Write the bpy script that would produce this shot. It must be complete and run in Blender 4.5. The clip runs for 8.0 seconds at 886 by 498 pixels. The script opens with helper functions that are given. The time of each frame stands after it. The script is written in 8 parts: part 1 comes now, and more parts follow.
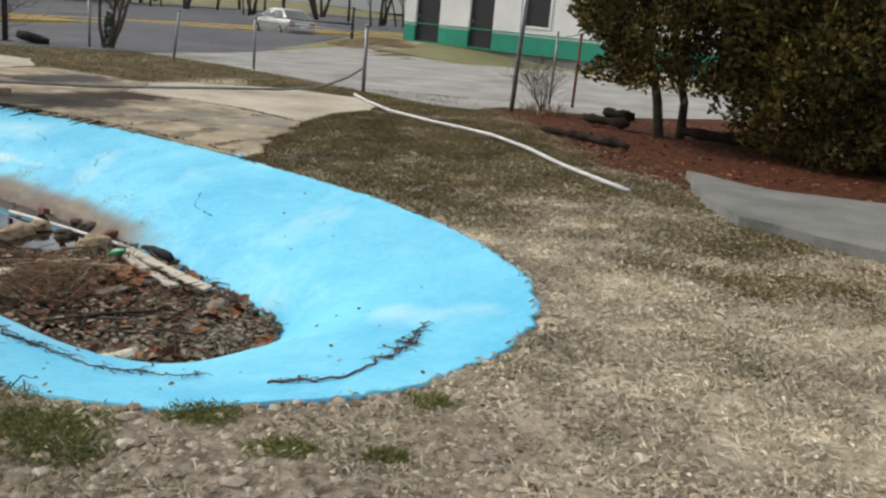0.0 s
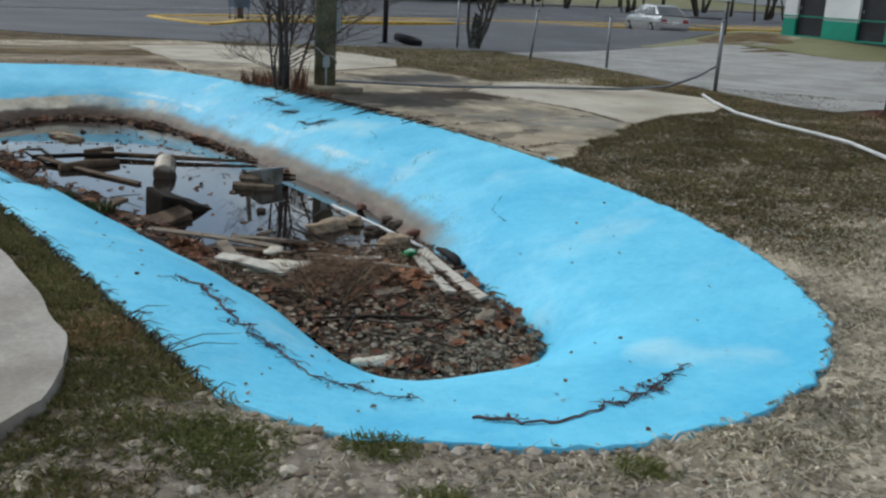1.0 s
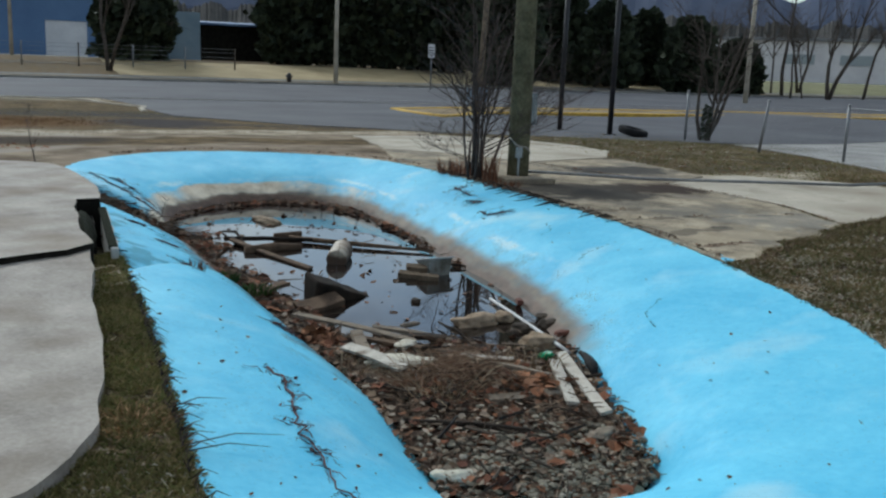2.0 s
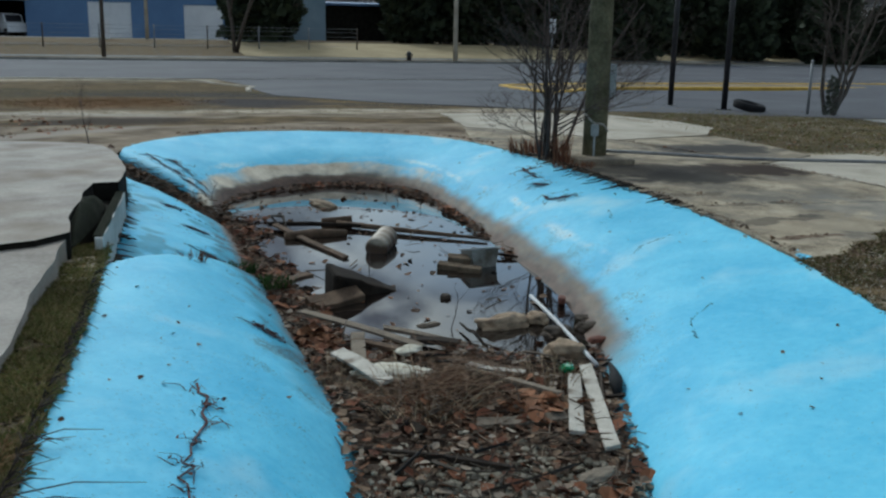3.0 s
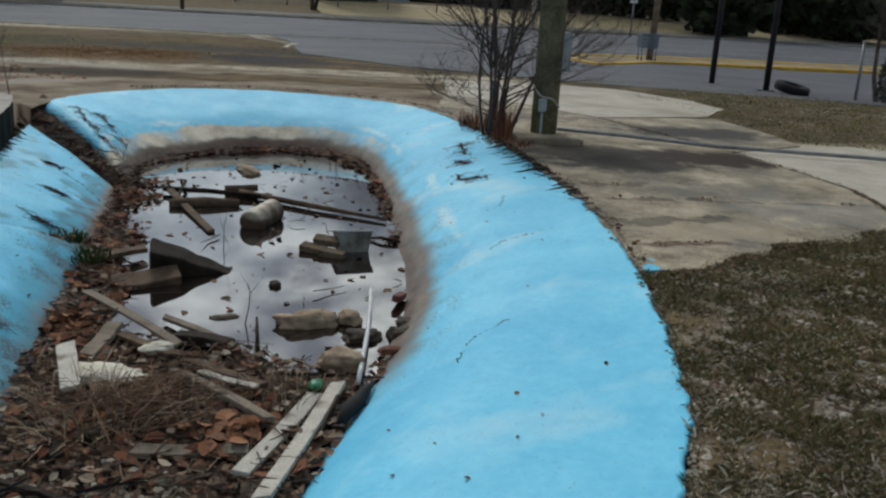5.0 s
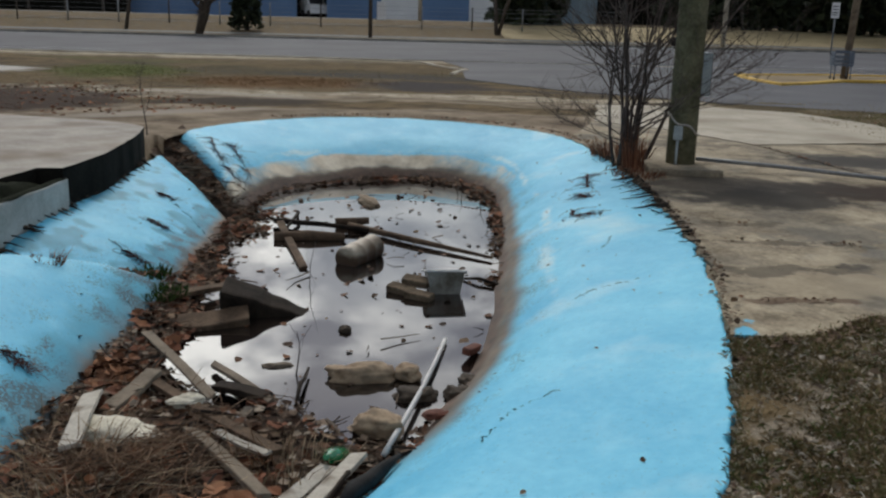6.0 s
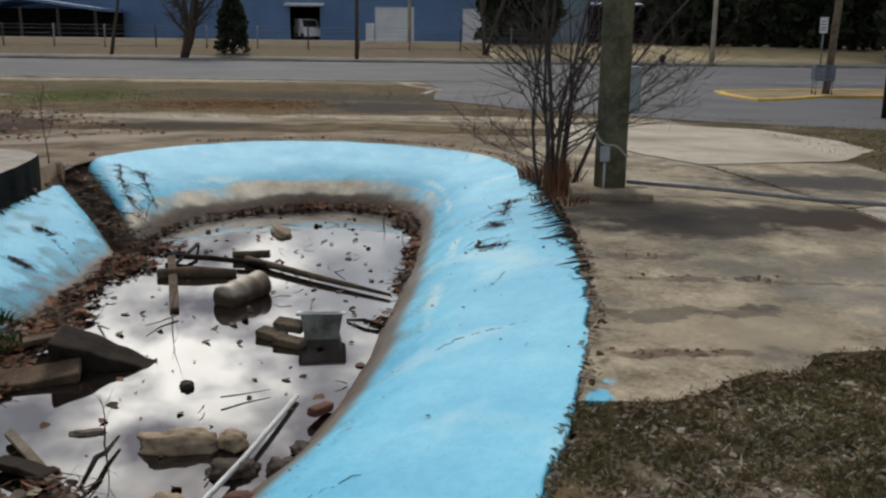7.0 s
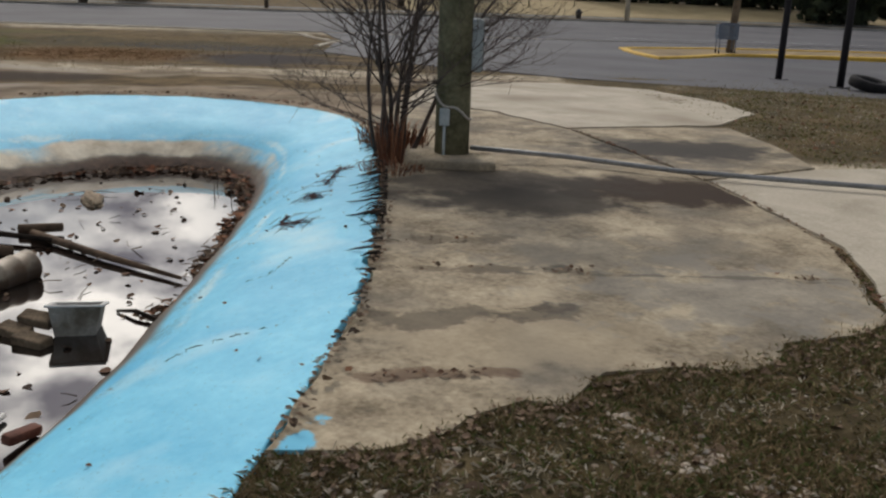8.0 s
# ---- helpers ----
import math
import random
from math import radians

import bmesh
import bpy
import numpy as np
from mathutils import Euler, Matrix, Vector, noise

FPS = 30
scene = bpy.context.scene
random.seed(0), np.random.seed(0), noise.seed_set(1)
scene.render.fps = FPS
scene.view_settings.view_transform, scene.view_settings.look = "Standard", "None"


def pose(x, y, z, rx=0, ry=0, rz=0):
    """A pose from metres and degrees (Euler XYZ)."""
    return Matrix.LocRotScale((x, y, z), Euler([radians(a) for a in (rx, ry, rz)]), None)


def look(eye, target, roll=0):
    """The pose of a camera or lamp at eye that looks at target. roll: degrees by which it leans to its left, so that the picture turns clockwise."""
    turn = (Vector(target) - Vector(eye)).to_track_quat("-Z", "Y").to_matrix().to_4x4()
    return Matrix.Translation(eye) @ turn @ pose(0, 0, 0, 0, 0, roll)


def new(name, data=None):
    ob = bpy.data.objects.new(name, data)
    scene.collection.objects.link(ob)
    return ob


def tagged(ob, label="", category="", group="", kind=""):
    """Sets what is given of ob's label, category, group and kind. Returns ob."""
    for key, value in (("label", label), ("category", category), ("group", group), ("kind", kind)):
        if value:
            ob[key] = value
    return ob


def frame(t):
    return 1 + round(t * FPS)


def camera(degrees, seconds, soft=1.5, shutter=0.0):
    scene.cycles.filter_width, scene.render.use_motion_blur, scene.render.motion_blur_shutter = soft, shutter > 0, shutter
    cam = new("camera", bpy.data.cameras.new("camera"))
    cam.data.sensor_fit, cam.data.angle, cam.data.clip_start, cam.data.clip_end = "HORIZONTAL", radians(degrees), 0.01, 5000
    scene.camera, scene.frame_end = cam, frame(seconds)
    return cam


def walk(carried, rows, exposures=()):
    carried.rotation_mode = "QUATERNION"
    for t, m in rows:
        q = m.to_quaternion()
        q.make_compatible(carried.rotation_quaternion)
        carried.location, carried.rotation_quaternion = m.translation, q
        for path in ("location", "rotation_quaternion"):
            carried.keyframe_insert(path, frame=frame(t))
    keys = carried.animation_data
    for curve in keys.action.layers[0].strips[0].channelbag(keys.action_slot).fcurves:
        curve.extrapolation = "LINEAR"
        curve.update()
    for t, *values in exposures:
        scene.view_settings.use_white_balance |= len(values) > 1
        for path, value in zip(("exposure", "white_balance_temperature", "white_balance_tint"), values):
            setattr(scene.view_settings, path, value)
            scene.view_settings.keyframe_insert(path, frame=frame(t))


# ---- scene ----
cam = camera(50.5, 8.0, soft=2.4)
PATH = [
    (0, (-0.078, 1.038, 1.62), (0.307, 2.938, 1.131), 5.2),
    (0.5, (0.218, 1.269, 1.605), (0.183, 3.204, 1.101), 3.7),
    (1, (0.535, 1.566, 1.652), (0.153, 3.451, 1.103), 3.1),
    (1.5, (0.868, 1.948, 1.647), (0.194, 3.772, 1.178), 2.0),
    (2, (1.206, 2.289, 1.642), (0.312, 4.036, 1.254), 2.2),
    (2.2, (1.3, 2.425, 1.646), (0.342, 4.138, 1.264), 1.2),
    (3.3, (1.576, 3.981, 1.562), (0.427, 5.556, 1.11), 1.7),
    (3.5, (1.683, 4.16, 1.566), (0.528, 5.732, 1.122), 2.1),
    (4, (1.952, 4.616, 1.575), (0.787, 6.173, 1.11), 3.0),
    (4.2, (2.044, 4.823, 1.576), (0.877, 6.371, 1.085), 3.3),
    (5.3, (2.493, 5.933, 1.579), (1.139, 7.314, 1.069), 2.9),
    (5.5, (2.474, 6.141, 1.584), (1.04, 7.441, 1.08), 2.5),
    (6, (2.483, 6.686, 1.596), (0.942, 7.865, 1.111), 1.5),
    (6.5, (2.463, 7.27, 1.579), (0.905, 8.435, 1.114), 1.0),
    (7, (2.377, 7.937, 1.543), (0.825, 9.118, 1.1), 0.7),
    (7.5, (2.27, 8.611, 1.518), (0.756, 9.84, 1.073), 0.4),
    (8, (2.191, 9.242, 1.518), (0.759, 10.532, 0.984), 2.0),
]
EXPOSURES = [
    (0, 0.62, 6900, 8), (0.5, 0.35, 6450, 6), (1, 0.2, 6050, 4), (1.5, 0.15, 5950, 2), (2, 0.17, 5900, 2), (3.5, -0.1, 5700, -2), (4, -0.1, 5900, 1),
    (5.5, -0.1, 6350, 6), (6, -0.1, 6500, 8), (6.5, 0, 6550, 8), (7, 0.05, 6700, 9), (8, 0.05, 6900, 11),
]
walk(cam, [(t, look(eye, target, roll)) for t, eye, target, roll in PATH], EXPOSURES)

# ---- body ----
# world and sun: broken winter cloud, soft weak sun
SUN_EL, SUN_AZ = 38.0, 297.0
world = bpy.data.worlds.new("sky")
scene.world = world
world.use_nodes = True
wn, wl = world.node_tree.nodes, world.node_tree.links
wn.clear()
w_out = wn.new("ShaderNodeOutputWorld")
w_bg = wn.new("ShaderNodeBackground")
w_bg.inputs["Strength"].default_value = 0.10
w_sky = wn.new("ShaderNodeTexSky")
w_sky.sky_type, w_sky.sun_disc = "NISHITA", False
w_sky.sun_elevation, w_sky.sun_rotation = radians(SUN_EL), radians(SUN_AZ)
w_co = wn.new("ShaderNodeTexCoord")
w_map = wn.new("ShaderNodeMapping")
w_map.inputs["Scale"].default_value = (1.0, 1.0, 2.2)
w_noise = wn.new("ShaderNodeTexNoise")
w_noise.inputs["Scale"].default_value = 2.6
w_noise.inputs["Detail"].default_value = 9.0
w_noise.inputs["Roughness"].default_value = 0.52
w_ramp = wn.new("ShaderNodeValToRGB")
w_ramp.color_ramp.elements[0].position, w_ramp.color_ramp.elements[1].position = 0.36, 0.60
w_n2 = wn.new("ShaderNodeTexNoise")
w_n2.inputs["Scale"].default_value = 9.5
w_n2.inputs["Detail"].default_value = 8.0
w_cloud = wn.new("ShaderNodeValToRGB")
w_cloud.color_ramp.elements[0].position, w_cloud.color_ramp.elements[1].position = 0.40, 0.60
w_cloud.color_ramp.elements[0].color = (1.9, 1.9, 2.3, 1)
w_cloud.color_ramp.elements[1].color = (13.0, 12.8, 12.4, 1)
w_mid = w_cloud.color_ramp.elements.new(0.49)
w_mid.color = (6.2, 6.2, 6.4, 1)
w_mix = wn.new("ShaderNodeMix")
w_mix.data_type = "RGBA"
wl.new(w_co.outputs["Generated"], w_map.inputs["Vector"])
wl.new(w_map.outputs["Vector"], w_noise.inputs["Vector"])
wl.new(w_map.outputs["Vector"], w_n2.inputs["Vector"])
wl.new(w_noise.outputs["Fac"], w_ramp.inputs["Fac"])
wl.new(w_n2.outputs["Fac"], w_cloud.inputs["Fac"])
wl.new(w_ramp.outputs["Color"], w_mix.inputs["Factor"])
wl.new(w_sky.outputs["Color"], w_mix.inputs["A"])
# thin cloud glows towards the hidden sun
w_dot = wn.new("ShaderNodeVectorMath")
w_dot.operation = "DOT_PRODUCT"
w_dot.inputs[1].default_value = (math.sin(radians(SUN_AZ)) * math.cos(radians(SUN_EL)), math.cos(radians(SUN_AZ)) * math.cos(radians(SUN_EL)), math.sin(radians(SUN_EL)))
w_glow = wn.new("ShaderNodeMapRange")
w_glow.interpolation_type = "SMOOTHSTEP"
w_glow.inputs["From Min"].default_value, w_glow.inputs["From Max"].default_value = 0.84, 1.0
w_glow.inputs["To Min"].default_value, w_glow.inputs["To Max"].default_value = 0.75, 4.0
w_scale = wn.new("ShaderNodeVectorMath")
w_scale.operation = "SCALE"
wl.new(w_co.outputs["Generated"], w_dot.inputs[0])
wl.new(w_dot.outputs["Value"], w_glow.inputs["Value"])
wl.new(w_cloud.outputs["Color"], w_scale.inputs[0])
wl.new(w_glow.outputs["Result"], w_scale.inputs["Scale"])
wl.new(w_scale.outputs["Vector"], w_mix.inputs["B"])
wl.new(w_mix.outputs["Result"], w_bg.inputs["Color"])
wl.new(w_bg.outputs["Background"], w_out.inputs["Surface"])

sun_data = bpy.data.lights.new("sun", "SUN")
sun_data.energy, sun_data.angle, sun_data.color = 1.3, radians(12), (1.0, 0.95, 0.87)
sun = new("sun", sun_data)
az, el = radians(SUN_AZ), radians(SUN_EL)
to_sun = Vector((math.sin(az) * math.cos(el), math.cos(az) * math.cos(el), math.sin(el)))
sun.matrix_world = look((0, 0, 40), Vector((0, 0, 40)) - to_sun)

# ---- materials ----
def material(name, dark, light, scale=3.0, rough=0.85, bump=0.3, fine=40.0, metal=0.0, detail=8.0, stain=None, stain_scale=0.7, stain_at=(0.55, 0.7), per_object=0.0, coat=0.0, dist=0.01, spec=0.5):
    """Two-scale procedural surface in metres: a broad mottle, a fine grain, bump from both, and an optional shaped stain."""
    m = bpy.data.materials.new(name)
    m.use_nodes = True
    n, l = m.node_tree.nodes, m.node_tree.links
    b = n["Principled BSDF"]
    co = n.new("ShaderNodeTexCoord")
    big, small = n.new("ShaderNodeTexNoise"), n.new("ShaderNodeTexNoise")
    for q, s in ((big, scale), (small, fine)):
        q.inputs["Scale"].default_value, q.inputs["Detail"].default_value = s, detail
        q.inputs["Roughness"].default_value = 0.62
        l.new(co.outputs["Object"], q.inputs["Vector"])
    add = n.new("ShaderNodeMath")
    add.operation = "MULTIPLY_ADD"
    l.new(small.outputs["Fac"], add.inputs[0])
    add.inputs[1].default_value = 0.55
    l.new(big.outputs["Fac"], add.inputs[2])
    fac = add.outputs[0]
    if per_object:
        info = n.new("ShaderNodeObjectInfo")
        shift = n.new("ShaderNodeMath")
        shift.operation = "MULTIPLY_ADD"
        l.new(info.outputs["Random"], shift.inputs[0])
        shift.inputs[1].default_value = per_object
        l.new(fac, shift.inputs[2])
        fac = shift.outputs[0]
    ramp = n.new("ShaderNodeValToRGB")
    ramp.color_ramp.elements[0].position, ramp.color_ramp.elements[1].position = 0.55, 1.0 + per_object
    ramp.color_ramp.elements[0].color, ramp.color_ramp.elements[1].color = (*dark, 1), (*light, 1)
    if per_object:
        ramp.color_ramp.elements[1].position = 1.0
    l.new(fac, ramp.inputs["Fac"])
    col = ramp.outputs["Color"]
    if stain:
        sn = n.new("ShaderNodeTexNoise")
        sn.inputs["Scale"].default_value, sn.inputs["Detail"].default_value = stain_scale, 6.0
        l.new(co.outputs["Object"], sn.inputs["Vector"])
        sr = n.new("ShaderNodeValToRGB")
        sr.color_ramp.elements[0].position, sr.color_ramp.elements[1].position = stain_at
        l.new(sn.outputs["Fac"], sr.inputs["Fac"])
        mx = n.new("ShaderNodeMix")
        mx.data_type = "RGBA"
        l.new(sr.outputs["Color"], mx.inputs["Factor"])
        l.new(col, mx.inputs["A"])
        mx.inputs["B"].default_value = (*stain, 1)
        col = mx.outputs["Result"]
    l.new(col, b.inputs["Base Color"])
    b.inputs["Roughness"].default_value, b.inputs["Metallic"].default_value = rough, metal
    b.inputs["Specular IOR Level"].default_value = spec
    b.inputs["Coat Weight"].default_value = coat
    bp = n.new("ShaderNodeBump")
    bp.inputs["Strength"].default_value, bp.inputs["Distance"].default_value = bump, dist
    l.new(add.outputs[0], bp.inputs["Height"])
    l.new(bp.outputs["Normal"], b.inputs["Normal"])
    return m


def attr_mix(m, attr, colour, colour2=None, breakup=0.0, scale=6.0):
    """Lay a further two-tone colour over the material where the mesh's weight says so, with a noisy border."""
    n, l = m.node_tree.nodes, m.node_tree.links
    b = n["Principled BSDF"]
    was = b.inputs["Base Color"].links[0].from_socket
    at, co, tx, rp, mx = n.new("ShaderNodeAttribute"), n.new("ShaderNodeTexCoord"), n.new("ShaderNodeTexNoise"), n.new("ShaderNodeValToRGB"), n.new("ShaderNodeMix")
    at.attribute_name = attr
    tx.inputs["Scale"].default_value, tx.inputs["Detail"].default_value, tx.inputs["Roughness"].default_value = scale, 8, 0.65
    l.new(co.outputs["Object"], tx.inputs["Vector"])
    rp.color_ramp.elements[0].position, rp.color_ramp.elements[1].position = 0.35, 0.65
    rp.color_ramp.elements[0].color, rp.color_ramp.elements[1].color = (*colour, 1), (*(colour2 or colour), 1)
    l.new(tx.outputs["Fac"], rp.inputs["Fac"])
    fac = at.outputs["Fac"]
    if breakup:
        ma, mr = n.new("ShaderNodeMath"), n.new("ShaderNodeMapRange")
        ma.operation = "MULTIPLY_ADD"
        l.new(tx.outputs["Fac"], ma.inputs[0])
        ma.inputs[1].default_value = breakup
        l.new(fac, ma.inputs[2])
        mr.interpolation_type = "SMOOTHSTEP"
        mr.inputs["From Min"].default_value, mr.inputs["From Max"].default_value = 0.18 + breakup / 2, 0.82 + breakup / 2
        l.new(ma.outputs[0], mr.inputs["Value"])
        fac = mr.outputs["Result"]
    mx.data_type = "RGBA"
    l.new(fac, mx.inputs["Factor"])
    l.new(was, mx.inputs["A"])
    l.new(rp.outputs["Color"], mx.inputs["B"])
    l.new(mx.outputs["Result"], b.inputs["Base Color"])


def stain_blob(m, centre, radii, turn, colour, strength=0.85, ragged=0.7, scale=2.5):
    """A stain with a noisy outline at one place of a surface."""
    n, l = m.node_tree.nodes, m.node_tree.links
    b = n["Principled BSDF"]
    was = b.inputs["Base Color"].links[0].from_socket
    co, mp, ln, tx = n.new("ShaderNodeTexCoord"), n.new("ShaderNodeMapping"), n.new("ShaderNodeVectorMath"), n.new("ShaderNodeTexNoise")
    mp.vector_type = "TEXTURE"
    mp.inputs["Location"].default_value = (*centre, 0)
    mp.inputs["Rotation"].default_value = (0, 0, radians(turn))
    mp.inputs["Scale"].default_value = (*radii, 1000.0)
    l.new(co.outputs["Object"], mp.inputs["Vector"])
    ln.operation = "LENGTH"
    l.new(mp.outputs["Vector"], ln.inputs[0])
    tx.inputs["Scale"].default_value, tx.inputs["Detail"].default_value, tx.inputs["Roughness"].default_value = scale, 8, 0.62
    l.new(co.outputs["Object"], tx.inputs["Vector"])
    ma, mr, mx = n.new("ShaderNodeMath"), n.new("ShaderNodeMapRange"), n.new("ShaderNodeMix")
    ma.operation = "MULTIPLY_ADD"
    l.new(tx.outputs["Fac"], ma.inputs[0])
    ma.inputs[1].default_value = ragged * 2
    l.new(ln.outputs["Value"], ma.inputs[2])
    mr.interpolation_type = "SMOOTHSTEP"
    mr.inputs["From Min"].default_value, mr.inputs["From Max"].default_value = 1.15 + ragged, 0.55 + ragged
    mr.inputs["To Min"].default_value, mr.inputs["To Max"].default_value = 0.0, strength
    l.new(ma.outputs[0], mr.inputs["Value"])
    mx.data_type = "RGBA"
    l.new(mr.outputs["Result"], mx.inputs["Factor"])
    l.new(was, mx.inputs["A"])
    mx.inputs["B"].default_value = (*colour, 1)
    l.new(mx.outputs["Result"], b.inputs["Base Color"])


def stain_more(m, colour, scale, lo, hi, strength):
    """A further layer of blotches with crisp, irregular borders."""
    n, l = m.node_tree.nodes, m.node_tree.links
    b = n["Principled BSDF"]
    was = b.inputs["Base Color"].links[0].from_socket
    co, tx, mr, mx = n.new("ShaderNodeTexCoord"), n.new("ShaderNodeTexNoise"), n.new("ShaderNodeMapRange"), n.new("ShaderNodeMix")
    tx.inputs["Scale"].default_value, tx.inputs["Detail"].default_value, tx.inputs["Roughness"].default_value = scale, 10, 0.7
    l.new(co.outputs["Object"], tx.inputs["Vector"])
    mr.inputs["From Min"].default_value, mr.inputs["From Max"].default_value, mr.inputs["To Max"].default_value = lo, hi, strength
    l.new(tx.outputs["Fac"], mr.inputs["Value"])
    mx.data_type = "RGBA"
    l.new(mr.outputs["Result"], mx.inputs["Factor"])
    l.new(was, mx.inputs["A"])
    mx.inputs["B"].default_value = (*colour, 1)
    l.new(mx.outputs["Result"], b.inputs["Base Color"])


MAT = {}
MAT["paint"] = material("blue_pool_paint", (0.10, 0.50, 0.76), (0.20, 0.66, 0.88), 1.2, 0.62, 0.25, 18, stain=(0.42, 0.72, 0.83), stain_scale=0.9, stain_at=(0.58, 0.74), dist=0.006, spec=0.3)
stain_more(MAT["paint"], (0.075, 0.43, 0.69), 1.9, 0.50, 0.72, 0.40)
stain_more(MAT["paint"], (0.30, 0.71, 0.88), 2.6, 0.52, 0.70, 0.38)
attr_mix(MAT["paint"], "scuff", (0.32, 0.68, 0.82), (0.58, 0.80, 0.86), 0.9, 5)
# deeper blue: grime, and on the side block the slab's shade painted in too
attr_mix(MAT["paint"], "grime_shade", (0.035, 0.25, 0.37), (0.08, 0.40, 0.58), 1.0, 3.5)
attr_mix(MAT["paint"], "tan", (0.095, 0.078, 0.059), (0.20, 0.163, 0.122), 0.25, 3)
attr_mix(MAT["paint"], "speck", (0.030, 0.060, 0.072), (0.07, 0.13, 0.155), 2.6, 55)
attr_mix(MAT["paint"], "cream", (0.40, 0.33, 0.23), (0.74, 0.67, 0.53), 0.9, 3.6)
attr_mix(MAT["paint"], "mud", (0.06, 0.04, 0.03), (0.15, 0.095, 0.066), 0.35, 6)
MAT["ground"] = material("winter_turf", (0.21, 0.178, 0.125), (0.55, 0.48, 0.365), 2.2, 0.95, 0.9, 30, dist=0.03, spec=0.1)
MAT["ground"].node_tree.nodes["Color Ramp"].color_ramp.elements[0].position, MAT["ground"].node_tree.nodes["Color Ramp"].color_ramp.elements[1].position = 0.64, 0.92
attr_mix(MAT["ground"], "dark", (0.045, 0.032, 0.017), (0.19, 0.135, 0.068), 0.9, 1.4)
attr_mix(MAT["ground"], "green", (0.034, 0.030, 0.015), (0.115, 0.088, 0.046), 0.8, 4)
attr_mix(MAT["ground"], "gravel", (0.085, 0.07, 0.052), (0.33, 0.285, 0.225), 0.6, 11)
attr_mix(MAT["ground"], "soil", (0.085, 0.06, 0.038), (0.34, 0.275, 0.20), 0.9, 0.9)
for c_, r_, t_, k_, q_ in (((-21.0, 22.6), (5.2, 1.9), 38, (0.050, 0.044, 0.041), 0.85), ((-14.5, 21.2), (4.5, 0.7), 30, (0.06, 0.05, 0.042), 0.7), ((-34.0, 19.5), (5.0, 1.2), 36, (0.085, 0.085, 0.028), 0.7), ((-28.0, 23.5), (5.0, 0.9), 36, (0.15, 0.105, 0.05), 0.7), ((-26.5, 16.4), (5.4, 2.1), -18, (0.085, 0.10, 0.022), 0.95), ((-18.8, 17.6), (3.4, 2.4), -26, (0.15, 0.078, 0.030), 0.95),
                           ((-16.2, 20.3), (2.9, 1.7), -35, (0.042, 0.036, 0.036), 0.95), ((-15.8, 10.8), (3.6, 2.3), -15, (0.042, 0.026, 0.019), 0.95), ((-13.3, 13.9), (0.8, 1.9), -26, (0.045, 0.033, 0.024), 0.95),
                           ((-15.1, 14.6), (2.3, 0.5), 32, (0.38, 0.34, 0.28), 0.8), ((-12.0, 12.3), (0.4, 1.9), 0, (0.36, 0.32, 0.27), 0.75), ((-28.6, 13.0), (2.3, 1.6), -18, (0.55, 0.53, 0.49), 0.9)):
    stain_blob(MAT["ground"], c_, r_, t_, k_, q_, 0.9, 0.9)
attr_mix(MAT["ground"], "mulch", (0.045, 0.018, 0.011), (0.13, 0.05, 0.027), 0.5, 9)
MAT["concrete"] = material("weathered_concrete", (0.16, 0.128, 0.085), (0.50, 0.425, 0.305), 2.4, 0.9, 0.5, 30, stain=(0.15, 0.135, 0.11), stain_scale=1.3, stain_at=(0.47, 0.72), dist=0.006, spec=0.2)
stain_more(MAT["concrete"], (0.085, 0.07, 0.05), 7.0, 0.52, 0.70, 0.55)
stain_more(MAT["concrete"], (0.50, 0.44, 0.33), 4.2, 0.54, 0.74, 0.45)
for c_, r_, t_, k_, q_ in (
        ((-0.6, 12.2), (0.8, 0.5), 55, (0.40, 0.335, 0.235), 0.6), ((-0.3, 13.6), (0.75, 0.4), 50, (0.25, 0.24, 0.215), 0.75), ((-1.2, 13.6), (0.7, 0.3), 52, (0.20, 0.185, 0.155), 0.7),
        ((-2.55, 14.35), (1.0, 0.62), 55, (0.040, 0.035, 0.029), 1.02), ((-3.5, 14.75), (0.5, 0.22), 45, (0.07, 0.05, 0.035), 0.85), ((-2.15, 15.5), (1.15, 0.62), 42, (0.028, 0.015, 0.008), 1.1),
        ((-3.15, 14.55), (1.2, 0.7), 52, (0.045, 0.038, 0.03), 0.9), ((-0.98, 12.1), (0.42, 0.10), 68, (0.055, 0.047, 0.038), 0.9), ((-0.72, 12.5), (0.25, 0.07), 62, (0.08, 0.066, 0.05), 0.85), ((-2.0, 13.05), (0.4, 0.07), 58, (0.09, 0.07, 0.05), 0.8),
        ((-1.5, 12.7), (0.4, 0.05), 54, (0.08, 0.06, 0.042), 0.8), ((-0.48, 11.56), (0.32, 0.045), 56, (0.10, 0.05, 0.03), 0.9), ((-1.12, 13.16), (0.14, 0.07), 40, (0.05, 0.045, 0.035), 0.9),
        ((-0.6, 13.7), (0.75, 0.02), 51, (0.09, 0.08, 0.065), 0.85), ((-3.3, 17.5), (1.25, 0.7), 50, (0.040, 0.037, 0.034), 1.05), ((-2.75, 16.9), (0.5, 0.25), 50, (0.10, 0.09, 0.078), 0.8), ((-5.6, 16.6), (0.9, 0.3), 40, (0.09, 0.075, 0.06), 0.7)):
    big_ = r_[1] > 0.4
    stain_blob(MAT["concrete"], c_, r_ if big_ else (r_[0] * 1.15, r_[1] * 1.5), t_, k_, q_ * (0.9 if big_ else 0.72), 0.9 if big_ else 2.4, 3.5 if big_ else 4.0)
MAT["concrete"].node_tree.nodes["Color Ramp"].color_ramp.elements[0].position, MAT["concrete"].node_tree.nodes["Color Ramp"].color_ramp.elements[1].position = 0.58, 0.95
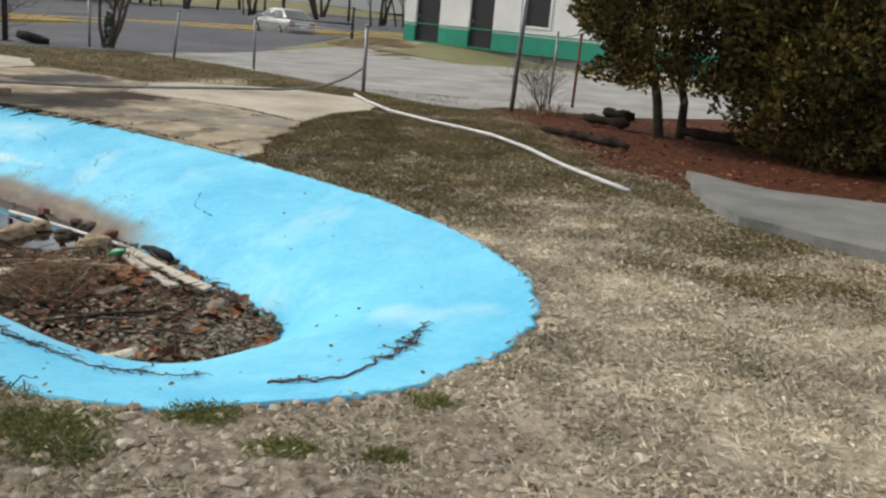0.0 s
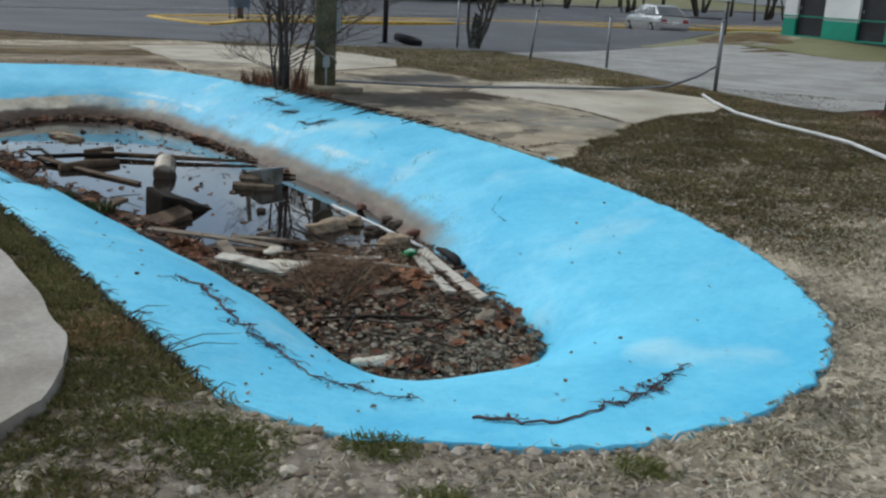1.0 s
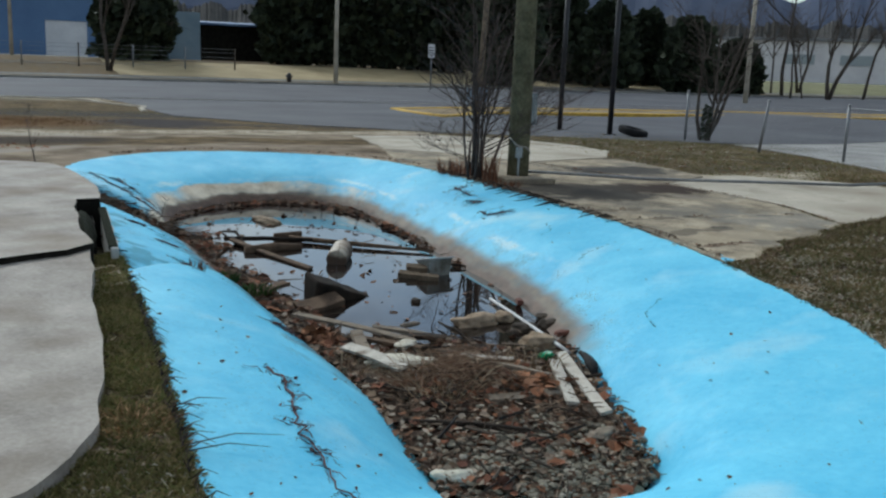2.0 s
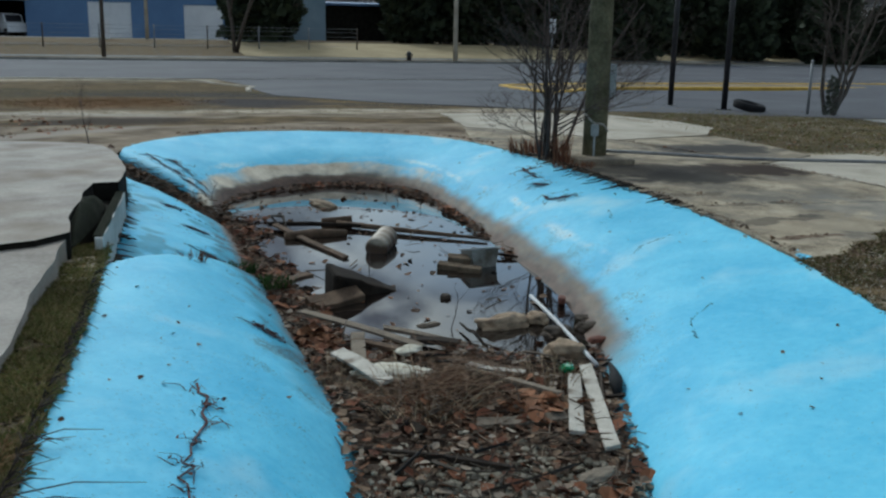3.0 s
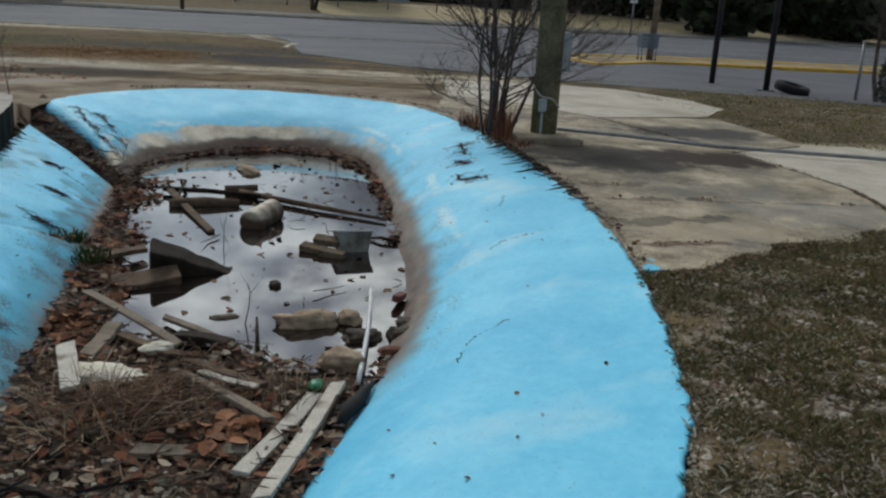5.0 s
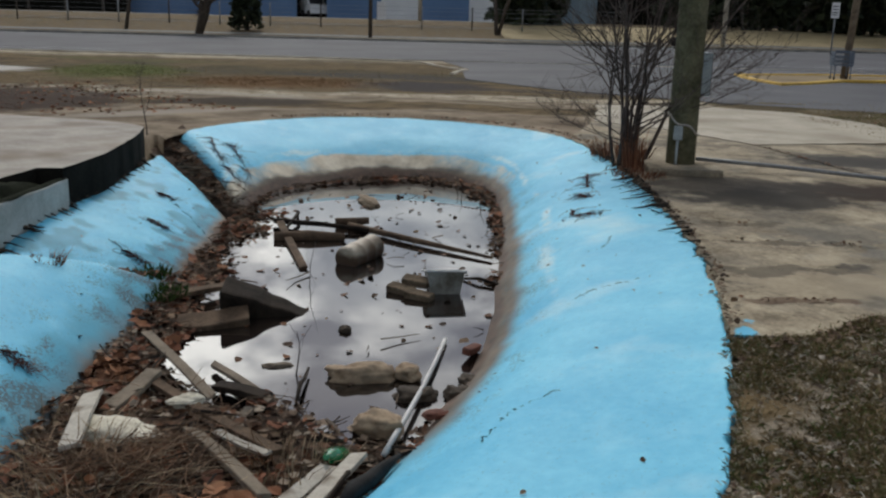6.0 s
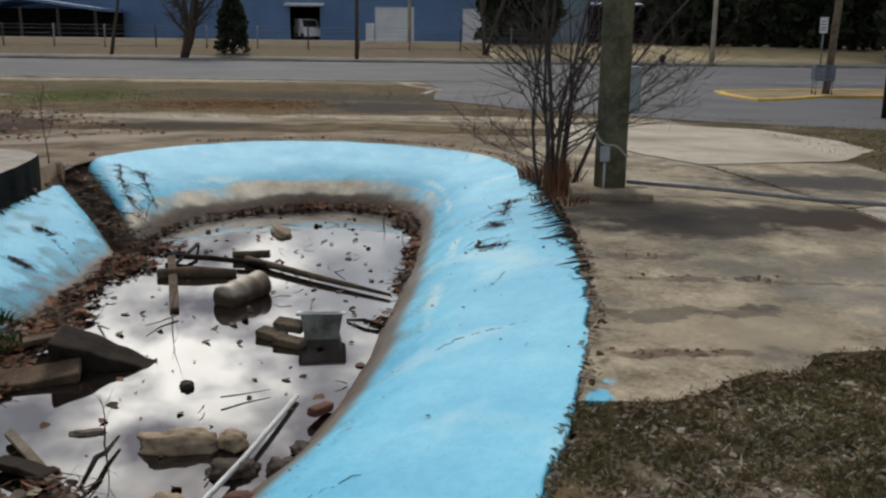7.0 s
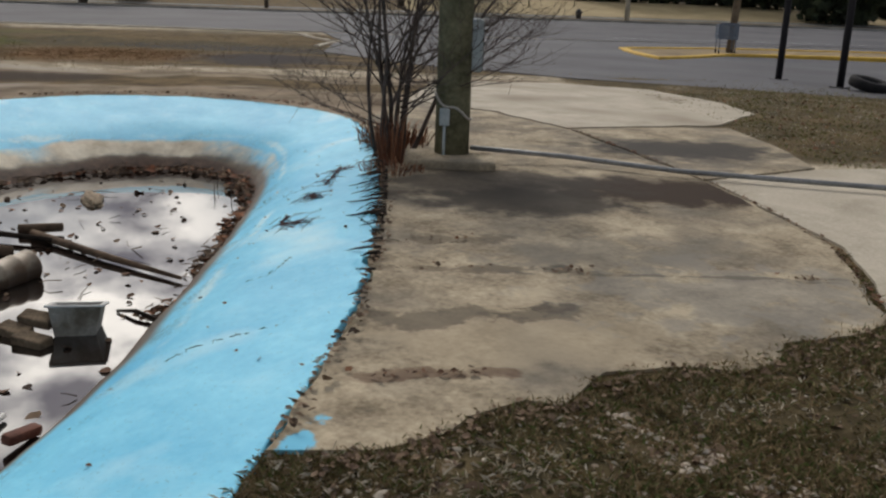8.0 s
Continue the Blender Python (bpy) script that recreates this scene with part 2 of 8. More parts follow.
stain_blob(MAT["concrete"], (-0.29, 10.83), (0.20, 0.05), 125, (0.16, 0.56, 0.80), 0.95, 2.2, 9)
MAT["pale_concrete"] = material("pale_concrete", (0.33, 0.295, 0.23), (0.57, 0.52, 0.43), 1.8, 0.9, 0.4, 35, stain=(0.25, 0.21, 0.155), stain_scale=0.9, stain_at=(0.5, 0.75), dist=0.006, spec=0.2)
MAT["grey_concrete"] = material("grey_concrete", (0.11, 0.115, 0.112), (0.27, 0.268, 0.25), 1.0, 0.9, 0.3, 45, dist=0.006, spec=0.2)
MAT["drive"] = material("worn_grey_drive", (0.22, 0.216, 0.205), (0.41, 0.40, 0.38), 0.9, 0.9, 0.3, 30, stain=(0.20, 0.19, 0.165), stain_scale=0.5, dist=0.006, spec=0.2)
MAT["asphalt"] = material("worn_asphalt", (0.055, 0.057, 0.066), (0.115, 0.118, 0.13), 0.25, 0.85, 0.2, 25, dist=0.006, spec=0.3)
MAT["yellow"] = material("yellow_kerb_paint", (0.42, 0.25, 0.03), (0.68, 0.44, 0.06), 3, 0.8, 0.3, 30)
MAT["wood_pole"] = material("treated_pole_wood", (0.05, 0.052, 0.030), (0.19, 0.18, 0.115), 5, 0.95, 0.7, 30, spec=0.2)
MAT["blue_metal"] = material("blue_metal_siding", (0.075, 0.145, 0.28), (0.12, 0.215, 0.38), 0.3, 0.6, 0.1, 8)
MAT["white_paint"] = material("white_painted_wall", (0.62, 0.62, 0.63), (0.80, 0.80, 0.80), 0.5, 0.7, 0.1, 10)
MAT["green_paint"] = material("green_painted_wall", (0.0, 0.20, 0.13), (0.01, 0.30, 0.20), 0.8, 0.6, 0.1, 10)
MAT["black_metal"] = material("black_painted_metal", (0.008, 0.008, 0.01), (0.02, 0.02, 0.025), 3, 0.5, 0.1, 30)
MAT["galv"] = material("galvanised_steel", (0.15, 0.16, 0.17), (0.30, 0.31, 0.32), 5, 0.5, 0.2, 40, metal=0.6)
MAT["evergreen"] = material("evergreen_foliage", (0.010, 0.018, 0.008), (0.035, 0.05, 0.02), 0.8, 0.9, 0.1, 12)
MAT["bark"] = material("dark_bark", (0.03, 0.025, 0.02), (0.10, 0.08, 0.065), 5, 0.95, 0.6, 40)


# ---- helpers for shapes ----
def mesh_of(name, verts, faces):
    me = bpy.data.meshes.new(name)
    me.from_pydata([tuple(map(float, v)) for v in verts], [], [tuple(int(i) for i in f) for f in faces])
    me.update()
    return me


def part(name, bm, mat, parent=None, label="", smooth=False):
    me = bpy.data.meshes.new(name)
    bm.to_mesh(me)
    bm.free()
    ob = new(name, me)
    if mat:
        me.materials.append(mat)
    if smooth:
        me.polygons.foreach_set("use_smooth", [True] * len(me.polygons))
    if parent:
        ob.parent = parent
    if label:
        ob["label"] = label
    return ob


def sheet(name, verts, faces, mat, parent=None, smooth=False, label=""):
    me = mesh_of(name, verts, faces)
    ob = new(name, me)
    me.materials.append(mat)
    if smooth:
        me.polygons.foreach_set("use_smooth", [True] * len(me.polygons))
    if parent:
        ob.parent = parent
    if label:
        ob["label"] = label
    return ob


def thing(name, at=(0, 0, 0), turn=0.0):
    e = new(name)
    e.matrix_world = pose(*at, 0, 0, turn)
    return e


def add_box(bm, centre, size, turn=(0, 0, 0), bevel=0.0):
    m = pose(*centre, *turn) @ Matrix.Diagonal((*size, 1))
    made = bmesh.ops.create_cube(bm, size=1.0, matrix=m)["verts"]
    if bevel:
        edges = list({e for v in made for e in v.link_edges})
        bmesh.ops.bevel(bm, geom=edges, offset=bevel, segments=2, profile=0.6, affect="EDGES")
    return bm


def box(centre, size, turn=(0, 0, 0), bevel=0.0):
    return add_box(bmesh.new(), centre, size, turn, bevel)


def tube_rings(points, radii, sides=8, closed=True):
    """Verts and faces of a tapered tube along points."""
    pts = [Vector(p) for p in points]
    verts, faces, up = [], [], Vector((0.31, 0.17, 0.93))
    for i, p in enumerate(pts):
        d = (pts[min(i + 1, len(pts) - 1)] - pts[max(i - 1, 0)]).normalized()
        a = d.cross(up)
        a = a.normalized() if a.length > 1e-4 else d.orthogonal().normalized()
        b = d.cross(a)
        for k in range(sides):
            w = 2 * math.pi * k / sides
            verts.append(p + (a * math.cos(w) + b * math.sin(w)) * radii[i])
    for i in range(len(pts) - 1):
        for k in range(sides):
            j = (k + 1) % sides
            faces.append((i * sides + k, i * sides + j, (i + 1) * sides + j, (i + 1) * sides + k))
    if closed:
        faces.append(tuple(range(sides))[::-1])
        faces.append(tuple((len(pts) - 1) * sides + k for k in range(sides)))
    return verts, faces


def sharpen(ob, angle=0.7):
    """Keep corners crisp on a smooth-shaded mesh."""
    bm = bmesh.new()
    bm.from_mesh(ob.data)
    for e in bm.edges:
        e.smooth = not (len(e.link_faces) == 2 and e.calc_face_angle(0) > angle)
    bm.to_mesh(ob.data)
    bm.free()
    return ob


def tube(name, points, radii, mat, parent=None, sides=8, label="", smooth=True):
    v, f = tube_rings(points, radii, sides)
    return sheet(name, v, f, mat, parent, smooth, label)


def spline(ctrl, count, closed=True):
    """Even points on a Catmull-Rom curve through the control points."""
    c, out = [Vector((*p, 0)) for p in ctrl], []
    n = len(c)
    segs = n if closed else n - 1
    for i in range(segs):
        p = [c[(i + k - 1) % n] if closed else c[min(max(i + k - 1, 0), n - 1)] for k in range(4)]
        for s in range(24):
            t = s / 24
            out.append(0.5 * ((2 * p[1]) + (p[2] - p[0]) * t + (2 * p[0] - 5 * p[1] + 4 * p[2] - p[3]) * t * t + (3 * p[1] - p[0] - 3 * p[2] + p[3]) * t**3))
    if closed:
        out.append(out[0])
    else:
        out.append(c[-1])
    along = [0.0]
    for a, b in zip(out, out[1:]):
        along.append(along[-1] + (b - a).length)
    k = np.linspace(0, along[-1], count, endpoint=not closed)
    return np.stack([np.interp(k, along, [q.x for q in out]), np.interp(k, along, [q.y for q in out])], 1)


def nz(x, y, s=1.0, z=0.0):
    return noise.noise(Vector((x * s, y * s, z)))


def smooth_step(a, b, x):
    k = min(max((x - a) / (b - a), 0.0), 1.0)
    return k * k * (3 - 2 * k)


def ground_z(x, y):
    """Level round the pond, falling gently to the street."""
    d = math.hypot(x + 4, y - 10)
    across = -0.80 * x + 0.60 * y
    return -0.4 * smooth_step(9, 31, d) + 1.3 * smooth_step(72, 96, across) - 0.5 * smooth_step(100, 165, across) + 0.9 * smooth_step(18, 36, y) * smooth_step(6, 14, x) * (1 - smooth_step(30, 36, y)) + 0.72 * smooth_step(30, 41, y) * smooth_step(-0.5, 5, x) * (1 - smooth_step(43, 49, y))


U, N = Vector((0.60, 0.80)), Vector((-0.80, 0.60))


def street(s, d):
    """A place from metres along the street and across it."""
    p = U * s + N * d
    return p.x, p.y


def slab(name, outline, thick, mat, top=None, ragged=0.0, parent=None, cuts=0.25, seed=0.0, side=None):
    """A flat slab of concrete on the ground, with an uneven edge."""
    pts = []
    for i, a in enumerate(outline):
        b = outline[(i + 1) % len(outline)]
        k = max(1, int(math.dist(a, b) / cuts))
        for j in range(k):
            x, y = a[0] + (b[0] - a[0]) * j / k, a[1] + (b[1] - a[1]) * j / k
            if ragged:
                x, y = x + ragged * nz(x, y, 2.7, seed), y + ragged * nz(x, y, 2.7, seed + 9)
            pts.append((x, y))
    bm = bmesh.new()
    zt = top or (lambda x, y: ground_z(x, y) + 0.006)
    vs = [bm.verts.new((x, y, zt(x, y))) for x, y in pts]
    lo = [bm.verts.new((x, y, zt(x, y) - thick)) for x, y in pts]
    n = len(pts)
    f = bm.faces.new(vs)
    for i in range(n):
        bm.faces.new((vs[i], lo[i], lo[(i + 1) % n], vs[(i + 1) % n]))
    for q in bm.faces:
        q.material_index = 0 if q is f or side is None else 1
    bmesh.ops.triangulate(bm, faces=[f])
    bmesh.ops.recalc_face_normals(bm, faces=bm.faces)
    ob = part(name, bm, mat, parent)
    if side:
        ob.data.materials.append(side)
    return ob


# ---- pond outline ----
OUTER = [(-0.2, 4.65), (0.8, 5.0), (1.45, 5.85), (1.62, 7.0), (1.12, 8.6), (0.05, 10.25), (-1.3, 11.8), (-2.9, 13.2), (-4.75, 14.6), (-7.0, 15.85), (-9.0, 15.55), (-10.2, 14.3), (-10.2, 12.7), (-9.4, 11.35), (-7.9, 10.3), (-6.0, 8.95), (-4.4, 7.65), (-2.9, 6.42), (-1.6, 5.3), (-0.9, 4.75)]
INNER = [(-0.66, 6.38), (-0.15, 6.8), (0.02, 7.3), (-0.39, 7.98), (-0.88, 8.75), (-1.4, 9.6), (-2.3, 10.75), (-3.5, 11.85), (-5.1, 13.25), (-6.3, 14.15), (-7.25, 14.5), (-8.05, 14.05), (-8.28, 13.2), (-8.1, 12.2), (-7.5, 11.5), (-6.0, 10.4), (-4.3, 9.2), (-2.9, 8.2), (-1.92, 7.48), (-1.22, 6.80)]
NP = 520
outer, inner = spline(OUTER, NP), spline(INNER, NP)
# the inner edge is paired with the outer one so that the joint of the near block runs aslant
pair = np.interp(np.arange(NP), [0, 300, 355, 441, 505, NP], [0, 300, 355, 441 - 33, 505, NP])
inner = np.stack([np.interp(pair, np.arange(NP + 1), np.append(inner[:, k], inner[0, k])) for k in (0, 1)], 1)
WATER = -0.64


def nearest(x, y):
    return int(np.argmin(np.hypot(outer[:, 0] - x, outer[:, 1] - y)))


SEAM_A, SEAM_B = nearest(-4.4, 7.66), nearest(-8.95, 11.05)
RINGS = sorted({0.0, 0.01, 0.03, *np.linspace(0.06, 1.0, 44).round(3).tolist(), 1.06, 1.14, 1.25})


def shell_z(i, u):
    """Height of the painted shell: a plain slope, rounder shoulders on the two blocks by the raised slab."""
    if u > 1:
        return WATER - (u - 1) * 0.9
    plain = -0.36 * u - 0.28 * (max(0.0, u - 0.45) / 0.55) ** 2
    near = -0.04 + 0.12 * u * (1 - u) ** 2 - 0.60 * (0.25 * u + 0.75 * u**2.7)
    mid = -0.16 - 0.48 * u + 0.06 * math.sin(math.pi * min(u, 1.0)) - 0.10 * (1 - smooth_step(SEAM_B, SEAM_B + 9, i)) * (0.3 + u) - 0.15 * smooth_step(SEAM_A - 26, SEAM_A - 3, i) * (1 - 0.6 * u)
    k_near = smooth_step(SEAM_A - 3, SEAM_A, i) * (1 - smooth_step(NP - 70, NP - 8, i))
    if SEAM_B <= i < SEAM_A:
        return mid
    return plain + (near - plain) * k_near


def shell_part(i0, i1, close):
    """Verts, faces and stain weights of one stretch of the shell."""
    cols = list(range(i0, i1 + 1))
    verts, faces, tan, mud, scuff, grime_shade, cream, speck = [], [], [], [], [], [], [], []
    for u in RINGS:
        for c in cols:
            i = c % NP
            o, q = outer[i], inner[i]
            d = (o - q) / np.linalg.norm(o - q)
            x, y = o + (q - o) * u
            if u < 0.05:
                rag = 0.045 * nz(o[0], o[1], 4.0) + 0.05 * nz(o[0], o[1], 13.0) + 0.09 * nz(o[0], o[1], 6.5, 7) * math.exp(-((o[0] + 3.0) ** 2 + (o[1] - 13.3) ** 2) / 3.5)
                x, y = x + d[0] * rag, y + d[1] * rag
            z = shell_z(i, u) + 0.022 * nz(x, y, 0.9) * min(1, u * 3) + 0.012 * nz(x, y, 2.6, 4) * min(1, u * 4) + 0.004 * nz(x, y, 9)
            end = min(c - i0, i1 - c)
            if not close and end < 4:
                z -= 0.10 * (1 - end / 4) ** 2
            verts.append((x, y, z))
            far = math.exp(-((o[0] + 9.2) ** 2 + (o[1] - 14.0) ** 2) / 9.0)
            end_clean = smooth_step(8.3, 10.2, q[1]) if i < SEAM_B else smooth_step(-1.3, -2.6, q[0])
            left = 1.0 if i >= SEAM_A else 0.0
            mid = 1.0 if SEAM_B <= i < SEAM_A else 0.0
            wob = 0.03 * nz(x, y, 1.7, 3) + 0.02 * nz(x, y, 6, 8)
            edge_t = 0.91 - 0.04 * far + 0.02 * left + 0.02 * mid
            tan.append(smooth_step(edge_t - 0.17 + 0.05 * far, edge_t + 0.07, u + wob) * end_clean * (1 - 0.35 * left) + 0.75 * mid * smooth_step(SEAM_B + 12, SEAM_B, i) * smooth_step(0.30, 0.8, u + wob))
            cream.append(min(1.0, 1.3 * far) * smooth_step(0.70, 0.77, u + wob) * (1 - smooth_step(0.84, 0.94, u + wob)) * max(0.0, 0.8 + 0.9 * nz(x, y, 1.8, 9)))
            edge_m = 0.955 - 0.05 * far - 0.02 * mid
            mud.append(smooth_step(edge_m - 0.05, edge_m + 0.04, u + wob) * max(end_clean, 0.25))
            ridge_u = 0.69 + 0.05 * nz(i * 0.03, 0, 1.0, 6) + 0.02 * nz(i * 0.15, 0, 1.0, 2)
            on_ridge = smooth_step(0.075, 0.0, abs(u - ridge_u)) * smooth_step(-0.5, 0.35, nz(i * 0.06, 3, 1.0, 1)) * (1 - left) * (1 - mid) * smooth_step(9.4, 11.6, q[1])
            streak = smooth_step(0.12, 0.0, abs((x - 0.27) * 0.97 - (y - 9.35) * 0.21 + 0.06 * nz(x, y, 1.3, 2) + 0.05 * nz(x, y, 5))) * smooth_step(0.75, 0.35, abs(y - 9.15)) * (0.6 + 0.8 * nz(x, y, 4, 2))
            patch = smooth_step(0.2, 0.7, nz(x, y, 0.8, 21)) * 0.35 * (1 - abs(u - 0.5))
            scuff.append(max(0.0, min(1.0, on_ridge * 0.6 + streak * 0.34 + patch * (1 - mid))) if u < 1 else 0.0)
            # side block: mottled dirt plus the shade beside the slab, as darker blue
            grime_shade.append(mid * 0.85 * smooth_step(-0.15, 0.5, nz(x, y, 2.2, 31) + 0.7 * nz(x, y, 6.5, 33)) + (0.6 * mid + 0.25 + 0.4 * left) * smooth_step(0.62, 0.86, u) * end_clean)
            brush = smooth_step(-0.25, 0.45, nz(x, y, 3.2, 41) + 0.6 * nz(x, y, 9, 43))
            speck.append((0.62 * smooth_step(0.50, 0.86, u + wob) * (1 - smooth_step(0.93, 1.0, u)) * (0.6 + 0.3 * (left + mid)) * end_clean + 0.10 * left + 0.16 * mid) * brush if u <= 1 else 0.0)
    w, m = len(cols), len(RINGS)
    for r in range(m - 1):
        for k in range(w - 1):
            faces.append((r * w + k, r * w + k + 1, (r + 1) * w + k + 1, (r + 1) * w + k))
    base = len(verts)
    for k in range(w):
        x, y, z = verts[k]
        verts.append((x, y, z - 0.2))
        tan.append(0.0), mud.append(0.0), scuff.append(0.0), grime_shade.append(0.0), cream.append(0.0), speck.append(0.0)
    for k in range(w - 1):
        faces.append((base + k, base + k + 1, k + 1, k))
    if not close:
        for k, flip in ((0, 1), (w - 1, 0)):
            b0 = len(verts)
            for r in range(m):
                x, y, z = verts[r * w + k]
                verts.append((x, y, z - 0.25))
                tan.append(0.7), mud.append(0.8), scuff.append(0.0), grime_shade.append(0.0), cream.append(0.0), speck.append(0.0)
            for r in range(m - 1):
                f = (r * w + k, (r + 1) * w + k, b0 + r + 1, b0 + r)
                faces.append(f if flip else f[::-1])
    return verts, faces, dict(tan=tan, mud=mud, scuff=scuff, grime_shade=grime_shade, cream=cream, speck=speck)


def with_weights(ob, **weights):
    for key, vals in weights.items():
        at = ob.data.attributes.new(key, "FLOAT", "POINT")
        at.data.foreach_set("value", vals)
    return ob


pond = tagged(thing("pond_basin"), "kidney-shaped concrete pond shell painted bright sky blue", "pond", kind="structure")
for nm, i0, i1 in (("main_shell", SEAM_A, NP + SEAM_B - 9), ("side_block", SEAM_B, SEAM_A - 2)):
    v, f, weights_ = shell_part(i0, i1, False)
    with_weights(sheet(nm, v, f, MAT["paint"], pond, True), **weights_)
fl = [(*(inner[i] + (inner[i] - outer[i]) * 0.2), -0.9) for i in range(0, NP, 8)]
MAT["mud"] = material("wet_mud", (0.02, 0.015, 0.01), (0.07, 0.05, 0.035), 3, 0.7, 0.6, 40)
sheet("pond_floor", fl, [tuple(range(len(fl)))], MAT["mud"], pond)

MAT["water"] = bpy.data.materials.new("dark_water")
MAT["water"].use_nodes = True
wb = MAT["water"].node_tree.nodes["Principled BSDF"]
wb.inputs["Base Color"].default_value = (0.016, 0.012, 0.010, 1)
wb.inputs["Roughness"].default_value = 0.02
wb.inputs["IOR"].default_value = 1.8
w_bump, w_bn = MAT["water"].node_tree.nodes.new("ShaderNodeBump"), MAT["water"].node_tree.nodes.new("ShaderNodeTexNoise")
w_bn.inputs["Scale"].default_value, w_bump.inputs["Strength"].default_value, w_bump.inputs["Distance"].default_value = 5.0, 0.04, 0.01
MAT["water"].node_tree.links.new(w_bn.outputs["Fac"], w_bump.inputs["Height"])
MAT["water"].node_tree.links.new(w_bump.outputs["Normal"], wb.inputs["Normal"])
wp = [(*(inner[i] + (outer[i] - inner[i]) * 0.03), WATER) for i in range(0, NP, 4)]
water = sheet("water", wp, [tuple(range(len(wp)))], MAT["water"])
tagged(water, "still dark water with clouds mirrored in it", "water", kind="structure")

# ---- ground: one sheet from the pond's rim to the horizon ----
centre = np.array([-4.2, 10.3])


def ground_mesh():
    steps = [0.0, 0.06, 0.13, 0.2, 0.28, 0.37, 0.47, 0.58, 0.7, 0.83, 0.97, 1.1]
    while steps[-1] < 1200:
        steps.append(steps[-1] * 1.10)
    dirs = outer - centre
    rad = np.linalg.norm(dirs, axis=1)[:, None]
    unit = dirs / rad
    verts, faces = [], []
    for k, s in enumerate(steps):
        for i in range(NP):
            p = outer[i] + unit[i] * s
            x, y = p
            near = math.exp(-s / 25)
            z = ground_z(x, y) - 0.010 + near * (0.007 * nz(x, y, 1.3) + 0.004 * nz(x, y, 5))
            if k == 0:
                z = -0.03 - 0.09 * math.exp(-((x - 0.8) ** 2 + (y - 9.3) ** 2) / 1.5)
            if SEAM_B < i < SEAM_A and k < 6:
                z -= 0.3
            verts.append((x, y, z))
    for k in range(len(steps) - 1):
        for i in range(NP):
            j = (i + 1) % NP
            faces.append((k * NP + j, k * NP + i, (k + 1) * NP + i, (k + 1) * NP + j))
    return verts, faces


gv, gf = ground_mesh()
ground = sheet("ground", gv, gf, MAT["ground"], None, True)
def cover(x, y):
    """Weights of bare soil, gravel, red mulch, green and dark turf at a place."""
    s_, d_ = 0.6 * x + 0.8 * y, -0.8 * x + 0.6 * y
    n1, n2, n3 = nz(x, y, 0.45), nz(x, y, 1.6, 5), nz(x, y, 0.12, 7)
    dd = d_ + 0.9 * n1 + 0.3 * n2
    away = smooth_step(12.6, 13.6, d_) * (1 - smooth_step(42, 44, d_)) * smooth_step(-40, -20, -abs(s_))
    soil = smooth_step(13.2, 14.4, dd) * (1 - smooth_step(17.2, 18.6, dd)) + 0.8 * smooth_step(19.3, 19.9, dd) * (1 - smooth_step(20.4, 21.2, dd))
    soil = soil * smooth_step(-12, -4, s_) * (1 - smooth_step(11.6, 12.8, s_ + n2)) * away
    dark = (smooth_step(17.2, 18.6, dd) * (1 - smooth_step(19.3, 20.0, dd)) + 0.95 * smooth_step(21.0, 23.0, dd) * (1 - smooth_step(40, 44, dd))) * away
    dark = max(dark, (0.8 + 0.5 * n1) * smooth_step(11.8, 13.0, s_ + 0.5 * n2) * smooth_step(12.0, 13.0, d_) * (1 - smooth_step(26, 30, d_)) * smooth_step(3, 0, x))
    dark = max(dark, 0.95 * max(smooth_step(8.9, 10.3, y + 0.8 * n1 + 0.35 * max(0.0, x - 1.5)), smooth_step(7.7, 9.4, y + 0.8 * n1) * (1 - smooth_step(1.7, 2.6, x + 0.5 * n2))) * smooth_step(-0.9, -0.1, x) * (1 - smooth_step(5.2, 6.6, x + n1)), 0.75 * smooth_step(0.2, -1.0, x + 0.5 * n1) * smooth_step(6.5, 5.0, y))
    dark = max(dark, min(0.9, 1.3 * math.exp(-((x - 3.45) ** 2 / 0.8 + (y - 7.0) ** 2 / 0.8)) * (0.75 + 1.3 * n2)))
    dark = max(dark, min(0.9, 1.1 * math.exp(-((x - 4.1) ** 2 / 1.6 + (y - 7.4) ** 2 / 2.6)) * (0.75 + n2)))
    gravel = smooth_step(0.9, 2.6, math.hypot((x + 0.3) / 1.3, (y - 3.6) / 1.0) * -1 + 3.1 + 0.7 * n2)
    gravel = max(gravel, 0.75 * smooth_step(1.6, 0.5, math.hypot(x - 1.1, (y - 10.1) / 1.3) + 0.8 * n2) * smooth_step(-0.1, 0.3, n2 + 0.2))
    mulch = smooth_step(3.3, 4.5, x + 0.6 * n1 + 0.3 * n2) * smooth_step(8.8, 10.6, y + 0.25 * (x - 5) + n1) * (1 - smooth_step(19, 21, y)) * (1 - smooth_step(12, 15, x))
    mulch = max(mulch, 0.9 * math.exp(-((x - 4.5) ** 2 / 0.12 + (y - 7.25) ** 2 / 0.12)) * (0.8 + n2))
    mulch = max(mulch, 0.5 * math.exp(-((x - 3.0) ** 2 + (y - 14.4) ** 2) / 0.8))
    green = max(0.0, min(1.0, 0.15 + 0.9 * n1 + 0.5 * n2)) * 0.45
    green = max(green, 0.9 * math.exp(-((x + 2.9) ** 2 + (y - 5.9) ** 2) / 3.0), 0.95 * smooth_step(9.4, 11, y + n1) * smooth_step(-0.5, 0.1, x) * (1 - smooth_step(4.2, 5.4, x)) * (1 - smooth_step(17.5, 20, y)) * (0.75 + 0.8 * n2))
